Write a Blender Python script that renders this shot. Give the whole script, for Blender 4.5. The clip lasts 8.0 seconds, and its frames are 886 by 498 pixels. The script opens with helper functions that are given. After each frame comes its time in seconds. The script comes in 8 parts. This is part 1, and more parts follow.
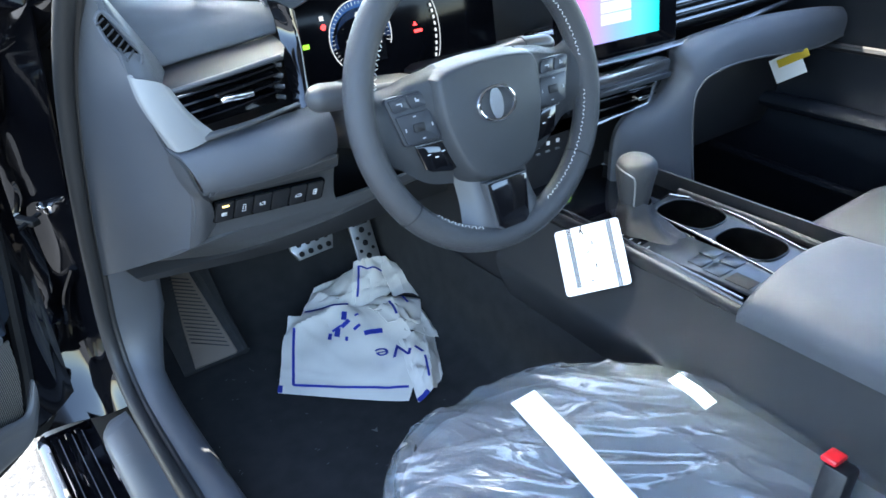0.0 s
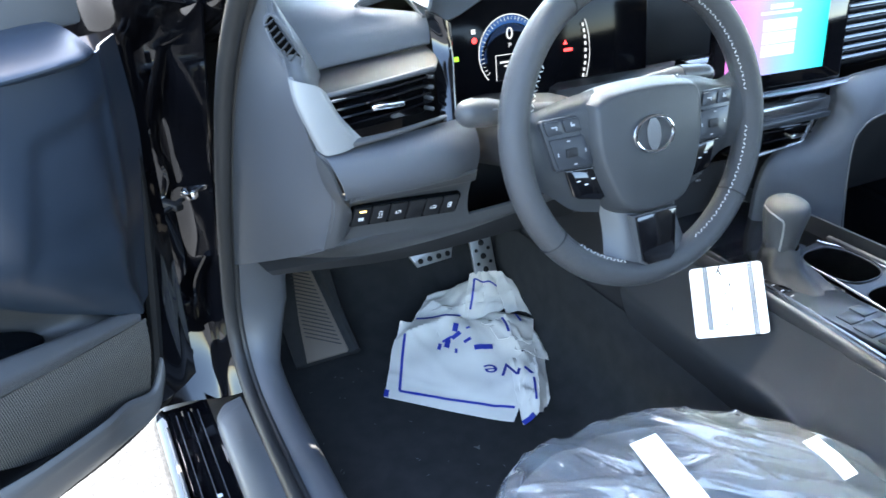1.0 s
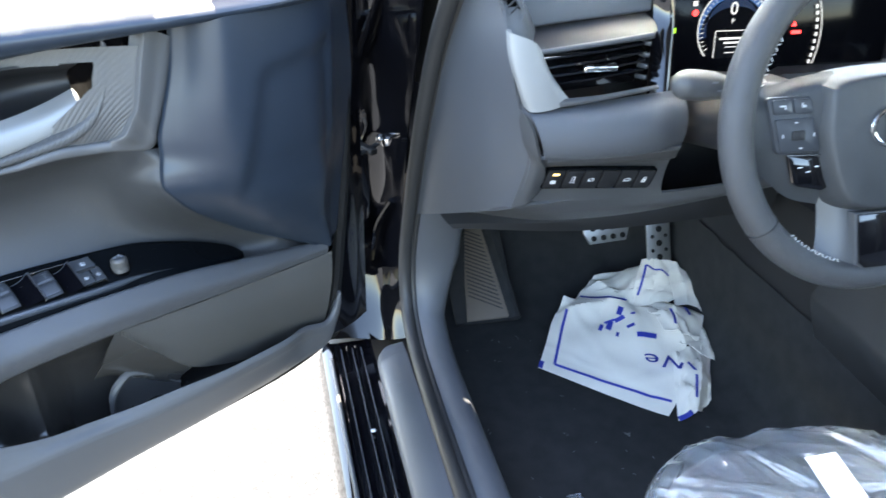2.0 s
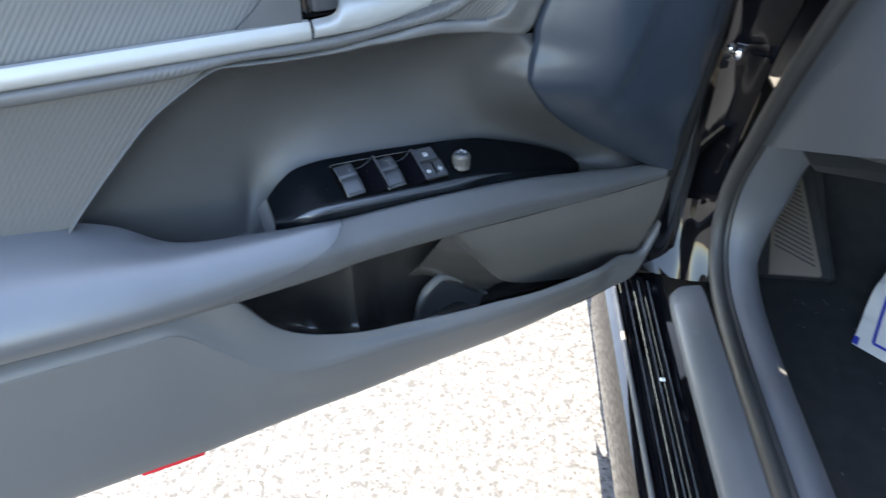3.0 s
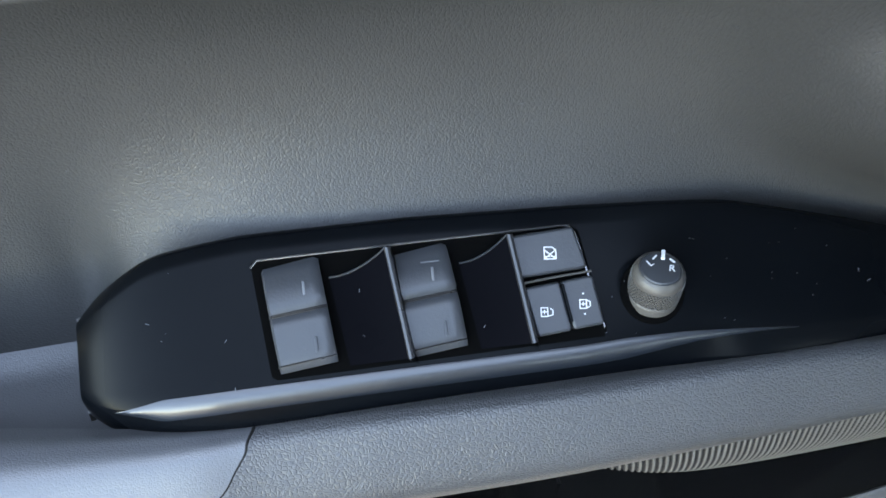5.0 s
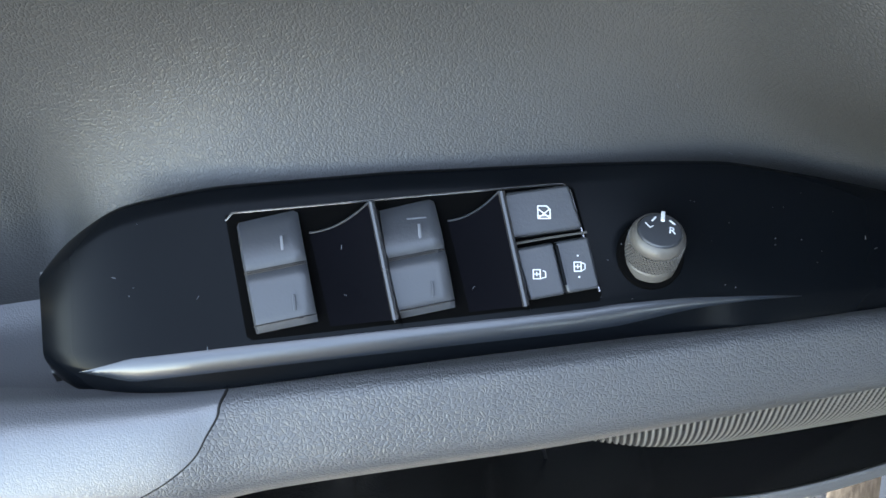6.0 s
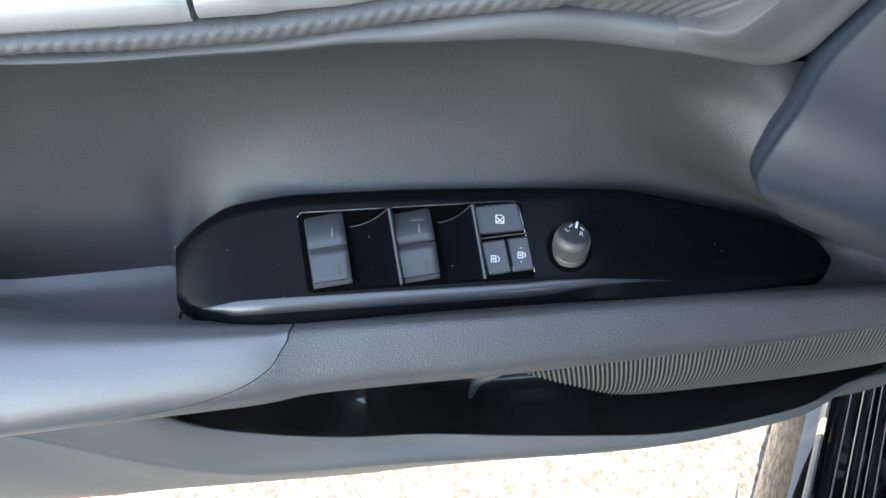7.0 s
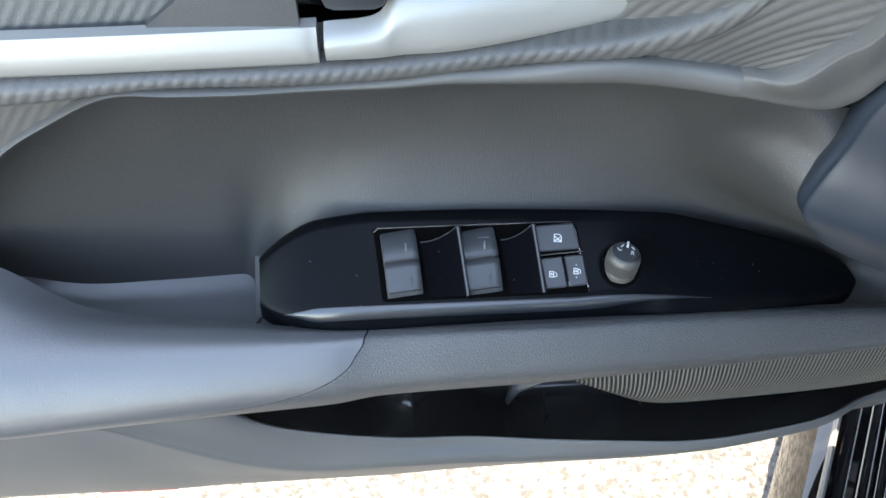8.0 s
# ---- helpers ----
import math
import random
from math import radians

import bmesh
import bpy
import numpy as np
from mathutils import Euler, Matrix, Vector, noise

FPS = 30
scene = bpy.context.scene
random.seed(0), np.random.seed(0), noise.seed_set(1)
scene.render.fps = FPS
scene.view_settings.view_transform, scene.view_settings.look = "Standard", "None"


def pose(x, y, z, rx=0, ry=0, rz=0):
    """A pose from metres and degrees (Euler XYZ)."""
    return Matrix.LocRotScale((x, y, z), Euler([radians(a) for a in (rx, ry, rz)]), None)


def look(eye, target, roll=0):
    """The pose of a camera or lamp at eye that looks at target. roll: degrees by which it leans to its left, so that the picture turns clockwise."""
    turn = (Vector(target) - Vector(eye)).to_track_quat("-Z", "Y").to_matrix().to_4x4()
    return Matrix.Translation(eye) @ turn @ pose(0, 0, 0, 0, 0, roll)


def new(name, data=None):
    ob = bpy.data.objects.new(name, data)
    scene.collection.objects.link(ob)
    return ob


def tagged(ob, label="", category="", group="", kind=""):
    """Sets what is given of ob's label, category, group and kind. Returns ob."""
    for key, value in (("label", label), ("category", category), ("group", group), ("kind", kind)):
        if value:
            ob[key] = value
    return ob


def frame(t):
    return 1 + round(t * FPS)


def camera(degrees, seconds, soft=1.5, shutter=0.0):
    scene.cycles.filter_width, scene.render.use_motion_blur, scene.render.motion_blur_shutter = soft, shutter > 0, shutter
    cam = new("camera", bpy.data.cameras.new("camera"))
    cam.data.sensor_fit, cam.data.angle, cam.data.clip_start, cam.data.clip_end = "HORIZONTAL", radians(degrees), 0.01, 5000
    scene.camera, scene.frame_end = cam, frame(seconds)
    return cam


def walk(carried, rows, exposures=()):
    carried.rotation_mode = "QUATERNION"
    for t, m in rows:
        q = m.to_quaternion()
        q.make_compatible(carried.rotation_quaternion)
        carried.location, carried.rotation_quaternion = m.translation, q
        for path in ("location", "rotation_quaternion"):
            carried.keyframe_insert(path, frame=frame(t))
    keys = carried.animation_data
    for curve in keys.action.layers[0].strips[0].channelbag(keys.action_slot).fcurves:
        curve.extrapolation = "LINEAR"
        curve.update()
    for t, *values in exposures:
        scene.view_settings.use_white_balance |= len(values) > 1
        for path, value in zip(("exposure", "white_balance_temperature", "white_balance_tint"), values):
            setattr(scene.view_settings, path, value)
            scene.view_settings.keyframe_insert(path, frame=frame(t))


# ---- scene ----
cam = camera(60.3, 8.0, soft=1.5, shutter=0.2)
PATH = [
    (0, (0.106, 0.012, 1.276), (1.135, 1.432, 0.314), -2.5),
    (0.5, (0.115, 0.065, 1.273), (1.055, 1.555, 0.327), -1.5),
    (0.6, (0.118, 0.072, 1.269), (1.032, 1.579, 0.325), -1.1),
    (1, (0.083, 0.056, 1.282), (0.897, 1.625, 0.346), -0.6),
    (1.2, (0.074, 0.057, 1.28), (0.833, 1.654, 0.346), -0.1),
    (2.3, (0.011, 0.07, 1.228), (0.272, 1.762, 0.194), 1.4),
    (2.5, (-0.017, 0.093, 1.205), (0.124, 1.768, 0.121), 1.2),
    (2.7, (-0.054, 0.14, 1.206), (-0.009, 1.78, 0.063), 1.0),
    (3, (-0.138, 0.215, 1.199), (-0.209, 1.807, -0.01), 1.7),
    (3.2, (-0.17, 0.284, 1.189), (-0.341, 1.827, -0.072), 1.3),
    (3.5, (-0.182, 0.429, 1.162), (-0.495, 1.86, -0.199), -0.1),
    (3.8, (-0.158, 0.591, 1.151), (-0.568, 1.881, -0.321), -1.3),
    (4.1, (-0.145, 0.686, 1.128), (-0.598, 1.856, -0.43), -1.9),
    (4.2, (-0.131, 0.708, 1.122), (-0.647, 1.839, -0.444), -4.3),
    (5.3, (-0.167, 0.808, 0.983), (-0.651, 1.82, -0.672), -2.6),
    (5.5, (-0.164, 0.807, 0.984), (-0.643, 1.81, -0.678), -2.3),
    (6, (-0.161, 0.804, 0.986), (-0.616, 1.804, -0.684), -0.8),
    (6.5, (-0.156, 0.797, 0.987), (-0.626, 1.797, -0.681), -0.5),
    (6.6, (-0.147, 0.776, 1.011), (-0.617, 1.802, -0.64), 0.2),
    (6.7, (-0.122, 0.74, 1.074), (-0.624, 1.752, -0.577), -0.9),
    (6.8, (-0.113, 0.725, 1.109), (-0.602, 1.722, -0.555), -0.5),
    (7, (-0.113, 0.726, 1.111), (-0.598, 1.723, -0.553), 0.1),
    (7.5, (-0.121, 0.709, 1.12), (-0.614, 1.711, -0.54), 1.1),
    (8, (-0.141, 0.691, 1.145), (-0.628, 1.71, -0.506), 1.6),
]
walk(cam, [(t, look(eye, target, roll)) for t, eye, target, roll in PATH],
     exposures=[(0, 3.65, 6300, 8), (1.2, 3.9, 6600, 9), (2.3, 3.92, 7100, 10), (2.7, 3.62, 7200, 10), (3.5, 3.52, 7800, 10), (4.2, 3.65, 8600, 10), (5.3, 4.18, 8700, 10), (6.5, 4.22, 8800, 10), (6.9, 3.9, 8500, 10), (8, 3.83, 8600, 10)])

# ---- daylight: high sun from the front, blue sky ----
SUN_WAY = Vector((-0.08, 0.60, 0.79)).normalized()
world = bpy.data.worlds.new("sky")
world.use_nodes = True
scene.world = world
wn = world.node_tree.nodes
sky = wn.new("ShaderNodeTexSky")
sky.sky_type, sky.sun_disc = "NISHITA", False
sky.sun_elevation = math.asin(SUN_WAY.z)
sky.sun_rotation = math.atan2(SUN_WAY.x, SUN_WAY.y)
world.node_tree.links.new(sky.outputs[0], wn["Background"].inputs[0])
wn["Background"].inputs[1].default_value = 0.15
sun_data = bpy.data.lights.new("sun", "SUN")
sun_data.energy, sun_data.angle, sun_data.color = 4.4, radians(0.53), (1.0, 0.93, 0.82)
sun = new("sun", sun_data)
sun.matrix_world = look(SUN_WAY * 20, (0, 0, 0))

# ---- mesh helpers ----
def catmull(pts, n):
    """n points on a smooth curve through pts."""
    p = np.array(pts, float)
    k = len(p)
    if k == 2:
        u = np.linspace(0, 1, n)[:, None]
        return p[0] * (1 - u) + p[1] * u
    q = np.vstack([2 * p[0] - p[1], p, 2 * p[-1] - p[-2]])
    out = []
    for x in np.linspace(0, k - 1 - 1e-9, n):
        i = int(x)
        t = x - i
        a, b, c, d = q[i], q[i + 1], q[i + 2], q[i + 3]
        out.append(0.5 * (2 * b + (c - a) * t + (2 * a - 5 * b + 4 * c - d) * t * t + (3 * b - a - 3 * c + d) * t ** 3))
    return np.array(out)


def polyline(pts, n):
    """n evenly spaced points along straight stretches."""
    p = np.array(pts, float)
    L = np.r_[0, np.cumsum(np.linalg.norm(np.diff(p, axis=0), axis=1))]
    u = np.linspace(0, L[-1], n)
    return np.stack([np.interp(u, L, p[:, i]) for i in range(p.shape[1])], 1)


def net(rows, nu, nv):
    """A smooth net of nu x nv points through rows of control points."""
    r = [catmull(row, nv) for row in rows]
    return np.stack([catmull([row[j] for row in r], nu) for j in range(nv)], 1)


def net_normals(g):
    du, dv = np.gradient(g, axis=0), np.gradient(g, axis=1)
    n = np.cross(du, dv)
    return n / np.maximum(np.linalg.norm(n, axis=2, keepdims=True), 1e-9)


def cut_sheet(g, keep):
    """A thin bmesh of those cells of a net that are kept, told by cell or by corner."""
    bm = bmesh.new()
    vs = {}
    for i in range(g.shape[0] - 1):
        for j in range(g.shape[1] - 1):
            q = ((i, j), (i + 1, j), (i + 1, j + 1), (i, j + 1))
            if keep[i, j] if keep.shape[0] < g.shape[0] else all(keep[k] for k in q):
                for k in q:
                    if k not in vs:
                        vs[k] = bm.verts.new(g[k])
                bm.faces.new([vs[k] for k in q])
    return bm


def sheet(g, thick=0.0, ring=False):
    """A bmesh of a net of points, with thickness against its normals; ring closes it along v."""
    bm = bmesh.new()
    nu, nv = g.shape[:2]
    m = nv if ring else nv - 1
    top = [[bm.verts.new(g[i, j]) for j in range(nv)] for i in range(nu)]
    for i in range(nu - 1):
        for j in range(m):
            bm.faces.new((top[i][j], top[i + 1][j], top[i + 1][(j + 1) % nv], top[i][(j + 1) % nv]))
    if thick:
        h = g - net_normals(g) * thick
        low = [[bm.verts.new(h[i, j]) for j in range(nv)] for i in range(nu)]
        for i in range(nu - 1):
            for j in range(nv - 1):
                bm.faces.new((low[i][j], low[i][j + 1], low[i + 1][j + 1], low[i + 1][j]))
        for i in range(nu - 1):
            bm.faces.new((top[i][0], low[i][0], low[i + 1][0], top[i + 1][0]))
            bm.faces.new((top[i][-1], top[i + 1][-1], low[i + 1][-1], low[i][-1]))
        for j in range(nv - 1):
            bm.faces.new((top[0][j], top[0][j + 1], low[0][j + 1], low[0][j]))
            bm.faces.new((top[-1][j], low[-1][j], low[-1][j + 1], top[-1][j + 1]))
    return bm


def tube(path, r, seg=10, flat=1.0, up=(0, 0, 1), caps=True):
    """A round or flattened bar along path; r is one radius or one for each point."""
    p = np.array(path, float)
    rr = np.full(len(p), r) if np.isscalar(r) else np.array(r)
    t = np.gradient(p, axis=0)
    t /= np.linalg.norm(t, axis=1, keepdims=True)
    a = np.cross(np.array(up, float), t)
    a /= np.maximum(np.linalg.norm(a, axis=1, keepdims=True), 1e-6)
    b = np.cross(t, a)
    ang = np.linspace(0, 2 * np.pi, seg, endpoint=False)
    g = p[:, None] + rr[:, None, None] * (a[:, None] * np.cos(ang)[None, :, None] + flat * b[:, None] * np.sin(ang)[None, :, None])
    bm = sheet(g, ring=True)
    if caps:
        bm.verts.ensure_lookup_table()
        bm.faces.new([bm.verts[j] for j in range(seg)])
        bm.faces.new([bm.verts[(len(p) - 1) * seg + j] for j in reversed(range(seg))])
    return bm


def block(size, at=(0, 0, 0), bevel=0.002, turn=None, segs=2):
    """A box with rounded edges."""
    bm = bmesh.new()
    bmesh.ops.create_cube(bm, size=1)
    bmesh.ops.scale(bm, vec=size, verts=bm.verts)
    if bevel:
        bmesh.ops.bevel(bm, geom=bm.edges[:], offset=min(bevel, 0.45 * min(size)), segments=segs, profile=0.5, affect="EDGES")
    bmesh.ops.transform(bm, matrix=Matrix.Translation(at) @ (turn.to_4x4() if turn else Matrix()), verts=bm.verts)
    return bm


def prism(outline, depth, m=None, bevel=0.0, segs=2):
    """An outline in x and y, raised by depth along z, with a rounded upper rim."""
    bm = bmesh.new()
    f = bm.faces.new([bm.verts.new((x, y, 0)) for x, y in outline])
    ex = bmesh.ops.extrude_face_region(bm, geom=[f])
    up = [v for v in ex["geom"] if isinstance(v, bmesh.types.BMVert)]
    bmesh.ops.translate(bm, vec=(0, 0, depth), verts=up)
    if bevel:
        es = [e for e in bm.edges if all(v in up for v in e.verts)]
        bmesh.ops.bevel(bm, geom=es, offset=bevel, segments=segs, profile=0.5, affect="EDGES")
    if m is not None:
        bmesh.ops.transform(bm, matrix=m, verts=bm.verts)
    return bm


def rod(r, h, seg=24, r2=None, m=None, bevel=0.0):
    bm = bmesh.new()
    bmesh.ops.create_cone(bm, cap_ends=True, segments=seg, radius1=r, radius2=r if r2 is None else r2, depth=h)
    if bevel:
        es = [e for e in bm.edges if abs(e.verts[0].co.z - e.verts[1].co.z) < 1e-6 and e.verts[0].co.z > 0]
        bmesh.ops.bevel(bm, geom=es, offset=bevel, segments=2, profile=0.5, affect="EDGES")
    if m is not None:
        bmesh.ops.transform(bm, matrix=m, verts=bm.verts)
    return bm


def merged(*many):
    """Several bmeshes joined into one."""
    out = bmesh.new()
    for b in many:
        me = bpy.data.meshes.new("tmp")
        b.to_mesh(me)
        out.from_mesh(me)
        bpy.data.meshes.remove(me)
        b.free()
    return out


def rounded(w, h, r, n=4):
    """The outline of a rectangle with round corners, centred."""
    out = []
    for cx, cy, a0 in ((w / 2 - r, h / 2 - r, 0), (-w / 2 + r, h / 2 - r, 90), (-w / 2 + r, -h / 2 + r, 180), (w / 2 - r, -h / 2 + r, 270)):
        for k in range(n + 1):
            a = radians(a0 + 90 * k / n)
            out.append((cx + r * math.cos(a), cy + r * math.sin(a)))
    return out


def axes(at, x, y, z):
    m = Matrix((x, y, z)).transposed().to_4x4()
    m.translation = Vector(at)
    return m


HOME = {}


def thing(name, label, category, m=None, at=(0, 0, 0), group="", kind=""):
    """An Empty at a thing's base, under which its parts hang."""
    ob = new(name)
    m = m if m is not None else Matrix.Translation(at)
    ob.matrix_world = m
    ob.empty_display_size = 0.05
    HOME[ob.name] = m
    return tagged(ob, label, category, group, kind)


def part(name, bm, material, parent, label="", own=False, angle=35, stuff=False):
    """One mesh under a thing or a part. own: bm is in the parent's own axes, else in the world's."""
    m = HOME[parent.name]
    if not own:
        bmesh.ops.transform(bm, matrix=m.inverted(), verts=bm.verts)
    bmesh.ops.recalc_face_normals(bm, faces=bm.faces)
    me = bpy.data.meshes.new(name)
    bm.to_mesh(me)
    bm.free()
    me.materials.append(material)
    me.shade_smooth()
    me.set_sharp_from_angle(angle=radians(angle))
    ob = new(name, me)
    ob.parent = parent
    HOME[ob.name] = m
    if label:
        tagged(ob, label)
    if stuff:
        tagged(ob, kind="stuff")
    return ob


def solid(name, bm, material, label, category, kind="", group="", angle=35):
    """A thing that is a single mesh."""
    bmesh.ops.recalc_face_normals(bm, faces=bm.faces)
    me = bpy.data.meshes.new(name)
    bm.to_mesh(me)
    bm.free()
    me.materials.append(material)
    me.shade_smooth()
    me.set_sharp_from_angle(angle=radians(angle))
    return tagged(new(name, me), label, category, group, kind)


def lettering(name, words, size, m, material, parent, align="CENTER"):
    """Words in the built-in font, lying in the x-y plane of m (in the parent's axes)."""
    cu = bpy.data.curves.new(name, "FONT")
    cu.body, cu.size, cu.extrude = words, size, 0.00008
    cu.align_x, cu.align_y = align, "CENTER"
    cu.resolution_u = 3
    cu.materials.append(material)
    ob = new(name, cu)
    ob.parent = parent
    ob.matrix_local = m
    return ob


# ---- materials ----
def make(name, colour, rough=0.5, metal=0.0, tone=0.12, tone_size=6.0, grain=0.0, grain_size=400.0, blotch=0.08, coat=0.0, spec=0.5, kind="NOISE", stretch=None):
    """A surface with uneven colour and gloss at two scales and a fine relief."""
    mt = bpy.data.materials.new(name)
    mt.use_nodes = True
    nt = mt.node_tree
    b = nt.nodes["Principled BSDF"]
    tc = nt.nodes.new("ShaderNodeTexCoord")
    mp = nt.nodes.new("ShaderNodeMapping")
    nt.links.new(tc.outputs["Object"], mp.inputs[0])
    if stretch:
        mp.inputs["Scale"].default_value = stretch
    big = nt.nodes.new("ShaderNodeTexNoise")
    big.inputs["Scale"].default_value, big.inputs["Detail"].default_value = tone_size, 5
    fine = nt.nodes.new("ShaderNodeTexNoise" if kind == "NOISE" else "ShaderNodeTexVoronoi")
    fine.inputs["Scale"].default_value = grain_size
    nt.links.new(mp.outputs[0], big.inputs["Vector"])
    nt.links.new(mp.outputs[0], fine.inputs["Vector"])
    mix = nt.nodes.new("ShaderNodeMix")
    mix.data_type = "RGBA"
    c = Vector(colour)
    mix.inputs[6].default_value = (*(c * (1 - tone)), 1)
    mix.inputs[7].default_value = (*[min(1, v) for v in c * (1 + tone)], 1)
    nt.links.new(big.outputs[0], mix.inputs[0])
    nt.links.new(mix.outputs[2], b.inputs["Base Color"])
    rr = nt.nodes.new("ShaderNodeMapRange")
    rr.inputs[3].default_value, rr.inputs[4].default_value = max(0.02, rough - blotch), min(1, rough + blotch)
    nt.links.new(big.outputs[0], rr.inputs[0])
    nt.links.new(rr.outputs[0], b.inputs["Roughness"])
    b.inputs["Metallic"].default_value = metal
    b.inputs["Specular IOR Level"].default_value = spec
    b.inputs["Coat Weight"].default_value = coat
    b.inputs["Coat Roughness"].default_value = 0.06
    if kind == "VORONOI":
        fine.feature = "DISTANCE_TO_EDGE"
    if grain:
        bp = nt.nodes.new("ShaderNodeBump")
        bp.inputs["Strength"].default_value, bp.inputs["Distance"].default_value = min(1.0, grain), 0.0005
        height = fine.outputs[0]
        if kind == "VORONOI":
            cell = nt.nodes.new("ShaderNodeMapRange")
            cell.inputs[2].default_value = 0.22
            warp = nt.nodes.new("ShaderNodeTexNoise")
            warp.inputs["Scale"].default_value = grain_size * 0.35
            add = nt.nodes.new("ShaderNodeVectorMath")
            add.operation = "MULTIPLY_ADD"
            add.inputs[1].default_value = (1.6 / grain_size,) * 3
            nt.links.new(mp.outputs[0], warp.inputs["Vector"])
            nt.links.new(warp.outputs["Color"], add.inputs[0])
            nt.links.new(mp.outputs[0], add.inputs[2])
            nt.links.new(add.outputs[0], fine.inputs["Vector"])
            nt.links.new(height, cell.inputs[0])
            height = cell.outputs[0]
        nt.links.new(height, bp.inputs["Height"])
        nt.links.new(bp.outputs[0], b.inputs["Normal"])
    return mt


def glow(name, colour, strength=1.0):
    mt = bpy.data.materials.new(name)
    mt.use_nodes = True
    b = mt.node_tree.nodes["Principled BSDF"]
    b.inputs["Base Color"].default_value = (0.01, 0.01, 0.01, 1)
    b.inputs["Emission Color"].default_value = (*colour, 1)
    b.inputs["Emission Strength"].default_value = strength
    b.inputs["Roughness"].default_value = 0.15
    return mt


M_SOFT = make("soft black leatherette", (0.046, 0.046, 0.046), 0.42, spec=0.6, grain=0.30, grain_size=680, kind="VORONOI", tone=0.12, tone_size=9)
M_ARM = make("grained armrest skin", (0.072, 0.073, 0.075), 0.34, grain=0.42, grain_size=600, kind="VORONOI", tone=0.1, tone_size=12)
M_PAD = make("smooth armrest pad", (0.080, 0.083, 0.089), 0.33, blotch=0.05, spec=1.0, grain=0.17, grain_size=800, kind="VORONOI", tone=0.08)
M_LOWER = make("moulded grey plastic", (0.098, 0.097, 0.096), 0.46, grain=0.25, grain_size=900, tone=0.08)
M_DARK = make("matt black plastic", (0.012, 0.012, 0.013), 0.5, grain=0.4, grain_size=900, tone=0.2)
M_BEZEL = make("satin black trim", (0.0028, 0.0036, 0.0046), 0.22, tone=0.2, tone_size=30, blotch=0.03, spec=0.07)
# glossier copy of the bezel trim, laid on where edges show a highlight
M_EDGE_SHEEN = make("black trim for edge highlights", (0.008, 0.012, 0.018), 0.36, tone=0.2, tone_size=30, blotch=0.04, spec=1.0, coat=0.4)
M_SCOOP = make("gloss black scoop", (0.002, 0.002, 0.003), 0.28, tone=0.2, tone_size=30, blotch=0.04, spec=0.015)
M_GLOSS = make("piano black", (0.004, 0.004, 0.005), 0.06, tone=0.2, blotch=0.03, coat=0.5)
M_PAINT = make("black car paint", (0.003, 0.003, 0.004), 0.05, tone=0.2, blotch=0.03, spec=0.4, coat=0.1)
M_RUBBER = make("black rubber", (0.008, 0.008, 0.008), 0.62, spec=0.25, grain=0.4, grain_size=500, tone=0.2)
M_SEAL = make("grey-black door seal", (0.028, 0.027, 0.026), 0.5, grain=0.4, grain_size=600, tone=0.15)
M_KEY = make("dark grey switch plastic", (0.038, 0.041, 0.046), 0.29, blotch=0.04, grain=0.15, grain_size=900, tone=0.06)
M_SILVER = make("satin silver trim", (0.34, 0.34, 0.33), 0.46, metal=0.45, grain=0.05, grain_size=500, tone=0.05)
M_CHROME = make("chrome", (0.80, 0.80, 0.80), 0.10, metal=1.0, tone=0.04, blotch=0.04)
M_RIB = make("ribbed insert", (0.082, 0.081, 0.080), 0.42, grain=0.2, grain_size=900, kind="VORONOI", tone=0.1)
M_DASH = make("dash skin", (0.066, 0.070, 0.078), 0.42, spec=0.7, grain=0.5, grain_size=800, kind="VORONOI", tone=0.08)
M_LEDGE = make("matt dash ledge", (0.036, 0.038, 0.043), 0.62, grain=0.4, grain_size=800, kind="VORONOI", tone=0.08, spec=0.2)
M_DASHLOW = make("dash hard plastic", (0.055, 0.056, 0.058), 0.5, grain=0.4, grain_size=900, tone=0.08)
M_TRIMK = make("sill trim plastic", (0.082, 0.085, 0.092), 0.46, grain=0.5, grain_size=700, tone=0.12, tone_size=14)
M_CARPET = make("black carpet", (0.034, 0.034, 0.034), 0.95, grain=1.0, grain_size=380, tone=0.35, tone_size=26, spec=0.1)
M_LEATHER = make("grey wheel leather", (0.044, 0.045, 0.047), 0.38, grain=0.5, grain_size=800, kind="VORONOI", tone=0.06)
M_HUB = make("wheel centre skin", (0.036, 0.039, 0.042), 0.38, grain=0.35, grain_size=900, kind="VORONOI", tone=0.06)
M_STEEL = make("brushed steel", (0.60, 0.60, 0.58), 0.35, metal=0.9, grain=0.1, grain_size=300, tone=0.08)
M_WHITE = make("white print", (0.75, 0.75, 0.75), 0.5, tone=0.02)
M_THREAD = make("white thread", (0.70, 0.70, 0.68), 0.7, tone=0.05)
M_PAPER = make("white mat paper", (0.93, 0.865, 0.76), 0.7, grain=0.3, grain_size=90, tone=0.05, tone_size=10)
M_BLUE = make("blue print", (0.03, 0.05, 0.38), 0.6, tone=0.1, tone_size=60)
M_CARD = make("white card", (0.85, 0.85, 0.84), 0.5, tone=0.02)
M_INK = make("black print", (0.006, 0.006, 0.006), 0.8, spec=0.05, tone=0.2, tone_size=300)
M_REST = make("ribbed footrest rubber", (0.155, 0.122, 0.094), 0.7, grain=0.6, grain_size=600, tone=0.15, tone_size=20)
M_RED = make("red plastic", (0.55, 0.012, 0.02), 0.3, tone=0.05)
M_YELLOW = make("yellow sticker", (0.60, 0.42, 0.03), 0.6, tone=0.1)
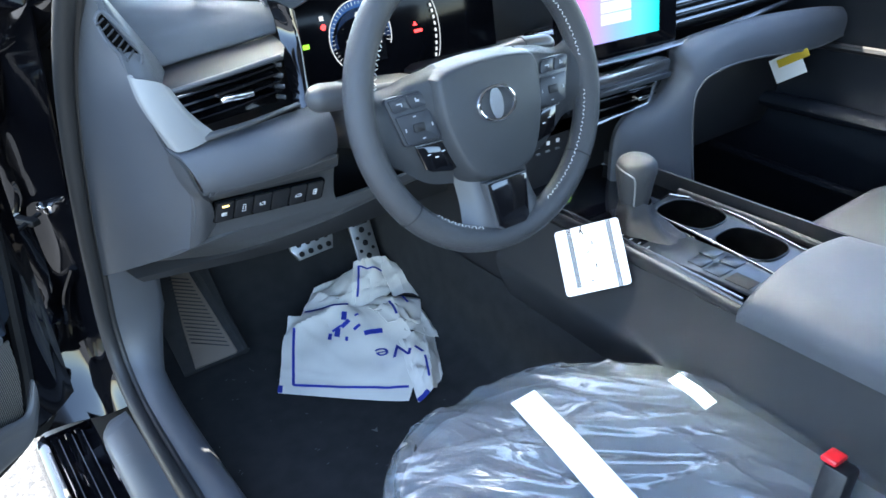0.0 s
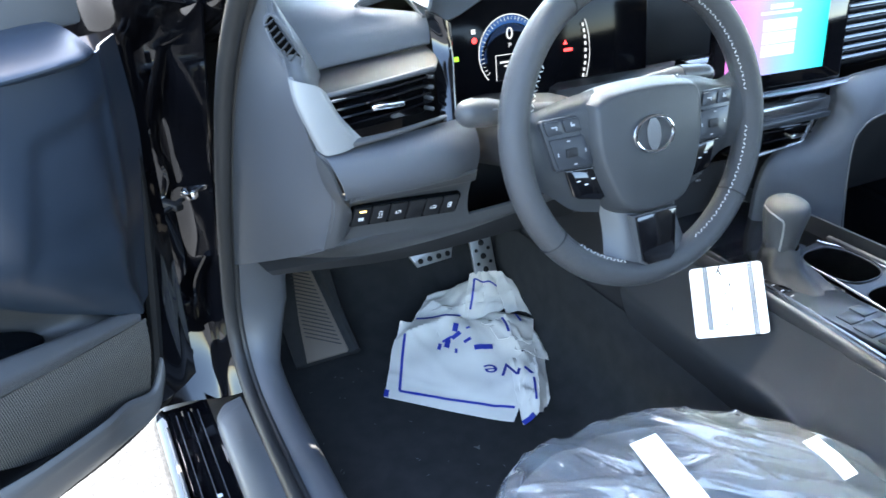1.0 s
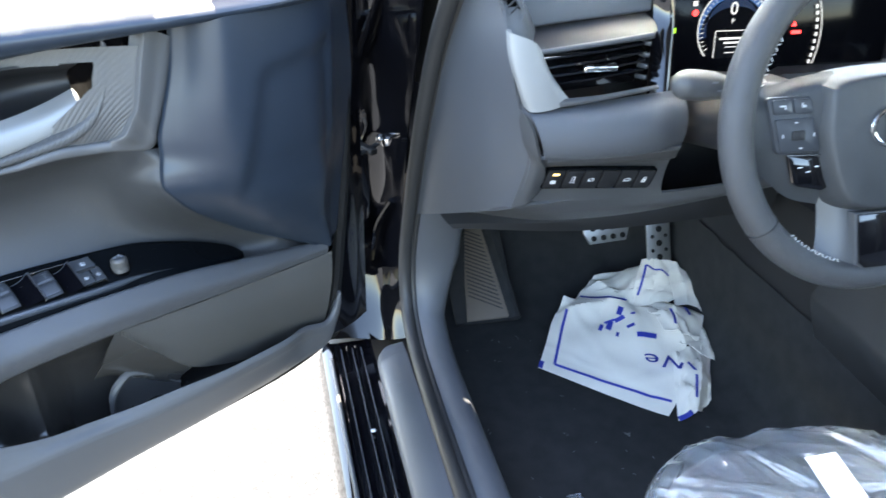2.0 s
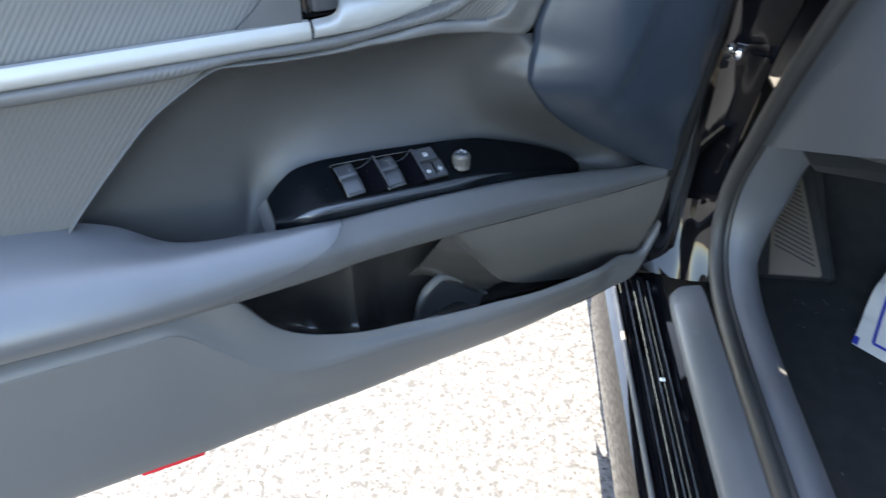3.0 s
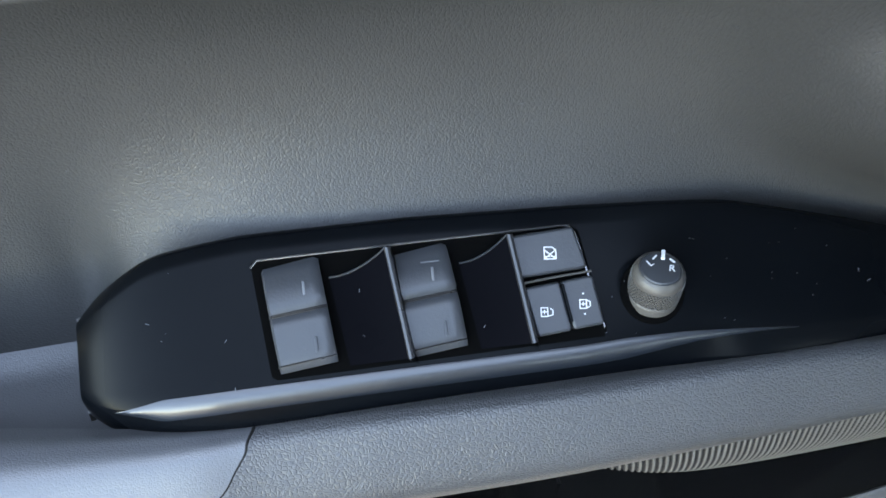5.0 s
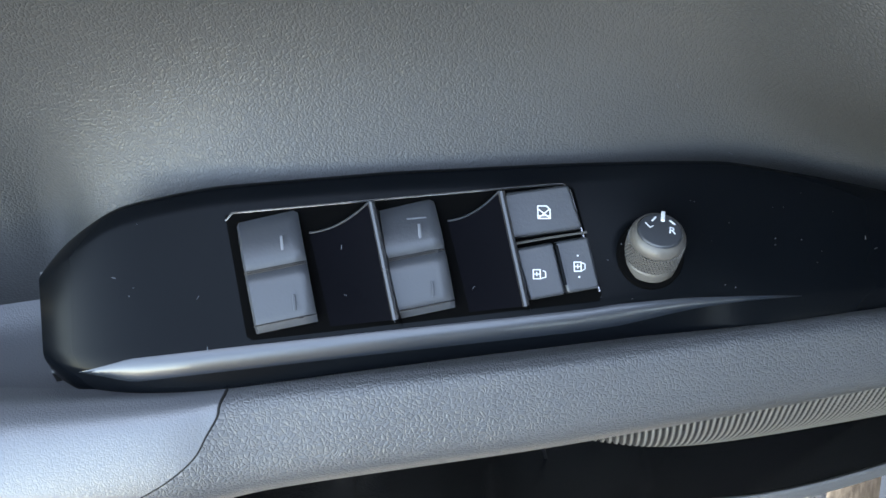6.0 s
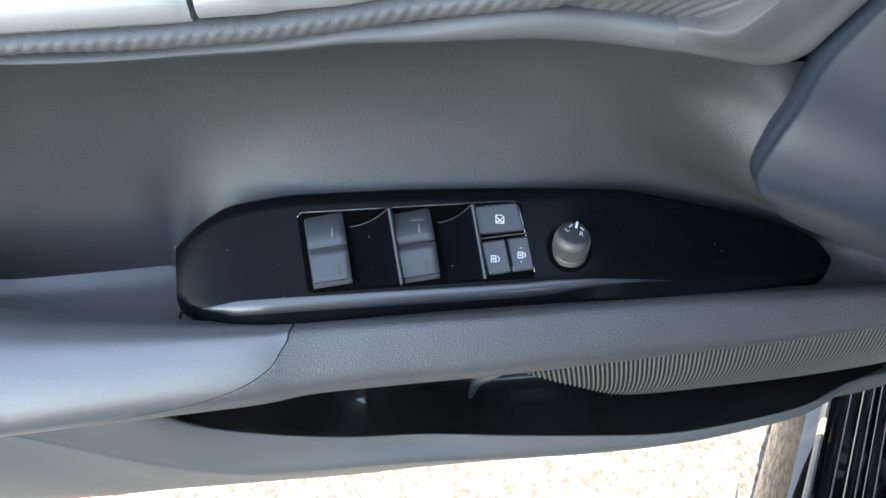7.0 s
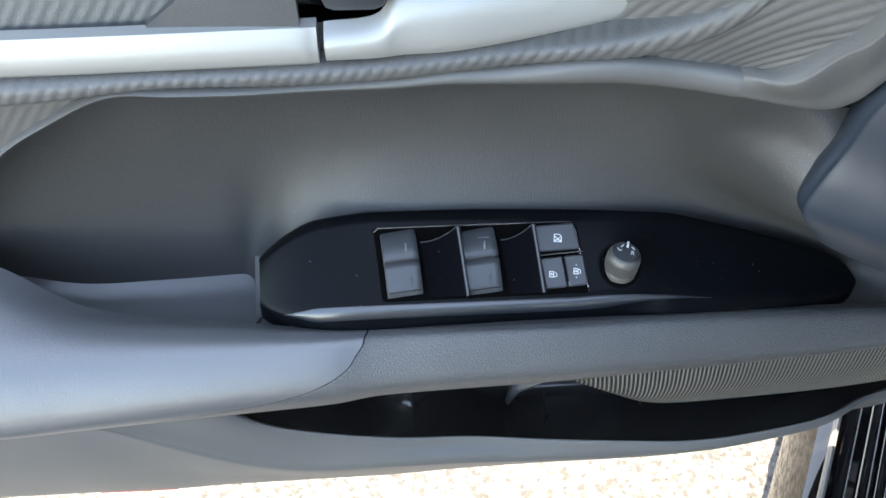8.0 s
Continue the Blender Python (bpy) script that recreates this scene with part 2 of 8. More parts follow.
M_LINER = make("grey headlining cloth", (0.48, 0.47, 0.45), 0.9, grain=0.3, grain_size=700, tone=0.06)
M_SCREEN = make("black glass", (0.003, 0.003, 0.004), 0.08, tone=0.1, blotch=0.02)
M_SEATSKIN = make("grey seat cloth", (0.075, 0.083, 0.098), 0.7, grain=0.6, grain_size=500, tone=0.1)
M_REDGLOW = glow("red telltale", (1.0, 0.05, 0.05), 0.35)
M_WHITEGLOW = glow("white display", (0.9, 0.95, 1.0), 0.10)
M_GREENGLOW = glow("green telltale", (0.35, 0.9, 0.05), 0.16)
M_AMBER = glow("amber lamp", (1.0, 0.75, 0.25), 0.3)


def concrete():
    """Pale worn concrete: stones of a centimetre or less, some dark, in light mortar."""
    mt = make("pale concrete", (0.094, 0.098, 0.104), 0.9, tone=0.2, tone_size=2.0, grain=0.8, grain_size=160, spec=0.2)
    nt = mt.node_tree
    b = nt.nodes["Principled BSDF"]
    tc = nt.nodes.new("ShaderNodeTexCoord")
    src = b.inputs["Base Color"].links[0].from_socket

    def layer(tex, socket, lo, hi, dark, under):
        """The colour below, darkened where a texture is low."""
        nt.links.new(tc.outputs["Object"], tex.inputs["Vector"])
        mr = nt.nodes.new("ShaderNodeMapRange")
        mr.inputs[1].default_value, mr.inputs[2].default_value = lo, hi
        nt.links.new(tex.outputs[socket], mr.inputs[0])
        mx = nt.nodes.new("ShaderNodeMix")
        mx.data_type = "RGBA"
        mx.inputs[6].default_value = dark + (1,)
        nt.links.new(mr.outputs[0], mx.inputs[0])
        nt.links.new(under, mx.inputs[7])
        return mx.outputs[2]
    mottle = nt.nodes.new("ShaderNodeTexNoise")
    mottle.inputs["Scale"].default_value, mottle.inputs["Detail"].default_value, mottle.inputs["Roughness"].default_value = 55, 6, 0.66
    src = layer(mottle, 0, 0.38, 0.56, (0.034, 0.036, 0.040), src)
    stones = nt.nodes.new("ShaderNodeTexVoronoi")
    stones.inputs["Scale"].default_value = 150
    src = layer(stones, "Color", 0.16, 0.34, (0.034, 0.035, 0.037), src)
    specks = nt.nodes.new("ShaderNodeTexNoise")
    specks.inputs["Scale"].default_value, specks.inputs["Detail"].default_value = 190, 2
    src = layer(specks, 0, 0.27, 0.36, (0.014, 0.015, 0.017), src)
    nt.links.new(src, b.inputs["Base Color"])
    return mt


def film_wrap():
    """Thin crumpled clear film: mostly see-through, with gloss and a faint milkiness."""
    mt = bpy.data.materials.new("clear film")
    mt.use_nodes = True
    nt = mt.node_tree
    out = nt.nodes["Material Output"]
    nt.nodes.remove(nt.nodes["Principled BSDF"])
    clear = nt.nodes.new("ShaderNodeBsdfTransparent")
    clear.inputs[0].default_value = (0.94, 0.96, 0.97, 1)
    gloss = nt.nodes.new("ShaderNodeBsdfGlossy")
    gloss.inputs["Roughness"].default_value = 0.045
    milk = nt.nodes.new("ShaderNodeBsdfDiffuse")
    milk.inputs[0].default_value = (0.72, 0.82, 0.91, 1)
    tc = nt.nodes.new("ShaderNodeTexCoord")
    ns = nt.nodes.new("ShaderNodeTexNoise")
    ns.inputs["Scale"].default_value, ns.inputs["Detail"].default_value = 30, 2
    bp = nt.nodes.new("ShaderNodeBump")
    bp.inputs["Strength"].default_value, bp.inputs["Distance"].default_value = 0.10, 0.004
    mp = nt.nodes.new("ShaderNodeMapping")
    mp.inputs["Rotation"].default_value, mp.inputs["Scale"].default_value = (0, 0, radians(35)), (0.25, 1.3, 1.0)
    fr = nt.nodes.new("ShaderNodeFresnel")
    fr.inputs[0].default_value = 1.9
    m1, m2 = nt.nodes.new("ShaderNodeMixShader"), nt.nodes.new("ShaderNodeMixShader")
    m1.inputs[0].default_value = 0.13
    nt.links.new(tc.outputs["Object"], mp.inputs[0])
    nt.links.new(mp.outputs[0], ns.inputs["Vector"])
    nt.links.new(ns.outputs[0], bp.inputs["Height"])
    nt.links.new(bp.outputs[0], gloss.inputs["Normal"])
    nt.links.new(bp.outputs[0], fr.inputs["Normal"])
    nt.links.new(clear.outputs[0], m1.inputs[1])
    nt.links.new(milk.outputs[0], m1.inputs[2])
    nt.links.new(fr.outputs[0], m2.inputs[0])
    nt.links.new(m1.outputs[0], m2.inputs[1])
    nt.links.new(gloss.outputs[0], m2.inputs[2])
    nt.links.new(m2.outputs[0], out.inputs[0])
    return mt


def clear_glass():
    mt = bpy.data.materials.new("window glass")
    mt.use_nodes = True
    b = mt.node_tree.nodes["Principled BSDF"]
    b.inputs["Base Color"].default_value = (0.9, 0.95, 0.93, 1)
    b.inputs["Transmission Weight"].default_value = 1.0
    b.inputs["Roughness"].default_value = 0.01
    b.inputs["IOR"].default_value = 1.45
    return mt


def screen_picture():
    """A lit screen whose colour runs from violet to turquoise."""
    mt = bpy.data.materials.new("lit screen")
    mt.use_nodes = True
    nt = mt.node_tree
    b = nt.nodes["Principled BSDF"]
    tc = nt.nodes.new("ShaderNodeTexCoord")
    sp = nt.nodes.new("ShaderNodeSeparateXYZ")
    nt.links.new(tc.outputs["Generated"], sp.inputs[0])
    cr = nt.nodes.new("ShaderNodeValToRGB")
    cr.color_ramp.elements[0].color = (0.72, 0.20, 0.75, 1)
    cr.color_ramp.elements[1].color = (0.02, 0.68, 0.72, 1)
    mid = cr.color_ramp.elements.new(0.5)
    mid.color = (0.25, 0.42, 0.82, 1)
    nt.links.new(sp.outputs[0], cr.inputs[0])
    nt.links.new(cr.outputs[0], b.inputs["Emission Color"])
    b.inputs["Emission Strength"].default_value = 0.14
    b.inputs["Base Color"].default_value = (0.01, 0.01, 0.01, 1)
    b.inputs["Roughness"].default_value = 0.12
    return mt


M_CONCRETE, M_FILM, M_GLASS, M_PICTURE = concrete(), film_wrap(), clear_glass(), screen_picture()

# ---- ground ----
def ground_sheet():
    bm = bmesh.new()
    n = 40
    c = [math.copysign(abs(x) ** 3 * 600, x) for x in np.linspace(-1, 1, n)]
    vs = [[bm.verts.new((x, y + 0.8, 0)) for y in c] for x in c]
    for i in range(n - 1):
        for j in range(n - 1):
            bm.faces.new((vs[i][j], vs[i + 1][j], vs[i + 1][j + 1], vs[i][j + 1]))
    solid("ground", bm, M_CONCRETE, "sunlit pale concrete ground with small exposed stones", "ground", kind="structure")


ground_sheet()

# ---- the open driver's door: s along it to the hinge, w into the cabin, z up ----
DOOR_M = pose(0.12, 1.13, 0, 0, 0, 30)


def dpt(s, w, z):
    return (s, -w, z)


def dcols(cols):
    """Rows of points from (s, ((w, z), ...)) columns of the door."""
    return [[dpt(s, w, z) for w, z in col] for s, col in cols]


def faced(g):
    """The net turned so that its normals look into the cabin (minus y) or up."""
    n = net_normals(g)
    return g if (-n[..., 1] + 0.6 * n[..., 2]).mean() > 0 else g[:, ::-1]


def dsheet(cols, nu, nv, thick=0.004):
    return sheet(faced(net(dcols(cols), nu, nv)), thick)


def ribbed(g, pitch, depth, lean, sharp=2.0):
    """Relief of slanting ribs on a net, along its normals, evenly spaced over its surface."""
    n = net_normals(g)
    mid = g[:, g.shape[1] // 2]
    run = mid[0, 0] + np.r_[0, np.cumsum(np.linalg.norm(np.diff(mid, axis=0), axis=1))]
    q = (run[:, None] * math.cos(lean) + g[..., 2] * math.sin(lean)) / pitch
    h = 1 - np.abs(2 * (q - np.floor(q)) - 1) ** sharp
    return g + n * (h * depth)[..., None]


def build_door():
    door = thing("driver_door", "open black car door with dark leatherette inner trim", "door", m=DOOR_M)
    # outer shell with its hollow edge towards the hinge
    shell = []
    for s, w0, w1 in ((-1.02, -0.085, -0.17), (-0.6, -0.085, -0.175), (-0.1, -0.075, -0.165), (0.06, -0.045, -0.14), (0.125, -0.06, -0.11)):
        lo = 0.405 if s < 0 else 0.43
        shell.append([dpt(s, w0, lo + 0.02), dpt(s, w0 - 0.02, lo), dpt(s, w1 + 0.01, lo), dpt(s, w1, lo + 0.03),
                      dpt(s, w1 - 0.01, 0.75), dpt(s, w1 + 0.02, 1.03), dpt(s, w0 - 0.03, 1.055), dpt(s, w0, 1.04), dpt(s, w0, 0.75)])
    g = np.stack([np.array(r) for r in shell])
    g = np.stack([catmull(g[:, j], 30) for j in range(g.shape[1])], 1)
    bm = sheet(g, ring=True)
    bm.verts.ensure_lookup_table()
    bm.faces.new([bm.verts[j] for j in range(9)])
    bm.faces.new([bm.verts[29 * 9 + j] for j in reversed(range(9))])
    part("shell", bm, M_PAINT, door, "glossy black painted door shell", own=True, angle=25)
    part("edge_seal", tube(catmull([dpt(0.06, -0.035, 1.03), dpt(0.075, -0.035, 0.9), dpt(0.06, -0.035, 0.7), dpt(0.03, -0.04, 0.5), dpt(-0.03, -0.04, 0.44), dpt(-0.3, -0.03, 0.432), dpt(-0.98, -0.02, 0.43)], 60), 0.011, 8), M_RUBBER, door, "black rubber seal round the door edge", own=True)

    # ribbed insert above the armrest, with the strip lying on it
    cols = [(-1.0, ((0.0, 0.79), (-0.004, 0.85), (-0.006, 0.92), (-0.012, 0.97), (-0.02, 1.03))),
            (-0.85, ((-0.002, 0.785), (-0.004, 0.85), (-0.005, 0.92), (-0.012, 0.97), (-0.02, 1.03))),
            (-0.7, ((-0.006, 0.78), (-0.006, 0.85), (-0.004, 0.92), (-0.012, 0.97), (-0.02, 1.03))),
            (-0.6, ((-0.007, 0.84), (-0.004, 0.87), (-0.003, 0.92), (-0.014, 0.97), (-0.022, 1.03))),
            (-0.5, ((-0.010, 0.893), (-0.005, 0.90), (-0.009, 0.925), (-0.018, 0.97), (-0.026, 1.03))),
            (-0.4, ((-0.016, 0.893), (-0.010, 0.90), (-0.018, 0.925), (-0.024, 0.97), (-0.03, 1.03))),
            (-0.31, ((-0.004, 0.908), (0.002, 0.918), (0.008, 0.94), (0.009, 0.965), (0.007, 1.03))),
            ]
    rows = dcols(cols) + [[dpt(-0.288, 0.010, 0.912), dpt(-0.284, 0.0175, 0.925), dpt(-0.2745, 0.0235, 0.9445), dpt(-0.268, 0.0295, 0.9615), dpt(-0.256, 0.037, 1.03)]]
    g = faced(net(rows, 700, 120))
    edge = np.array([(-1.1, 0.5), (-0.7351, 0.5), (-0.735, 0.765), (-0.712, 0.792), (-0.679, 0.828), (-0.639, 0.868), (-0.605, 0.891), (-0.577, 0.908), (-0.54, 0.909), (-0.48, 0.905), (-0.43, 0.909), (-0.36, 0.917), (-0.325, 0.917), (-0.300, 0.916), (-0.288, 0.922), (-0.2, 0.922)])
    keep = g[..., 2] > np.interp(g[..., 0], edge[:, 0], edge[:, 1]) - 0.001
    keep &= ~((g[..., 0] > -0.49) & (g[..., 0] < -0.316 + 0.25 * (g[..., 2] - 0.95)) & (g[..., 2] > 0.934 + 0.9 * np.clip(g[..., 0] + 0.365, 0, 1)) & (g[..., 2] < 1.012))
    part("ribbed_insert", cut_sheet(ribbed(g, 0.0047, 0.00055, radians(-38), 1.7), keep), M_RIB, door, "dark insert with slanting moulded ribs", own=True, angle=60)
    # finely ribbed roll below the silver strip
    rl = [(-1.0, 0.006, 0.923, 0.905), (-0.8, 0.008, 0.923, 0.905), (-0.65, 0.009, 0.923, 0.906), (-0.60, 0.009, 0.923, 0.908), (-0.55, 0.006, 0.923, 0.9125), (-0.50, 0.003, 0.922, 0.909), (-0.45, 0.000, 0.922, 0.908),
          (-0.40, -0.002, 0.926, 0.9125), (-0.37, 0.001, 0.931, 0.917), (-0.345, 0.004, 0.938, 0.920), (-0.322, 0.008, 0.950, 0.930), (-0.306, 0.012, 0.966, 0.948), (-0.294, 0.015, 0.992, 0.976), (-0.286, 0.018, 1.034, 1.020)]
    cols = [(s, ((w - 0.010, hi), (w - 0.001, hi - 0.17 * (hi - lo)), (w + 0.001, hi - 0.45 * (hi - lo)), (w - 0.001, hi - 0.78 * (hi - lo)), (w - 0.010, lo))) for s, w, hi, lo in rl]
    g = faced(net(dcols(cols), 620, 16))
    part("roll", sheet(ribbed(g, 0.0047, 0.0005, radians(-34), 1.7), 0.002), M_RIB, door, "finely ribbed roll under the silver strip", own=True, angle=60)
    # the lip: a flat band with a bevelled upper edge, widening towards the front corner
    lip = [(-0.735, -0.002, 0.765, 1.4), (-0.712, -0.003, 0.792, 1.4), (-0.679, -0.003, 0.828, 1.4), (-0.639, -0.003, 0.868, 1.4), (-0.605, -0.001, 0.892, 1.3),
           (-0.573, 0.002, 0.9100, 1.5), (-0.546, 0.002, 0.9100, 1.7), (-0.5185, 0.0, 0.9078, 1.9), (-0.484, -0.004, 0.9056, 2.4), (-0.449, -0.005, 0.906, 3.0),
           (-0.424, -0.005, 0.9082, 3.7), (-0.398, -0.004, 0.9089, 4.2), (-0.3735, -0.001, 0.9125, 5.5), (-0.349, 0.001, 0.9143, 6.2), (-0.322, 0.003, 0.9122, 6.4),
           (-0.2985, 0.009, 0.9118, 6.3)]
    band = catmull(lip, 150)
    rows = []
    for s, w, z, mm in band:
        h = mm / 1000
        b = min(0.0028, h * 0.7)
        rows.append([dpt(s, w - 0.012, z + h), dpt(s, w - 0.0015, z + h), dpt(s, w + 0.0012, z + h - b * 0.3), dpt(s, w + 0.0028, z + h - b), dpt(s, w + 0.0034, z), dpt(s, w + 0.0026, z - h + b * 0.4), dpt(s, w + 0.0005, z - h), dpt(s, w - 0.014, z - h - 0.001)])
    part("lip", sheet(faced(np.array(rows))), M_LOWER, door, "smooth moulded lip", own=True, angle=60)

    # padded middle panel, hollow, turning out towards the front corner
    mid = [(-0.737, ((-0.006, 0.765), (-0.012, 0.758), (-0.020, 0.745), (-0.030, 0.730), (-0.038, 0.700), (-0.008, 0.670))),
           (-0.68, ((-0.008, 0.826), (-0.026, 0.812), (-0.036, 0.79), (-0.038, 0.755), (-0.032, 0.700), (-0.010, 0.660))),
           (-0.61, ((-0.008, 0.888), (-0.032, 0.870), (-0.046, 0.83), (-0.048, 0.77), (-0.036, 0.690), (-0.014, 0.645))),
           (-0.568, ((-0.006, 0.906), (-0.034, 0.882), (-0.050, 0.84), (-0.055, 0.785), (-0.042, 0.700), (-0.018, 0.645))),
           (-0.545, ((-0.006, 0.9065), (-0.034, 0.881), (-0.052, 0.842), (-0.058, 0.790), (-0.052, 0.730), (-0.020, 0.694))),
           (-0.52, ((-0.009, 0.904), (-0.036, 0.880), (-0.054, 0.845), (-0.058, 0.797), (-0.046, 0.757), (-0.012, 0.726)))]
    mid += [(-0.49, ((-0.011, 0.902), (-0.038, 0.880), (-0.056, 0.845), (-0.057, 0.801), (-0.040, 0.765), (-0.007, 0.735))),
           (-0.45, ((-0.012, 0.902), (-0.039, 0.880), (-0.058, 0.845), (-0.057, 0.803), (-0.037, 0.766), (-0.005, 0.736))),
           (-0.36, ((-0.008, 0.905), (-0.042, 0.880), (-0.062, 0.843), (-0.060, 0.798), (-0.040, 0.758), (-0.008, 0.728))),
           (-0.31, ((0.000, 0.904), (-0.028, 0.882), (-0.052, 0.84), (-0.057, 0.792), (-0.042, 0.751), (-0.012, 0.721)))]
    rows = dcols(mid)
    rows.append([dpt(-0.288, 0.012, 0.906), dpt(-0.286, -0.008, 0.876), dpt(-0.284, -0.028, 0.840), dpt(-0.274, -0.042, 0.797), dpt(-0.240, -0.045, 0.747), dpt(-0.195, -0.032, 0.704), dpt(-0.172, 0.004, 0.688)])
    rows.append([dpt(-0.270, 0.013, 0.903), dpt(-0.264, 0.004, 0.876), dpt(-0.266, 0.000, 0.846), dpt(-0.250, -0.016, 0.802), dpt(-0.196, -0.038, 0.740), dpt(-0.135, -0.034, 0.692), dpt(-0.105, 0.002, 0.678)])
    rows.append([dpt(-0.252, 0.010, 0.897), dpt(-0.243, 0.021, 0.876), dpt(-0.248, 0.027, 0.850), dpt(-0.221, 0.018, 0.809), dpt(-0.150, -0.010, 0.748), dpt(-0.084, -0.022, 0.700), dpt(-0.050, -0.001, 0.672)])
    rows.append([dpt(-0.225, 0.006, 0.892), dpt(-0.212, 0.018, 0.868), dpt(-0.214, 0.020, 0.842), dpt(-0.185, 0.010, 0.800), dpt(-0.115, -0.014, 0.742), dpt(-0.045, -0.022, 0.688), dpt(-0.010, -0.004, 0.662)])
    part("middle_panel", sheet(faced(net(rows, 100, 60)), 0.003), M_SOFT, door, "black grained leatherette panel", own=True)
    rnd = random.Random(17)
    gm = faced(net(rows, 100, 60))
    nm = net_normals(gm)
    bits = []
    for k in range(90):
        i, j = rnd.randrange(8, 92), rnd.randrange(8, 46)
        long = rnd.choice((0.0004, 0.0005, 0.0006, 0.0009, 0.0024))
        n = Vector(nm[i, j])
        x = n.orthogonal().normalized()
        x.rotate(Matrix.Rotation(rnd.uniform(0, 3.14), 3, n))
        b = block((long, 0.00022, 0.0001), (0, 0, 0), 0)
        bmesh.ops.transform(b, matrix=axes(Vector(gm[i, j]) + n * 0.0002, x, n.cross(x), n), verts=b.verts)
        bits.append(b)
    for k in range(50):
        b = block((rnd.choice((0.0003, 0.0004, 0.0005, 0.0014)), 0.0002, 0.0001), (0, 0, 0), 0)
        bmesh.ops.transform(b, matrix=swm(rnd.uniform(-0.04, 0.26), rnd.uniform(-0.004, 0.047), 0.0002) @ pose(0, 0, 0, 0, 0, rnd.uniform(0, 180)), verts=b.verts)
        bits.append(b)
    part("dust", merged(*bits), M_WHITE_DIM, door, "pale dust flecks and short scratches", own=True, stuff=True)
    # smooth plate that runs up from the lip beside the ribs
    pl = [[dpt(-0.2990, -0.003, 0.9181), dpt(-0.2990, 0.0080, 0.9181), dpt(-0.2990, 0.0112, 0.9168), dpt(-0.2990, 0.0124, 0.9118), dpt(-0.2990, 0.0098, 0.9058), dpt(-0.2990, -0.005, 0.9045)],
          [dpt(-0.2900, 0.010, 0.924), dpt(-0.2860, 0.0225, 0.9275), dpt(-0.2840, 0.0245, 0.9235), dpt(-0.2705, 0.018, 0.910), dpt(-0.2585, 0.011, 0.8970), dpt(-0.250, -0.010, 0.892)]]
    pl += [[dpt(-0.2790, 0.012, 0.944), dpt(-0.2760, 0.0285, 0.9465), dpt(-0.2740, 0.0305, 0.9430), dpt(-0.2610, 0.024, 0.925), dpt(-0.2480, 0.017, 0.9065), dpt(-0.235, -0.010, 0.900)],
          [dpt(-0.2720, 0.014, 0.961), dpt(-0.2695, 0.0345, 0.9635), dpt(-0.2675, 0.0365, 0.9595), dpt(-0.2570, 0.030, 0.943), dpt(-0.2450, 0.023, 0.925), dpt(-0.230, -0.010, 0.916)],
          [dpt(-0.2640, 0.018, 1.010), dpt(-0.2600, 0.0400, 1.012), dpt(-0.2570, 0.0420, 1.008), dpt(-0.2430, 0.036, 0.995), dpt(-0.2280, 0.028, 0.975), dpt(-0.210, -0.010, 0.97)],
          [dpt(-0.2540, 0.018, 1.048), dpt(-0.2500, 0.0420, 1.050), dpt(-0.2470, 0.0440, 1.046), dpt(-0.2300, 0.038, 1.040), dpt(-0.2120, 0.030, 1.030), dpt(-0.195, -0.010, 1.02)]]
    part("corner_plate", sheet(faced(net(pl, 30, 40)), 0.002), M_LOWER, door, "smooth plastic corner plate", own=True, angle=50)

    # bulged front corner
    bl = [(1.06, ((-0.215, 0.035), (-0.17, 0.084), (-0.06, 0.070), (0.000, 0.042), (0.030, 0.010), (0.080, -0.03))),
          (1.00, ((-0.222, 0.033), (-0.175, 0.085), (-0.06, 0.073), (0.000, 0.042), (0.032, 0.008), (0.085, -0.03))),
          (0.95, ((-0.236, 0.030), (-0.178, 0.085), (-0.058, 0.074), (0.000, 0.041), (0.034, 0.005), (0.088, -0.03))),
          (0.915, ((-0.246, 0.027), (-0.176, 0.084), (-0.055, 0.073), (0.000, 0.039), (0.034, 0.004), (0.088, -0.03)))]
    bl += [(0.890, ((-0.2475, 0.027), (-0.172, 0.083), (-0.052, 0.072), (0.000, 0.037), (0.034, 0.003), (0.086, -0.03))),
          (0.868, ((-0.2530, 0.030), (-0.168, 0.081), (-0.05, 0.070), (0.000, 0.036), (0.034, 0.002), (0.084, -0.03))),
          (0.850, ((-0.2525, 0.030), (-0.162, 0.078), (-0.048, 0.067), (-0.002, 0.034), (0.033, 0.000), (0.080, -0.03))),
          (0.830, ((-0.2390, 0.027), (-0.152, 0.073), (-0.045, 0.063), (-0.003, 0.032), (0.032, -0.001), (0.076, -0.03))),
          (0.805, ((-0.2175, 0.020), (-0.135, 0.064), (-0.040, 0.057), (-0.004, 0.028), (0.030, -0.003), (0.072, -0.03))),
          (0.770, ((-0.1770, 0.009), (-0.110, 0.050), (-0.035, 0.047), (-0.006, 0.022), (0.026, -0.006), (0.065, -0.03))),
          (0.735, ((-0.1290, 0.001), (-0.080, 0.032), (-0.028, 0.036), (-0.004, 0.016), (0.022, -0.010), (0.058, -0.03))),
          (0.700, ((-0.0720, -0.004), (-0.045, 0.015), (-0.010, 0.022), (0.004, 0.010), (0.022, -0.012), (0.052, -0.03))),
          (0.664, ((-0.012, -0.006), (-0.004, 0.002), (0.004, 0.008), (0.012, 0.003), (0.024, -0.014), (0.046, -0.03)))]
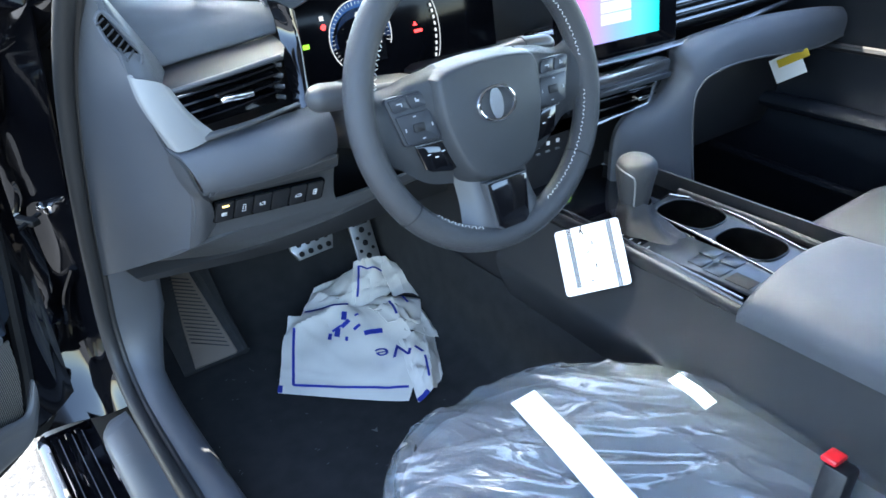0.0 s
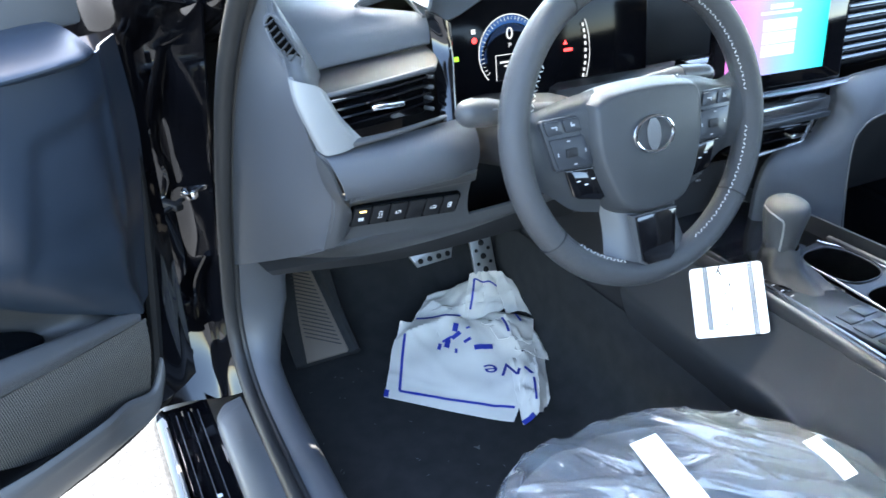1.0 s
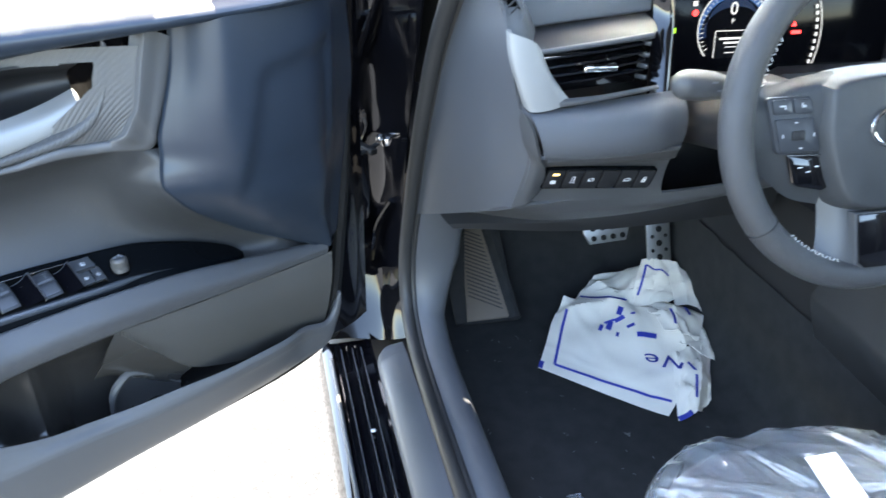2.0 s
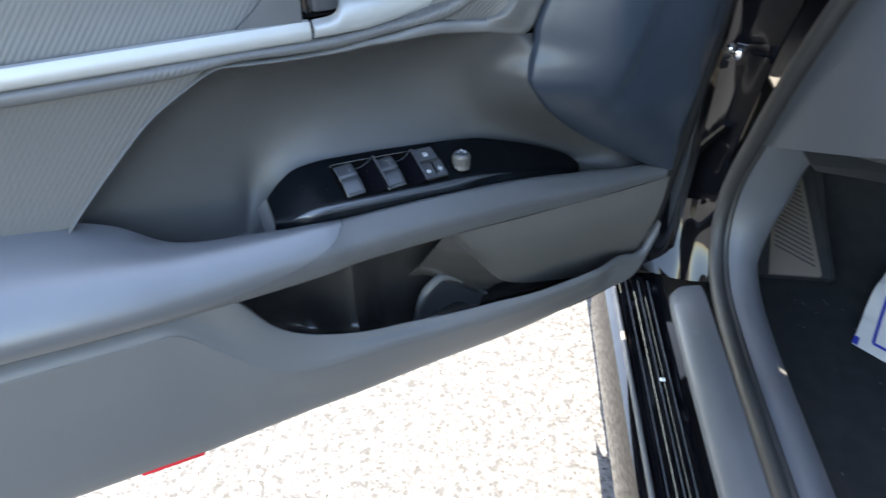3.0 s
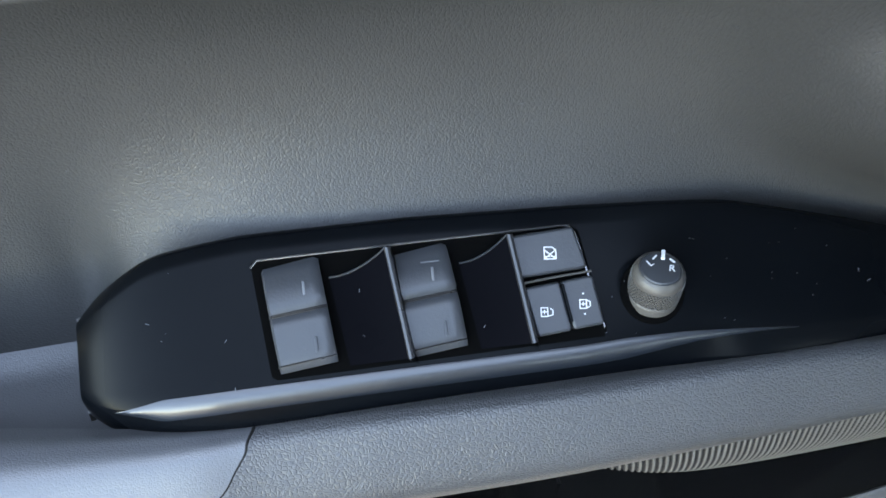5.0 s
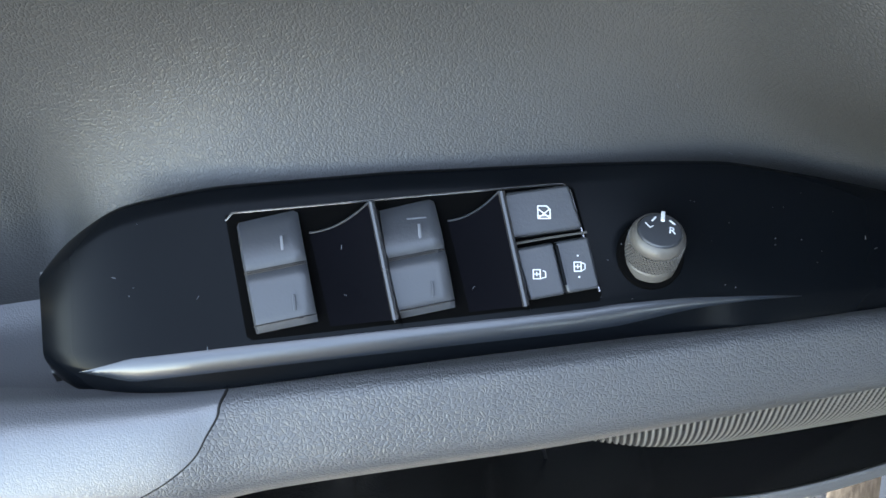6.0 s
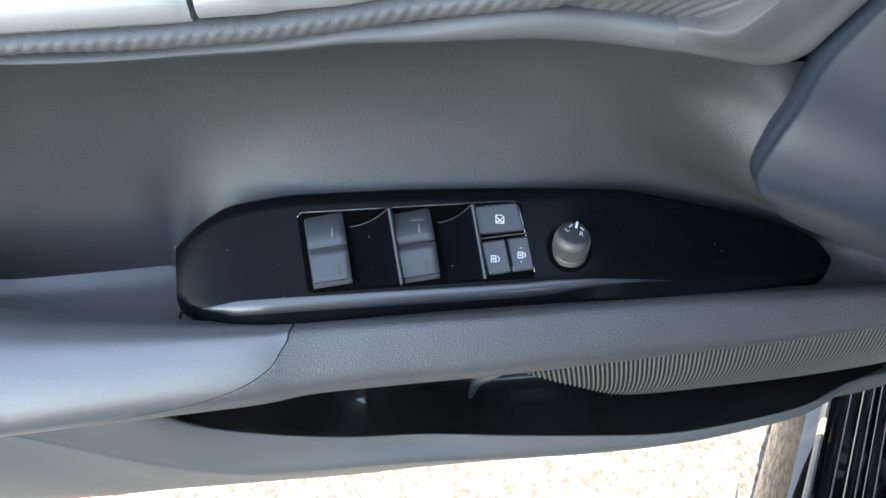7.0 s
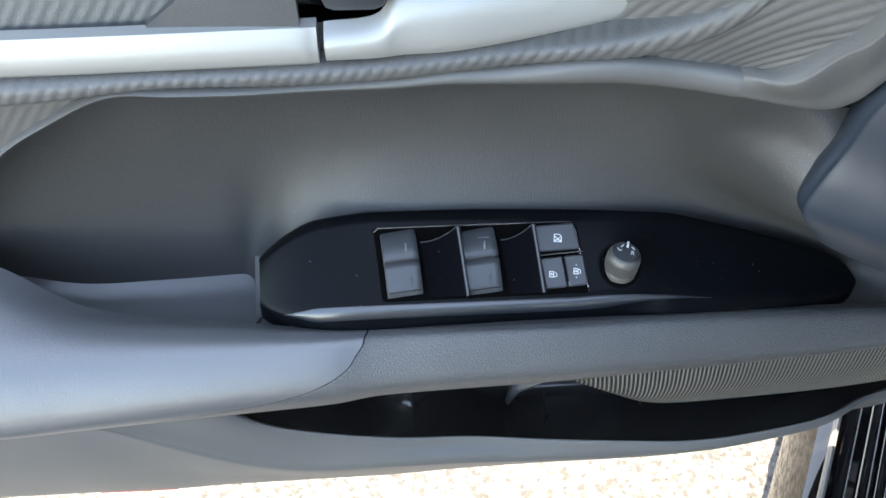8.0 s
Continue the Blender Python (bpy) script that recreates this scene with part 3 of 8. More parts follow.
    bl = [(z, ((r[0][0] + 0.020, r[0][1] - 0.040), (r[0][0] + 0.003, r[0][1] - 0.012), (r[0][0], r[0][1]), (r[0][0] + 0.010, r[0][1] + 0.012)) + r[1:]) for z, r in bl]
    rows = [[dpt(s, w, z) for s, w in r] for z, r in bl]
    g = faced(net(rows, 110, 130))
    S, Z = g[..., 0], g[..., 2]
    rise = lambda x: np.clip(x, 0, 1) ** 2 * (3 - 2 * np.clip(x, 0, 1))
    dent = rise((0.985 + 0.11 * (S + 0.14) - Z) / 0.030 + 0.5) * rise((S + 0.150 + 0.25 * (0.9 - Z)) / 0.024 + 0.5) * rise((Z - 0.80) / 0.06) * rise((0.010 - S) / 0.02)
    g = g - net_normals(g) * (dent * 0.007)[..., None]
    part("front_corner", sheet(g, 0.003), M_CORNER, door, "smooth dark bulged corner trim with a pressed field", own=True, angle=60)
    # belt pad on top and the small sail panel at the window
    belt = [(-1.0, ((-0.02, 1.02), (0.0, 1.035), (0.0, 1.055), (-0.03, 1.068), (-0.07, 1.07))),
            (-0.5, ((-0.02, 1.02), (0.006, 1.035), (0.008, 1.055), (-0.03, 1.07), (-0.07, 1.072))),
            (-0.2, ((0.03, 1.046), (0.072, 1.052), (0.078, 1.066), (0.02, 1.082), (-0.07, 1.084))),
            (-0.06, ((0.05, 1.052), (0.076, 1.058), (0.076, 1.070), (0.01, 1.090), (-0.06, 1.092))),
            (-0.012, ((0.03, 1.056), (0.054, 1.060), (0.052, 1.070), (0.0, 1.090), (-0.06, 1.092)))]
    part("belt_pad", dsheet(belt, 40, 24, 0.006), M_CORNER, door, "soft dark pad along the window, tinted with the sky's blue", own=True)
    part("sail_panel", block((0.17, 0.03, 0.17), dpt(-0.045, -0.045, 1.165), 0.008), M_LOWER, door, "grey mirror sail panel", own=True)
    part("window_frame", tube([dpt(-0.13, -0.06, 1.08), dpt(-0.16, -0.065, 1.2), dpt(-0.3, -0.09, 1.34), dpt(-0.6, -0.1, 1.42), dpt(-0.98, -0.1, 1.42)], 0.014, 8), M_RUBBER, door, "black window frame", own=True)
    part("window_glass", sheet(faced(net([[dpt(-0.95, -0.07, 1.07), dpt(-0.95, -0.1, 1.42)], [dpt(-0.6, -0.07, 1.07), dpt(-0.6, -0.1, 1.42)], [dpt(-0.3, -0.07, 1.07), dpt(-0.3, -0.09, 1.34)], [dpt(-0.15, -0.065, 1.07), dpt(-0.15, -0.066, 1.2)]], 10, 6)), 0.004), M_GLASS, door, "clear side window", own=True)

    # silver strip in two lengths, the front one carrying the pull handle
    def strip(pts, h, d, n=40):
        c = catmull(pts, n)
        prof = [(0.0, -h), (d * 0.7, -h * 0.95), (d, -h * 0.55), (d * 0.92, h * 0.3), (d * 0.55, h * 0.95), (0.0, h)]
        g = np.stack([[p + np.array((0, -a, b)) for a, b in prof] for p in c])
        b = sheet(g)
        b.verts.ensure_lookup_table()
        k = len(prof)
        b.faces.new([b.verts[j] for j in range(k)])
        b.faces.new([b.verts[(n - 1) * k + j] for j in range(k)])
        return b
    part("silver_strip", strip([dpt(-1.0, -0.002, 0.931), dpt(-0.8, 0.0, 0.931), dpt(-0.6, -0.003, 0.931), dpt(-0.5, -0.007, 0.930), dpt(-0.4805, -0.009, 0.929)], 0.0095, 0.010), M_SILVER, door, "long satin silver strip", own=True, angle=50)
    pull = [(-0.4775, ((-0.009, 0.9205), (0.001, 0.924), (0.002, 0.933), (-0.007, 0.938))),
            (-0.455, ((-0.010, 0.920), (0.000, 0.924), (0.001, 0.935), (-0.008, 0.941))),
            (-0.445, ((-0.011, 0.920), (-0.001, 0.925), (-0.002, 0.942), (-0.014, 0.954))),
            (-0.42, ((-0.013, 0.9205), (-0.002, 0.926), (-0.004, 0.945), (-0.018, 0.957))),
            (-0.38, ((-0.017, 0.925), (-0.006, 0.931), (-0.009, 0.949), (-0.024, 0.961))),
            (-0.345, ((-0.018, 0.933), (-0.008, 0.940), (-0.012, 0.957), (-0.030, 0.967))),
            (-0.315, ((-0.012, 0.955), (-0.008, 0.962), (-0.016, 0.971), (-0.032, 0.976)))]
    part("door_handle", dsheet(pull, 60, 16, 0.004), M_SILVER, door, "satin silver strip with the inner door pull", own=True, angle=50)
    part("handle_cup", dsheet([(-0.50, ((-0.020, 1.0), (-0.045, 0.985), (-0.05, 0.96), (-0.02, 0.938))), (-0.44, ((-0.018, 1.012), (-0.062, 0.99), (-0.066, 0.96), (-0.02, 0.938))), (-0.36, ((-0.018, 1.012), (-0.066, 0.99), (-0.068, 0.965), (-0.02, 0.942))), (-0.31, ((-0.012, 1.008), (-0.05, 0.99), (-0.05, 0.972), (-0.01, 0.955)))], 24, 16, 0.003), M_DARK, door, "black cup behind the handle", own=True)
    part("cup_plate", dsheet([(-0.548, ((-0.003, 0.9385), (-0.003, 0.9395), (-0.003, 0.9405))), (-0.520, ((-0.003, 0.9385), (-0.005, 0.951), (-0.007, 0.964))), (-0.487, ((-0.003, 0.9385), (-0.006, 0.968), (-0.008, 1.012)))], 14, 8, 0.004), M_DASHLOW, door, "plain tapering plate beside the cup", own=True)
    part("lock_slot", block((0.046, 0.02, 0.066), dpt(-0.462, -0.022, 0.972), 0.006), M_GLOSS, door, "gloss black lock slot", own=True)
    part("lock_lever", block((0.028, 0.016, 0.046), dpt(-0.464, -0.009, 0.968), 0.006), M_KEY, door, "black lock lever", own=True)
    part("lock_mark", block((0.005, 0.006, 0.026), dpt(-0.4405, -0.014, 0.972), 0.001), M_RED, door, "red unlocked mark", own=True)

    # armrest: rear pad, grab cup, front length
    pad = [(-1.0, ((-0.02, 0.80), (0.02, 0.792), (0.06, 0.775), (0.086, 0.745), (0.082, 0.718), (0.066, 0.706), (0.03, 0.70))),
           (-0.80, ((-0.02, 0.790), (0.02, 0.780), (0.058, 0.763), (0.083, 0.735), (0.079, 0.71), (0.064, 0.70), (0.03, 0.695))),
           (-0.70, ((-0.012, 0.768), (0.020, 0.765), (0.055, 0.754), (0.078, 0.727), (0.074, 0.703), (0.060, 0.693), (0.025, 0.69))),
           (-0.64, ((0.008, 0.742), (0.026, 0.750), (0.050, 0.745), (0.071, 0.722), (0.068, 0.698), (0.055, 0.687), (0.02, 0.683))),
           (-0.56, ((0.016, 0.733), (0.028, 0.741), (0.044, 0.739), (0.063, 0.719), (0.061, 0.694), (0.050, 0.683), (0.018, 0.679))),
           (-0.50, ((0.0235, 0.7325), (0.030, 0.7375), (0.041, 0.736), (0.058, 0.717), (0.057, 0.695), (0.048, 0.683), (0.018, 0.678)))]
    front = [(-0.468, ((0.022, 0.729), (0.0285, 0.7340), (0.037, 0.7325), (0.0535, 0.7155), (0.053, 0.697), (0.045, 0.684), (0.018, 0.677))),
             (-0.42, ((0.022, 0.729), (0.0285, 0.7340), (0.036, 0.7325), (0.0515, 0.7155), (0.051, 0.698), (0.043, 0.684), (0.015, 0.677))),
             (-0.35, ((0.020, 0.726), (0.0270, 0.7315), (0.034, 0.7300), (0.0485, 0.7130), (0.048, 0.697), (0.040, 0.682), (0.012, 0.674))),
             (-0.25, ((0.011, 0.714), (0.018, 0.7200), (0.026, 0.7180), (0.0385, 0.7020), (0.038, 0.687), (0.031, 0.674), (0.004, 0.666))),
             (-0.15, ((0.000, 0.694), (0.008, 0.7000), (0.016, 0.6980), (0.0270, 0.6850), (0.026, 0.673), (0.019, 0.662), (-0.006, 0.656))),
             (-0.06, ((-0.006, 0.678), (0.001, 0.6830), (0.008, 0.6810), (0.0160, 0.6720), (0.015, 0.664), (0.010, 0.656), (-0.01, 0.652))),
             (0.0, ((-0.008, 0.668), (-0.002, 0.6720), (0.004, 0.6700), (0.0090, 0.6630), (0.008, 0.657), (0.004, 0.651), (-0.012, 0.648)))]
    g = net(dcols(pad + front), 560, 90)
    row = np.broadcast_to(np.linspace(0, 6, 90), g.shape[:2])
    seam = np.array([(0, -0.472), (1.0, -0.473), (2.0, -0.476), (2.5, -0.484), (3.0, -0.507), (3.4, -0.545), (3.8, -0.62), (4.1, -0.74), (4.3, -0.9), (4.4, -1.2)])
    side = (g[..., 0] < np.interp(row, seam[:, 0], seam[:, 1]))[:-1, :-1]
    turn = slice(None) if net_normals(g)[..., 2].mean() > 0 else slice(None, None, -1)
    arm = part("armrest_pad", cut_sheet(g[:, turn], side[:, turn]), M_PAD, door, "smooth dark padded armrest", own=True)
    part("armrest_front", cut_sheet(g[:, turn], ~side[:, turn]), M_ARM, door, "grained leatherette front of the armrest", own=True)
    line = []
    for v in np.linspace(0.8, 3.7, 61):
        q = v / 6 * 89
        j, f = int(q), v / 6 * 89 - int(q)
        lane = g[:, j] * (1 - f) + g[:, j + 1] * f
        at = np.interp(np.interp(v, seam[:, 0], seam[:, 1]), lane[:, 0], np.arange(560))
        i, e = int(at), at - int(at)
        line.append(lane[i] * (1 - e) + lane[i + 1] * e)
    line = catmull(np.array(line)[::6], 60)
    part("seam", tube(line, np.interp(np.linspace(0, 1, 60), [0, 0.5, 1], [0.0007, 0.0004, 0.00012]), 6), M_RUBBER, arm, "dark seam between pad and front", own=True)
    cup = [(-0.735, ((-0.034, 0.722), (-0.02, 0.745), (0.0, 0.765), (0.014, 0.768))), (-0.68, ((-0.036, 0.708), (-0.022, 0.704), (-0.004, 0.712), (0.012, 0.755))), (-0.62, ((-0.040, 0.700), (-0.022, 0.694), (0.002, 0.698), (0.016, 0.739))), (-0.56, ((-0.046, 0.698), (-0.024, 0.692), (0.006, 0.696), (0.022, 0.735))), (-0.525, ((-0.049, 0.698), (-0.024, 0.692), (0.008, 0.696), (0.0255, 0.731)))]
    part("grab_cup", dsheet(cup, 30, 20, 0.003), M_PAD, door, "hollow grab cup in the armrest", own=True)

    # lower panel with the pocket's lip
    low = [(-1.0, ((0.015, 0.700), (0.022, 0.690), (0.030, 0.684), (0.045, 0.673), (0.051, 0.665), (0.052, 0.652), (0.046, 0.56), (0.030, 0.452), (0.0, 0.44))),
           (-0.80, ((0.015, 0.700), (0.022, 0.690), (0.030, 0.684), (0.045, 0.673), (0.051, 0.665), (0.052, 0.652), (0.046, 0.56), (0.028, 0.452), (0.0, 0.44))),
           (-0.70, ((0.015, 0.698), (0.022, 0.689), (0.030, 0.683), (0.045, 0.672), (0.051, 0.664), (0.052, 0.651), (0.046, 0.56), (0.028, 0.453), (0.0, 0.44))),
           (-0.66, ((0.015, 0.695), (0.024, 0.688), (0.032, 0.681), (0.044, 0.669), (0.050, 0.660), (0.051, 0.648), (0.045, 0.56), (0.028, 0.453), (0.0, 0.44)))]
    low += [(-0.625, ((0.018, 0.690), (0.030, 0.682), (0.036, 0.674), (0.044, 0.646), (0.050, 0.628), (0.051, 0.614), (0.044, 0.55), (0.027, 0.454), (0.0, 0.44))),
           (-0.595, ((0.022, 0.664), (0.034, 0.670), (0.040, 0.660), (0.045, 0.622), (0.050, 0.598), (0.051, 0.584), (0.043, 0.53), (0.026, 0.454), (-0.003, 0.438))),
           (-0.56, ((0.032, 0.606), (0.036, 0.621), (0.041, 0.613), (0.046, 0.588), (0.050, 0.570), (0.050, 0.556), (0.042, 0.52), (0.026, 0.456), (-0.004, 0.440))),
           (-0.52, ((0.030, 0.574), (0.035, 0.592), (0.040, 0.584), (0.046, 0.568), (0.050, 0.557), (0.050, 0.545), (0.040, 0.505), (0.025, 0.457), (-0.004, 0.440))),
           (-0.46, ((0.029, 0.552), (0.034, 0.571), (0.040, 0.564), (0.046, 0.558), (0.049, 0.551), (0.048, 0.540), (0.037, 0.495), (0.024, 0.458), (-0.004, 0.440))),
           (-0.40, ((0.028, 0.540), (0.032, 0.561), (0.038, 0.556), (0.045, 0.552), (0.047, 0.546), (0.046, 0.535), (0.034, 0.490), (0.020, 0.458), (-0.006, 0.440)))]
    low2 = [(-0.34, ((0.032, 0.538), (0.036, 0.557), (0.042, 0.552), (0.046, 0.546), (0.047, 0.540), (0.045, 0.529), (0.031, 0.486), (0.016, 0.458), (-0.008, 0.440))),
            (-0.28, ((0.036, 0.538), (0.040, 0.556), (0.045, 0.550), (0.047, 0.543), (0.047, 0.536), (0.044, 0.525), (0.028, 0.482), (0.012, 0.456), (-0.012, 0.438))),
            (-0.22, ((0.037, 0.534), (0.041, 0.552), (0.046, 0.546), (0.046, 0.539), (0.044, 0.531), (0.040, 0.520), (0.024, 0.480), (0.007, 0.454), (-0.016, 0.436))),
            (-0.16, ((0.031, 0.528), (0.034, 0.547), (0.039, 0.541), (0.038, 0.534), (0.036, 0.526), (0.031, 0.515), (0.016, 0.478), (-0.001, 0.452), (-0.020, 0.434))),
            (-0.10, ((0.018, 0.520), (0.021, 0.539), (0.026, 0.533), (0.025, 0.527), (0.022, 0.518), (0.017, 0.506), (0.006, 0.475), (-0.009, 0.452), (-0.024, 0.434))),
            (-0.05, ((-0.003, 0.510), (0.000, 0.529), (0.004, 0.523), (0.003, 0.517), (0.001, 0.508), (-0.003, 0.497), (-0.008, 0.472), (-0.014, 0.454), (-0.028, 0.438)))]
    end = [(0.01, ((-0.028, 0.500), (-0.020, 0.507), (-0.014, 0.503), (-0.013, 0.497), (-0.013, 0.490), (-0.014, 0.483), (-0.017, 0.472), (-0.021, 0.458), (-0.030, 0.448))),
           (0.04, ((-0.034, 0.540), (-0.028, 0.548), (-0.021, 0.546), (-0.020, 0.540), (-0.020, 0.530), (-0.021, 0.523), (-0.024, 0.512), (-0.028, 0.498), (-0.034, 0.485)))]
    part("lower_panel", sheet(faced(net(dcols(low + low2 + end), 140, 72)), 0.003), M_LOWER, door, "grey moulded lower panel with map pocket lip", own=True)
    # pocket and bottle holder
    pk = [(-0.70, ((0.035, 0.690), (0.030, 0.66), (0.030, 0.63), (0.035, 0.60))),
          (-0.62, ((0.030, 0.672), (0.016, 0.65), (0.012, 0.63), (0.034, 0.640))),
          (-0.56, ((0.010, 0.682), (-0.030, 0.64), (-0.034, 0.57), (0.030, 0.600))),
          (-0.50, ((0.004, 0.682), (-0.042, 0.63), (-0.046, 0.525), (0.030, 0.562))),
          (-0.455, ((0.000, 0.682), (-0.026, 0.63), (-0.013, 0.545), (0.029, 0.545))),
          (-0.440, ((0.000, 0.682), (-0.026, 0.63), (-0.016, 0.535), (0.029, 0.543))),
          (-0.405, ((-0.006, 0.68), (-0.040, 0.62), (-0.044, 0.500), (0.028, 0.536))),
          (-0.37, ((-0.008, 0.68), (-0.044, 0.61), (-0.046, 0.480), (0.030, 0.533))),
          (-0.30, ((-0.012, 0.675), (-0.044, 0.60), (-0.046, 0.478), (0.035, 0.533))),
          (-0.15, ((-0.02, 0.66), (-0.045, 0.58), (-0.046, 0.478), (0.030, 0.525))),
          (0.0, ((-0.03, 0.65), (-0.045, 0.57), (-0.046, 0.478), (-0.022, 0.502)))]
    part("map_pocket", dsheet(pk, 120, 40, 0.003), M_POCKET, door, "dark hollow map pocket", own=True)
    rim = catmull([dpt(-0.362, -0.020, 0.500), dpt(-0.358, -0.015, 0.545), dpt(-0.345, -0.012, 0.568), dpt(-0.325, -0.015, 0.573), dpt(-0.290, -0.018, 0.550), dpt(-0.262, -0.012, 0.524)], 40)
    wall = np.stack([rim, rim + np.array((0.004, 0.012, -0.012)), rim + np.array((0.008, 0.030, -0.05)), rim + np.array((0.010, 0.034, -0.09))])
    holder = part("bottle_holder", sheet(net(list(wall), 14, 40), 0.003), M_LOWER, door, "curved bottle holder wall in the pocket", own=True)
    # paler grey than the pocket, for the rim's tan highlight
    part("holder_rim", tube(rim, np.interp(np.linspace(0, 1, 40), [0, 0.3, 0.6, 1], [0.002, 0.006, 0.0052, 0.002]), 8), M_LOWER, holder, "rounded rim, pale for its highlight", own=True)
    # smooth wall that runs from the holder up to the grille's edge
    sh = [[dpt(-0.346, 0.034, 0.684), dpt(-0.318, 0.029, 0.642), dpt(-0.285, 0.020, 0.598), dpt(-0.247, 0.007, 0.556)],
          [dpt(-0.356, 0.012, 0.645), dpt(-0.330, 0.008, 0.612), dpt(-0.296, 0.001, 0.577), dpt(-0.258, -0.006, 0.540)],
          [dpt(-0.364, -0.006, 0.610), dpt(-0.340, -0.010, 0.589), dpt(-0.305, -0.014, 0.561), dpt(-0.266, -0.012, 0.528)],
          [dpt(-0.372, -0.022, 0.585), dpt(-0.345, -0.024, 0.575), dpt(-0.312, -0.026, 0.550), dpt(-0.272, -0.026, 0.520)]]
    part("holder_wall", sheet(faced(net(sh, 30, 30)), 0.002), M_POCKET_LIT, holder, "smooth wall beside the grille, paler as if lit", own=True)
    # loudspeaker grille with fine upright ribs
    gr = [(-0.346, ((0.043, 0.685), (0.041, 0.683), (0.039, 0.681), (0.037, 0.679))),
          (-0.30, ((0.038, 0.680), (0.038, 0.662), (0.034, 0.640), (0.025, 0.620))),
          (-0.246, ((0.031, 0.673), (0.031, 0.640), (0.023, 0.600), (0.009, 0.557))),
          (-0.16, ((0.021, 0.664), (0.021, 0.622), (0.010, 0.570), (-0.010, 0.514))),
          (-0.07, ((0.012, 0.656), (0.012, 0.612), (-0.003, 0.550), (-0.027, 0.485))),
          (0.01, ((0.003, 0.650), (0.000, 0.60), (-0.014, 0.545), (-0.036, 0.480)))]
    g = faced(net(dcols(gr), 1300, 32))
    gn = net_normals(g)
    q = (g[..., 0] + 0.20 * g[..., 2]) / 0.0031
    h = np.clip(0.62 + 0.75 * np.cos(2 * np.pi * q), 0, 1)
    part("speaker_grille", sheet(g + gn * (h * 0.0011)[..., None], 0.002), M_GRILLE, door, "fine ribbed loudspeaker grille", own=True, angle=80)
    part("reflector", block((0.075, 0.012, 0.010), dpt(-0.6985, 0.020, 0.4455), 0.004), M_RED, door, "red reflector at the lower edge", own=True)
    for s, w in ((-0.33, 0.012), (-0.245, 0.006), (-0.12, -0.002)):
        part("seam", tube([dpt(s, -0.03, 0.505), dpt(s + 0.004, w - 0.02, 0.495)], 0.0012, 6), M_RUBBER, door, own=True)
    build_switches(door)


def swm(a, b, n=0.0):
    """A pose on the switch panel: a along it, b down it, n out of it."""
    A, B, N = Vector((0.9956, 0.0482, -0.0803)), Vector((0.0042, -0.8794, -0.476)), Vector((0.0935, -0.4736, 0.8758))
    B = N.cross(A).normalized() * (1 if N.cross(A).dot(B) > 0 else -1)
    o = Vector((-0.466, 0.023, 0.771)) + A * a + B * b + N * n
    return axes(o, A, -B, N)


def bez_n(a):
    return -0.0015 - (0.026 * ((a - 0.15) / 0.167) ** 2 if a > 0.15 else 0.0)


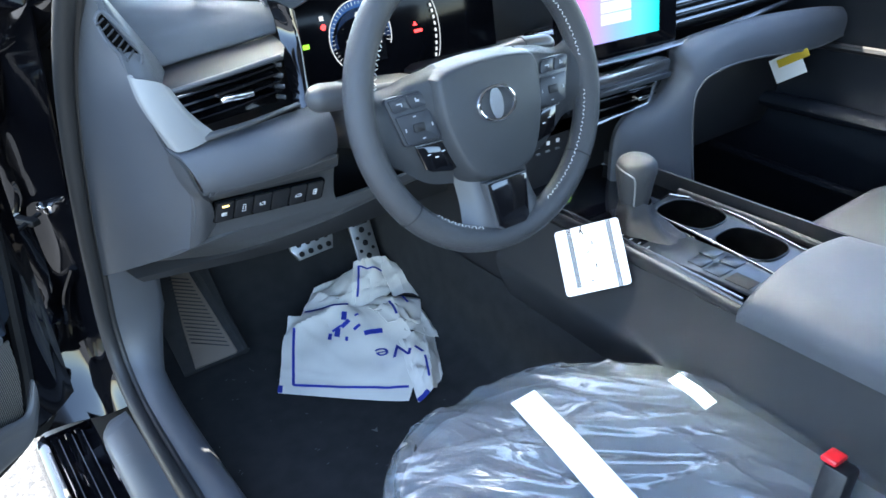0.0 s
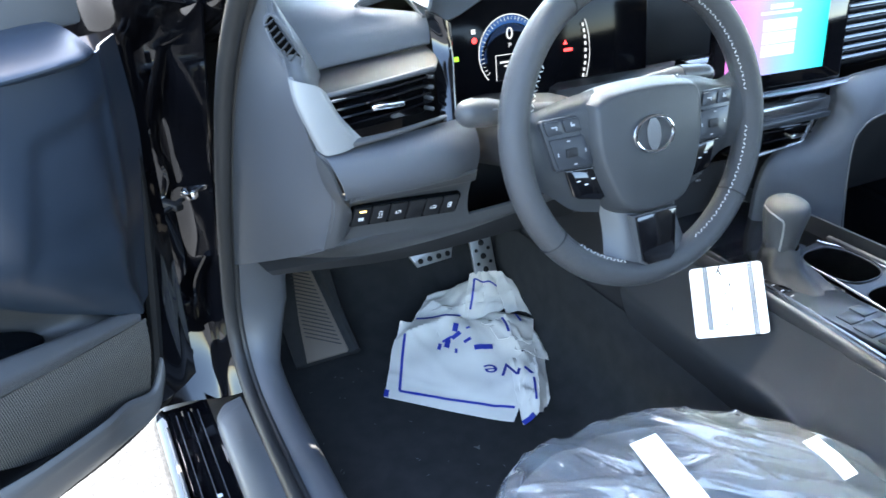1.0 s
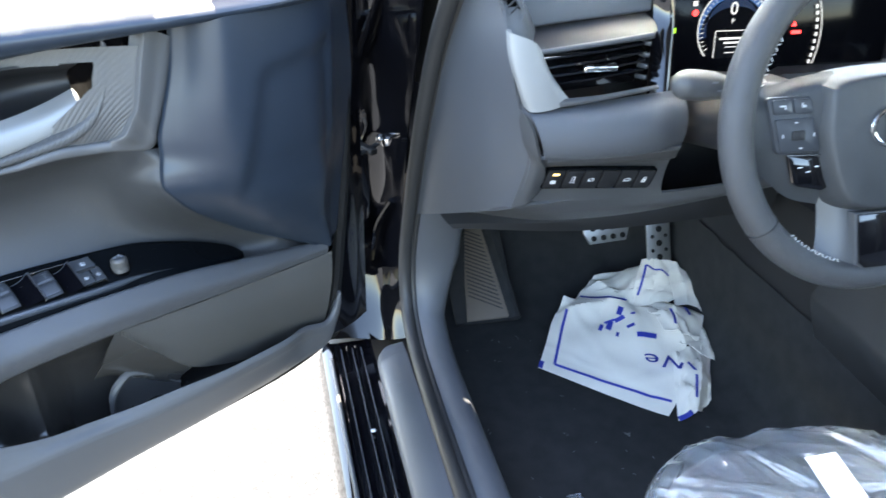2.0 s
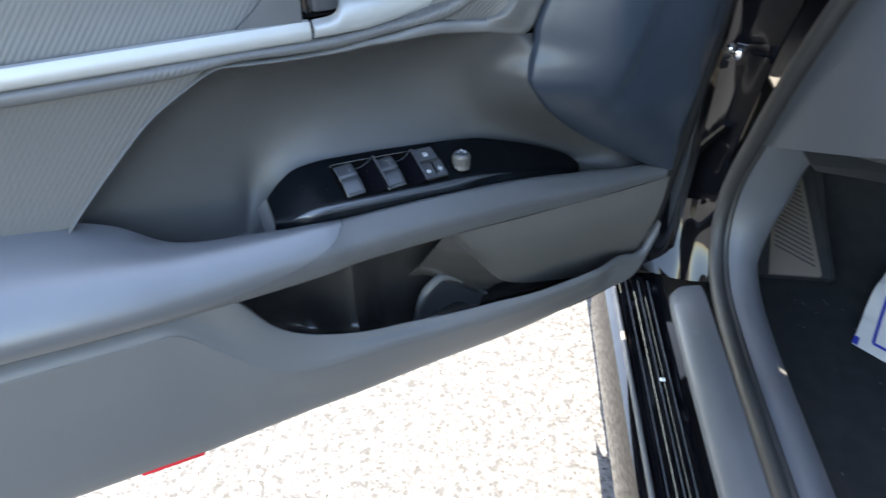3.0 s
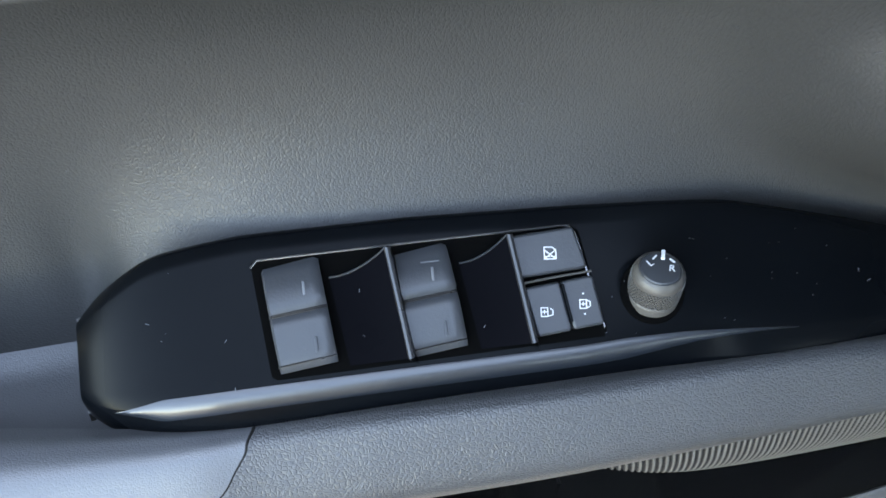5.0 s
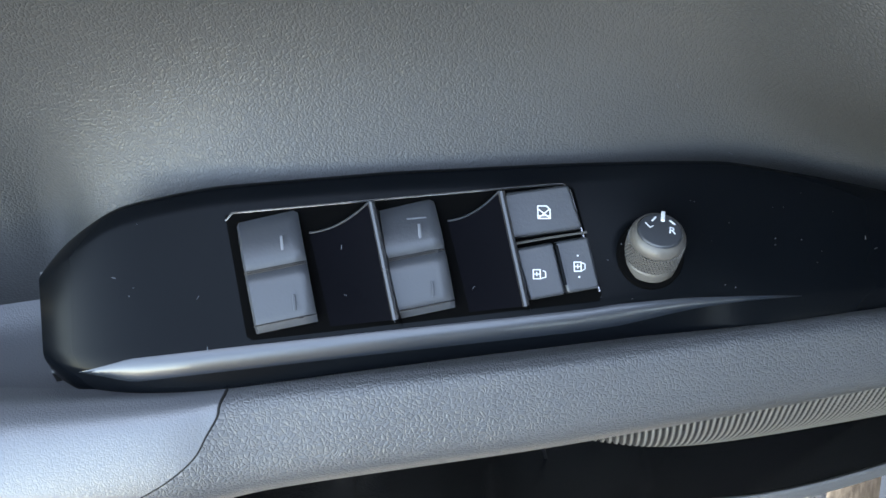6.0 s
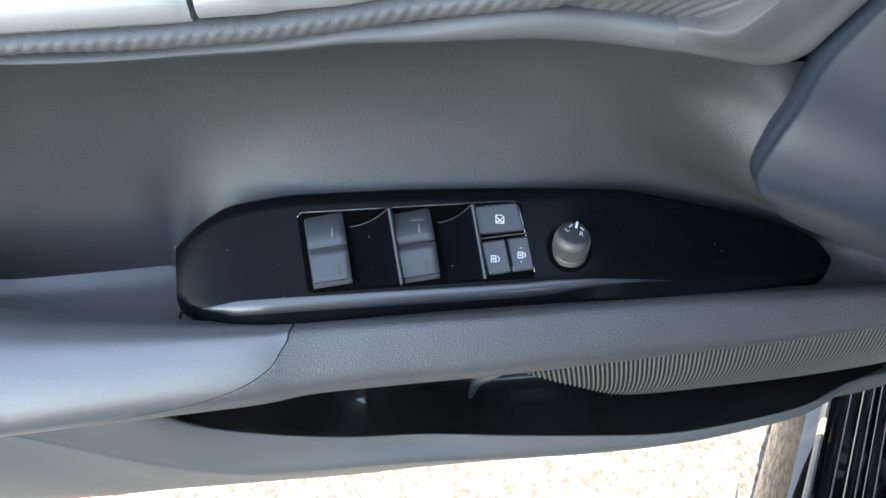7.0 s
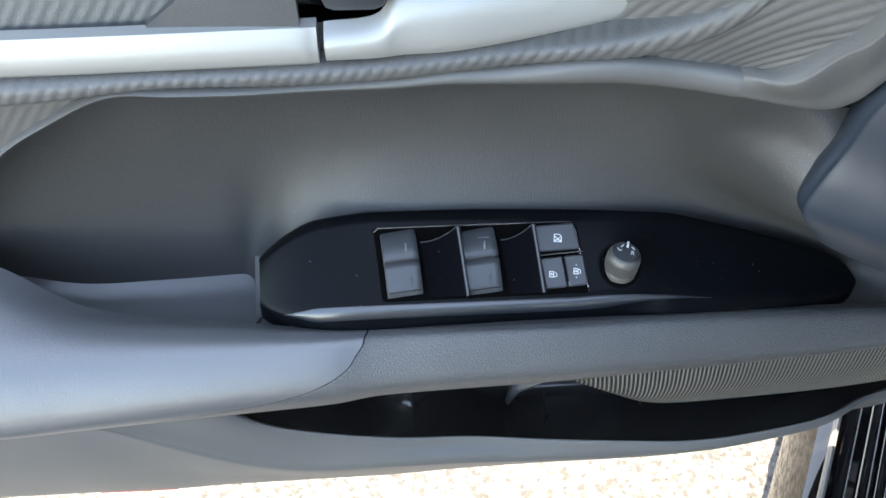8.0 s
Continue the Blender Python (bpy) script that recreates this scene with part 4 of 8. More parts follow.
def build_switches(door):
    aa = [-0.071, -0.067, -0.058, -0.040, -0.005, 0.059, 0.124, 0.165, 0.193, 0.251, 0.300, 0.322, 0.333, 0.338]
    back = [0.013, 0.0095, 0.0025, -0.0065, -0.0108, -0.0113, -0.0095, -0.0075, -0.0057, 0.0065, 0.0175, 0.024, 0.030, 0.038]
    frnt = [0.050, 0.0535, 0.058, 0.0612, 0.0630, 0.0630, 0.0632, 0.0634, 0.0635, 0.0628, 0.0605, 0.058, 0.055, 0.048]
    crea = [0.044, 0.047, 0.0505, 0.0518, 0.0515, 0.0513, 0.0513, 0.0495, 0.050, 0.052, 0.052, 0.050, 0.047, 0.043]
    rows = []
    fine = np.linspace(-0.071, 0.338, 410)

    def eased(v):
        """An outline through its knots, with the corners rounded off."""
        y = np.interp(fine, aa, v)
        soft = np.convolve(np.pad(y, 10, mode="reflect", reflect_type="odd"), np.hanning(23)[1:-1] / np.hanning(23).sum(), "valid")
        return soft
    back_s, crea_s, frnt_s = eased(back), eased(crea), eased(frnt)
    for a in np.r_[np.linspace(-0.071, -0.012, 40), np.linspace(-0.009, 0.338, 104)]:
        b0, b1, b2 = (float(np.interp(a, fine, v)) for v in (back_s, crea_s, frnt_s))
        n = bez_n(a)
        e = max(0.0, (-0.016 - a) / 0.055)
        n -= 0.021 * e ** 2.1
        soft = float(np.interp(a, [0.15, 0.20], [1.0, 0.15]))
        rows.append([swm(a, b0, n - 0.006).translation, swm(a, b0 + 0.0015, n - 0.001).translation] +
                    [swm(a, b0 + 0.003 + (b1 - b0 - 0.005) * t, n).translation for t in np.linspace(0, 1, 10)] +
                    [swm(a, b1 - 0.001, n - 0.0004 * soft).translation, swm(a, b1, n - 0.0010 * soft).translation, swm(a, b1 + 0.0012, n - 0.0022 * soft).translation,
                     swm(a, b1 + (b2 - b1) * 0.6, n - 0.0050 * soft - 0.0008).translation, swm(a, b2, n - 0.0075 * soft - 0.002).translation, swm(a, b2 + 0.001, n - 0.014).translation])
    g = np.array([[tuple(p) for p in r] for r in rows])
    bez = part("switch_bezel", sheet(faced(g), 0.0), M_BEZEL, door, "satin black window switch bezel", own=True, angle=50)
    # overlay strip in the glossier trim puts the highlight on the front crease
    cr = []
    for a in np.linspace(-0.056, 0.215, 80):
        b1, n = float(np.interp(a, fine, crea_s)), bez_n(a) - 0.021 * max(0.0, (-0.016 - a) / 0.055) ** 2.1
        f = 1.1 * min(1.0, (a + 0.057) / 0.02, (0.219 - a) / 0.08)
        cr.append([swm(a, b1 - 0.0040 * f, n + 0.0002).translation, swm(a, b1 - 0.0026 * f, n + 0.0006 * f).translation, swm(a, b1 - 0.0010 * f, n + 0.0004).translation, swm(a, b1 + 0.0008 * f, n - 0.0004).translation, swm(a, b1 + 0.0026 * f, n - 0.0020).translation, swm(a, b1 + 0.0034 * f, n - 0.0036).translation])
    part("crease_sheen", sheet(faced(np.array([[tuple(p) for p in r] for r in cr]))), M_EDGE_SHEEN, bez, "front crease, glossier for its highlight", own=True, angle=60)
    ends = [[swm(-0.0712, b, -0.0245 - 0.006 * (b - 0.013) / 0.037).translation for b in (0.013, 0.025, 0.038, 0.050)], [swm(-0.0735, b, -0.033 - 0.006 * (b - 0.013) / 0.037).translation for b in (0.012, 0.025, 0.038, 0.052)], [swm(-0.0765, b, -0.050).translation for b in (0.010, 0.025, 0.040, 0.054)]]
    part("bezel_end", sheet(net(ends, 10, 16), 0.002), M_LOWER, bez, "grey end cap of the bezel", own=True)
    # flush black plate for the well's shade; bright rim bead for its highlight
    well = prism([(-0.001, -0.001), (0.1235, 0.0005), (0.1265, -0.002), (0.1325, -0.0425), (0.131, -0.0445), (0.005, -0.0455), (0.003, -0.044)], 0.0005, swm(0, 0, -0.0018))
    part("well_shade", well, M_HOLE, bez, "flush black plate for the shade in the switch well", own=True)
    rim = [swm(-0.001, 0.003, -0.0012).translation, swm(0.0, 0.0005, -0.0010).translation, swm(0.06, -0.0002, -0.0010).translation, swm(0.122, -0.0006, -0.0010).translation, swm(0.1245, 0.001, -0.0010).translation, swm(0.1315, 0.041, -0.0010).translation]
    part("well_rim", tube(polyline([tuple(p) for p in rim], 40), 0.00045, 6), M_CHROME_DIM, bez, "fine rim in dull chrome for its highlight", own=True)
    # finger scoops between the switches
    for a0, a1 in ((0.0275, 0.0495), (0.0775, 0.0965)):
        rows = []
        for t in np.linspace(0, 1, 14):
            a = a0 + (a1 - a0) * t
            up = 0.0055 * t ** 2.2 - 0.0005
            rows.append([swm(a + 0.0045 * v, 0.010 - 0.0085 * t ** 2 + (0.0335 + 0.0085 * t ** 2) * v, up - 0.0008 * (1 - t)).translation for v in np.linspace(0, 1, 8)])
        # glossier beads added for the bright lines on scoop rim and ridge
        part("scoop_rim", tube([tuple(r[0] + Vector((0, 0.0002, 0.0003))) for r in rows], 0.0004, 6), M_EDGE_SHEEN, bez, own=True)
        part("scoop_ridge", tube([tuple(p + Vector((0.0006, 0, 0.0001))) for p in rows[-1]], 0.0013, 8), M_RIDGE, bez, own=True)
        rows.append([p + Vector((0.0018, 0, -0.0002)) for p in rows[-1]])
        rows.append([p + Vector((0.0012, 0, -0.006)) for p in rows[-1]])
        part("finger_scoop", sheet(np.array([[tuple(p) for p in r] for r in rows]), 0.0), M_SCOOP, bez, own=True, angle=40)
    # two window rockers, each of two flaps with a crowned top
    for a0, wide in ((0.0025, 0.0215), (0.0508, 0.0222)):
        sw = None
        for b0, b1 in ((0.0030, 0.0222), (0.0228, 0.0435)):
            rows = []
            for v in np.linspace(0, 1, 9):
                b = b0 + (b1 - b0) * v
                bend = 0.0032 - (0.0046 if b < 0.0225 else 0.0020) * ((b - 0.0228) / 0.0205) ** 2
                edge = 0.0014 if v in (0.0, 1.0) else 0.0
                rows.append([swm(a0 + 0.0955 * (b - 0.003) + wide * t, b - 0.0022 * t, bend - edge - (0.0012 if t in (0.0, 1.0) else 0.0) + 0.0010 * t).translation for t in (0.0, 0.04, 0.2, 0.4, 0.6, 0.8, 0.93, 1.0)])
            g = np.array([[tuple(p) for p in r] for r in rows])
            bm = sheet(g if net_normals(g)[..., 2].mean() > 0 else g[:, ::-1], 0.006)
            # thin glossier bead added for the highlight at the flap's edge
            lip = tube([tuple(Vector(p) + Vector((0, -0.0001, 0.0002))) for p in g[0 if b0 > 0.01 else -1]], 0.0003, 6)
            if sw is None:
                sw = part("window_switch", bm, M_KEY, door, "dark grey window switch with a raised mark", own=True, angle=40)
            else:
                flap = part("lower_flap", bm, M_KEY, sw, own=True, angle=40)
                part("flap_edge", tube([tuple(p) for p in g[-2]], 0.00035, 6), M_RIDGE, flap, own=True)
            part("flap_edge", lip, M_RIDGE, sw, own=True)
        part("mark", block((0.0011, 0.0062, 0.0005), (0, 0, 0), 0.0002), M_WHITE_DIM, sw, own=True).matrix_local = swm(a0 + 0.0155, 0.0135, 0.0034) @ pose(0, 0, 0, 5, 0, 0)
        part("mark", block((0.0010, 0.0056, 0.0004), (0, 0, 0), 0.0002), M_KEY, sw, own=True).matrix_local = swm(a0 + 0.018, 0.034, 0.0040)
    part("groove", block((0.0070, 0.0005, 0.0004), (0, 0, 0), 0), M_WHITE_DIM, sw, own=True).matrix_local = swm(0.0508 + 0.0150, 0.0082, 0.0022)
    # window lock, and the pair of door lock keys
    def key(name, label, corners, r=0.0016):
        """A crowned key over four corners (a, b) of the panel, their turns rounded."""
        c = [Vector((a, -b)) for a, b in corners]
        o = []
        for k in range(4):
            p, q, w = c[k - 1], c[k], c[(k + 1) % 4]
            u, v = q + (p - q).normalized() * r, q + (w - q).normalized() * r
            for x in (0, 0.25, 0.5, 0.75, 1):
                o.append(tuple((1 - x) ** 2 * u + 2 * x * (1 - x) * q + x * x * v))
        return part(name, prism(o, 0.0062, swm(0, 0, -0.003), 0.0011, 3), M_KEY, door, label, own=True, angle=9)
    k1 = key("window_lock_switch", "dark switch with a crossed-out window sign", ((0.0968, 0.0020), (0.1232, 0.0006), (0.1268, 0.0172), (0.0996, 0.0185)))
    k2 = key("unlock_switch", "dark switch with an open padlock sign", ((0.1008, 0.0224), (0.1149, 0.0213), (0.1174, 0.0406), (0.1038, 0.0416)))
    k3 = key("lock_switch", "dark switch with a closed padlock sign", ((0.1157, 0.0212), (0.1283, 0.0203), (0.1306, 0.0396), (0.1181, 0.0405)))
    # paler plastic gives the black rail its highlight
    part("key_rail", tube([tuple(swm(a, b, 0.0012).translation) for a, b in ((0.0990, 0.0220), (0.1020, 0.0204), (0.1140, 0.0194), (0.1285, 0.0186))], 0.0005, 6), M_KNOB, k1, own=True)
    part("divider", block((0.0009, 0.015, 0.003), (0, 0, 0), 0.0003), M_BEZEL, k2, own=True).matrix_local = swm(0.1164, 0.0300, 0.0032) @ pose(0, 0, 0, 0, 0, 7)

    def bars(parent, a, b, n, items, turn=0.0):
        """A sign drawn with thin bars: (x, y, w, h, degrees)."""
        bms = []
        for x, y, w, h, deg in items:
            bms.append(block((w, h, 0.0002), (x, y, 0), 0, Matrix.Rotation(radians(deg), 3, "Z")))
        part("sign", merged(*bms), M_WHITE, parent, "fine white printed sign", own=True).matrix_local = swm(a, b, n) @ pose(0, 0, 0, 0, 0, turn)
    u = 0.001
    bars(k1, 0.1125, 0.0098, 0.0033, [(-2.2 * u, -0.3 * u, 0.4 * u, 4.4 * u, 0), (2.4 * u, -0.8 * u, 0.4 * u, 3.6 * u, 0), (0.1 * u, -2.6 * u, 5 * u, 0.4 * u, 0), (-0.6 * u, 2.0 * u, 3.4 * u, 0.4 * u, 0), (1.7 * u, 1.4 * u, 0.4 * u, 1.9 * u, 45), (0.1 * u, -0.8 * u, 5.2 * u, 0.4 * u, 38), (0.1 * u, -0.8 * u, 5.2 * u, 0.4 * u, -38), (0.1 * u, -1.6 * u, 4.6 * u, 0.3 * u, 0)], -5)
    pad = [(-1.6 * u, -0.6 * u, 0.4 * u, 3.4 * u, 0), (1.0 * u, -0.6 * u, 0.4 * u, 3.4 * u, 0), (-0.3 * u, 1.0 * u, 2.9 * u, 0.4 * u, 0), (-0.3 * u, -2.3 * u, 2.9 * u, 0.4 * u, 0), (-0.3 * u, -0.6 * u, 2.6 * u, 0.35 * u, 0), (-0.3 * u, -0.6 * u, 0.35 * u, 1.6 * u, 0)]
    bars(k2, 0.1076, 0.0318, 0.0033, pad + [(2.0 * u, -2.0 * u, 1.8 * u, 0.35 * u, 15), (3.0 * u, -0.9 * u, 0.35 * u, 2.0 * u, 0), (2.5 * u, 0.4 * u, 1.2 * u, 0.35 * u, -30)], -5)
    bars(k3, 0.1232, 0.0305, 0.0033, pad + [(1.7 * u, 0.6 * u, 1.2 * u, 0.35 * u, -25), (2.5 * u, -0.6 * u, 0.35 * u, 2.0 * u, 0), (1.7 * u, -1.9 * u, 1.2 * u, 0.35 * u, 25), (-0.1 * u, 3.4 * u, 0.6 * u, 0.6 * u, 0), (0.2 * u, -4.4 * u, 0.6 * u, 0.6 * u, 0)], -5)
    # mirror knob: collar, knurled ring, cap with its pointer
    km = swm(0.1534, 0.0312, -0.0040) @ pose(0, 0, 0, -33, -3, 0)
    prof = [(0.0103, 0.0), (0.0105, 0.0036), (0.0103, 0.0044), (0.0100, 0.0047), (0.0100, 0.0132), (0.0102, 0.0135), (0.0101, 0.0152), (0.0092, 0.0172), (0.0083, 0.0180), (0.0080, 0.0176)]
    ang = np.linspace(0, 2 * np.pi, 48, endpoint=False)
    bm = sheet(np.array([[(r * math.cos(q), r * math.sin(q), z) for q in ang] for r, z in prof]), ring=True)
    bmesh.ops.transform(bm, matrix=km, verts=bm.verts)
    knob = part("mirror_knob", bm, M_KNOB, door, "grey mirror knob with knurled ring", own=True, angle=40)
    # flat black disc in place of the shaded hollow round the knob
    hole = rod(0.0134, 0.001, 40, 0.0128, swm(0.1532, 0.0290, -0.0008))
    part("hollow_shade", hole, M_HOLE, knob, own=True)
    teeth = []
    for ring in range(7):
        for k in range(52):
            q = 2 * math.pi * (k + 0.5 * (ring % 2)) / 52
            teeth.append(block((0.0008, 0.0008, 0.0008), (0.0101 * math.cos(q), 0.0101 * math.sin(q), 0.0053 + 0.0012 * ring), 0, Matrix.Rotation(q, 3, "Z") @ Matrix.Rotation(radians(45), 3, "X")))
    bm = merged(*teeth)
    bmesh.ops.transform(bm, matrix=km, verts=bm.verts)
    part("knurling", bm, M_KNOB, knob, own=True, stuff=True)
    part("cap_top", rod(0.0081, 0.0012, 40, 0.0076, km @ Matrix.Translation((0, 0, 0.0180)), 0.0004), M_KEY, knob, "dark cap with white letters", own=True)
    part("pointer", block((0.0014, 0.0046, 0.0008), (0, 0, 0), 0.0002), M_WHITE, knob, own=True).matrix_local = km @ pose(0.0028, 0.0058, 0.0188, 0, 0, -20)
    lettering("letter", "L", 0.0043, km @ pose(-0.0034, 0.0026, 0.0188, 0, 0, 24), M_WHITE, knob)
    lettering("letter", "R", 0.0043, km @ pose(0.0040, -0.0012, 0.0188, 0, 0, -20), M_WHITE, knob)
    for x, y, r in ((-0.0008, 0.0052, 40), (0.0054, 0.0026, -60)):
        part("arrow", block((0.0026, 0.0006, 0.0003), (0, 0, 0), 0), M_WHITE, knob, own=True).matrix_local = km @ pose(x, y, 0.0187, 0, 0, r)


def grille_skin():
    """Woven grille: pale ribs, the slits' inner shade coloured in between them."""
    mt = make("grille weave", (0.165, 0.155, 0.138), 0.6, grain=0.6, grain_size=1500, kind="VORONOI", tone=0.15)
    nt = mt.node_tree
    b = nt.nodes["Principled BSDF"]
    tc = nt.nodes.new("ShaderNodeTexCoord")
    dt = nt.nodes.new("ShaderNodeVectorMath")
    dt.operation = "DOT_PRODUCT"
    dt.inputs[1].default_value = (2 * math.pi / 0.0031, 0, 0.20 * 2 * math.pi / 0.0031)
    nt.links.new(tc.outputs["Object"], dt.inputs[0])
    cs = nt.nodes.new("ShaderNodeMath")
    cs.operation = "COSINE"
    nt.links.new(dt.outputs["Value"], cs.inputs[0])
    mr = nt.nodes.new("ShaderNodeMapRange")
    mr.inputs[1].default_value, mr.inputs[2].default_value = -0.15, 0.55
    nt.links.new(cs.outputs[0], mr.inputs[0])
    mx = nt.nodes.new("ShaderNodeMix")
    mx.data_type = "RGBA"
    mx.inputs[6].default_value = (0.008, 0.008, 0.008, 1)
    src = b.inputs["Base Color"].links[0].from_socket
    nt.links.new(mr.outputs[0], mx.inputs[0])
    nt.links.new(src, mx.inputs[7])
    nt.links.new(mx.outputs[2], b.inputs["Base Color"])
    return mt


# blue of the sky's reflection mixed into the dark base colour
M_CORNER = make("smooth corner plastic", (0.018, 0.026, 0.038), 0.38, blotch=0.05, spec=0.5, grain=0.06, grain_size=900, tone=0.08)
# near-zero colour without gloss: the shade of hollows put into the material
M_HOLE = make("hollow shade black", (0.003, 0.003, 0.003), 0.8, spec=0.0)
M_RIDGE = make("soft black ridge", (0.02, 0.02, 0.022), 0.28, spec=0.8)
M_KNOB = make("grey knob plastic", (0.085, 0.079, 0.071), 0.38, grain=0.2, grain_size=900)
M_CHROME_DIM = make("dull chrome", (0.30, 0.30, 0.31), 0.25, metal=0.9)
M_WHITE_DIM = make("pale worn print", (0.11, 0.117, 0.128), 0.5)
M_POCKET = make("pocket plastic", (0.030, 0.028, 0.026), 0.17, spec=0.8, blotch=0.04, grain=0.3, grain_size=900)
# lit copy of the pocket plastic, paler where the wall catches light
M_POCKET_LIT = make("pocket plastic, lit copy", (0.046, 0.043, 0.039), 0.22, spec=0.8, blotch=0.04, tone=0.08)
M_GRILLE = grille_skin()
build_door()

# ---- the body round the door opening ----
SEAL = [(0.31, 0.80, 1.27), (0.30, 0.94, 1.16), (0.29, 1.03, 1.06), (0.286, 1.11, 0.95), (0.285, 1.20, 0.79), (0.286, 1.27, 0.64), (0.286, 1.315, 0.52),
        (0.285, 1.30, 0.43), (0.284, 1.23, 0.378), (0.283, 1.10, 0.362), (0.282, 0.9, 0.36), (0.281, 0.6, 0.36), (0.281, 0.2, 0.36), (0.281, -0.3, 0.36)]


def along(path, n, prof):
    """A strip swept along a path in the y-z plane; prof: (x, lift towards the opening)."""
    p = catmull(path, n)
    t = np.gradient(p, axis=0)
    t[:, 0] = 0
    t /= np.linalg.norm(t, axis=1, keepdims=True)
    up = np.stack([np.zeros(n), t[:, 2], -t[:, 1]], 1)
    if up[-1][2] < 0:
        up = -up
    return np.stack([[np.array((x, q[1], q[2])) + u * h for x, h in prof] for q, u in zip(p, up)])


def build_body():
    body = thing("car", "glossy black car body round the open doorway", "car", at=(0.2, 0.6, 0.2))
    # sill steps, outermost first
    y0, y1 = -0.4, 1.37
    prof = [(0.112, 0.17), (0.107, 0.21), (0.111, 0.262), (0.117, 0.285), (0.127, 0.294), (0.135, 0.297), (0.1355, 0.292), (0.15, 0.292), (0.20, 0.292), (0.214, 0.294), (0.216, 0.32)]
    g = np.stack([[(x, y, z) for x, z in prof] for y in np.linspace(y0, y1, 20)])
    part("sill", sheet(g, 0.0), M_PAINT, body, "glossy black painted sill", angle=30)
    for x, w in ((0.148, 0.007), (0.172, 0.006), (0.190, 0.006)):
        part("sill_strip", tube([(x, y0, 0.2945), (x, 0.5, 0.2945), (x, y1 - 0.02, 0.2945)], w, 8, 0.5), M_PAINT, body, "black strip on the sill")
        part("sill_line", tube([(x + w, y0, 0.2965), (x + w, 0.5, 0.2965), (x + w, y1 - 0.03, 0.2965)], 0.0008, 6), M_TRIMK, body, "fine pale line on the sill")
    part("sill_edge", tube([(0.132, y0, 0.296), (0.132, 0.6, 0.296), (0.132, y1 - 0.06, 0.296)], 0.004, 8), M_LOWER, body, "pale sill edge")
    part("clip", block((0.008, 0.006, 0.004), (0.182, 1.086, 0.300), 0.001), M_WHITE, body, "small white clip on the sill")
    # scuff plate beside the seal
    g = net([[(0.217, y0, 0.322), (0.222, y0, 0.334), (0.245, y0, 0.346), (0.272, y0, 0.350)], [(0.217, 0.6, 0.322), (0.222, 0.6, 0.334), (0.245, 0.6, 0.346), (0.272, 0.6, 0.350)], [(0.217, 1.15, 0.322), (0.222, 1.15, 0.334), (0.245, 1.15, 0.346), (0.272, 1.15, 0.350)], [(0.221, 1.25, 0.318), (0.226, 1.25, 0.330), (0.245, 1.25, 0.341), (0.272, 1.26, 0.346)], [(0.228, 1.285, 0.305), (0.232, 1.285, 0.315), (0.245, 1.29, 0.325), (0.272, 1.29, 0.33)]], 40, 14)
    scuff = part("scuff_plate", sheet(g, 0.003), M_TRIMK, body, "dusty grey plastic scuff plate")
    part("scratch", tube(catmull([(0.222, 1.155, 0.3365), (0.240, 1.152, 0.3465), (0.258, 1.135, 0.3505)], 12), 0.0011, 6), M_WHITE_DIM, scuff, "pale curved crease")
    # hinge pillar behind the seal, deep and glossy
    rows = [[(0.286, 1.13, 1.10), (0.27, 1.30, 1.10), (0.25, 1.40, 1.10), (0.19, 1.43, 1.10), (0.12, 1.44, 1.10)],
            [(0.286, 1.20, 0.95), (0.27, 1.33, 0.95), (0.25, 1.41, 0.95), (0.19, 1.44, 0.95), (0.11, 1.45, 0.95)],
            [(0.286, 1.27, 0.80), (0.272, 1.35, 0.80), (0.25, 1.405, 0.80), (0.18, 1.43, 0.80), (0.10, 1.45, 0.80)],
            [(0.286, 1.31, 0.66), (0.272, 1.37, 0.66), (0.245, 1.41, 0.66), (0.18, 1.45, 0.66), (0.10, 1.46, 0.66)],
            [(0.286, 1.345, 0.52), (0.272, 1.39, 0.52), (0.245, 1.44, 0.52), (0.18, 1.47, 0.52), (0.10, 1.47, 0.52)],
            [(0.286, 1.33, 0.42), (0.268, 1.36, 0.41), (0.245, 1.40, 0.40), (0.18, 1.44, 0.39), (0.10, 1.45, 0.39)],
            [(0.284, 1.28, 0.35), (0.26, 1.30, 0.335), (0.24, 1.33, 0.315), (0.18, 1.37, 0.30), (0.09, 1.39, 0.29)]]
    part("hinge_pillar", sheet(net(rows, 50, 40), 0.003), M_PAINT, body, "glossy black hinge pillar with deep pressings")
    part("pressing", tube(catmull([(0.262, 1.375, 1.0), (0.225, 1.418, 0.86), (0.215, 1.42, 0.7), (0.222, 1.44, 0.56), (0.235, 1.43, 0.45)], 30), [0.016 + 0.010 * math.sin(3.1 * k / 29) for k in range(30)], 12, 0.5), M_PAINT, body, "raised pressing in the pillar")
    part("pressing", tube(catmull([(0.272, 1.36, 0.62), (0.25, 1.40, 0.55), (0.24, 1.41, 0.49)], 20), 0.012, 10, 0.5), M_PAINT, body)
    # fender behind and the front edge of the opening
    rows = [[(0.12, 1.46, 0.25), (0.14, 1.8, 0.25), (0.16, 2.4, 0.3)], [(0.12, 1.46, 0.6), (0.13, 1.8, 0.6), (0.15, 2.4, 0.65)], [(0.13, 1.46, 0.9), (0.14, 1.8, 0.88), (0.17, 2.4, 0.82)], [(0.2, 1.5, 1.02), (0.22, 1.9, 0.97), (0.26, 2.4, 0.88)]]
    part("fender", sheet(net(rows, 16, 14), 0.004), M_PAINT, body, "black front fender")
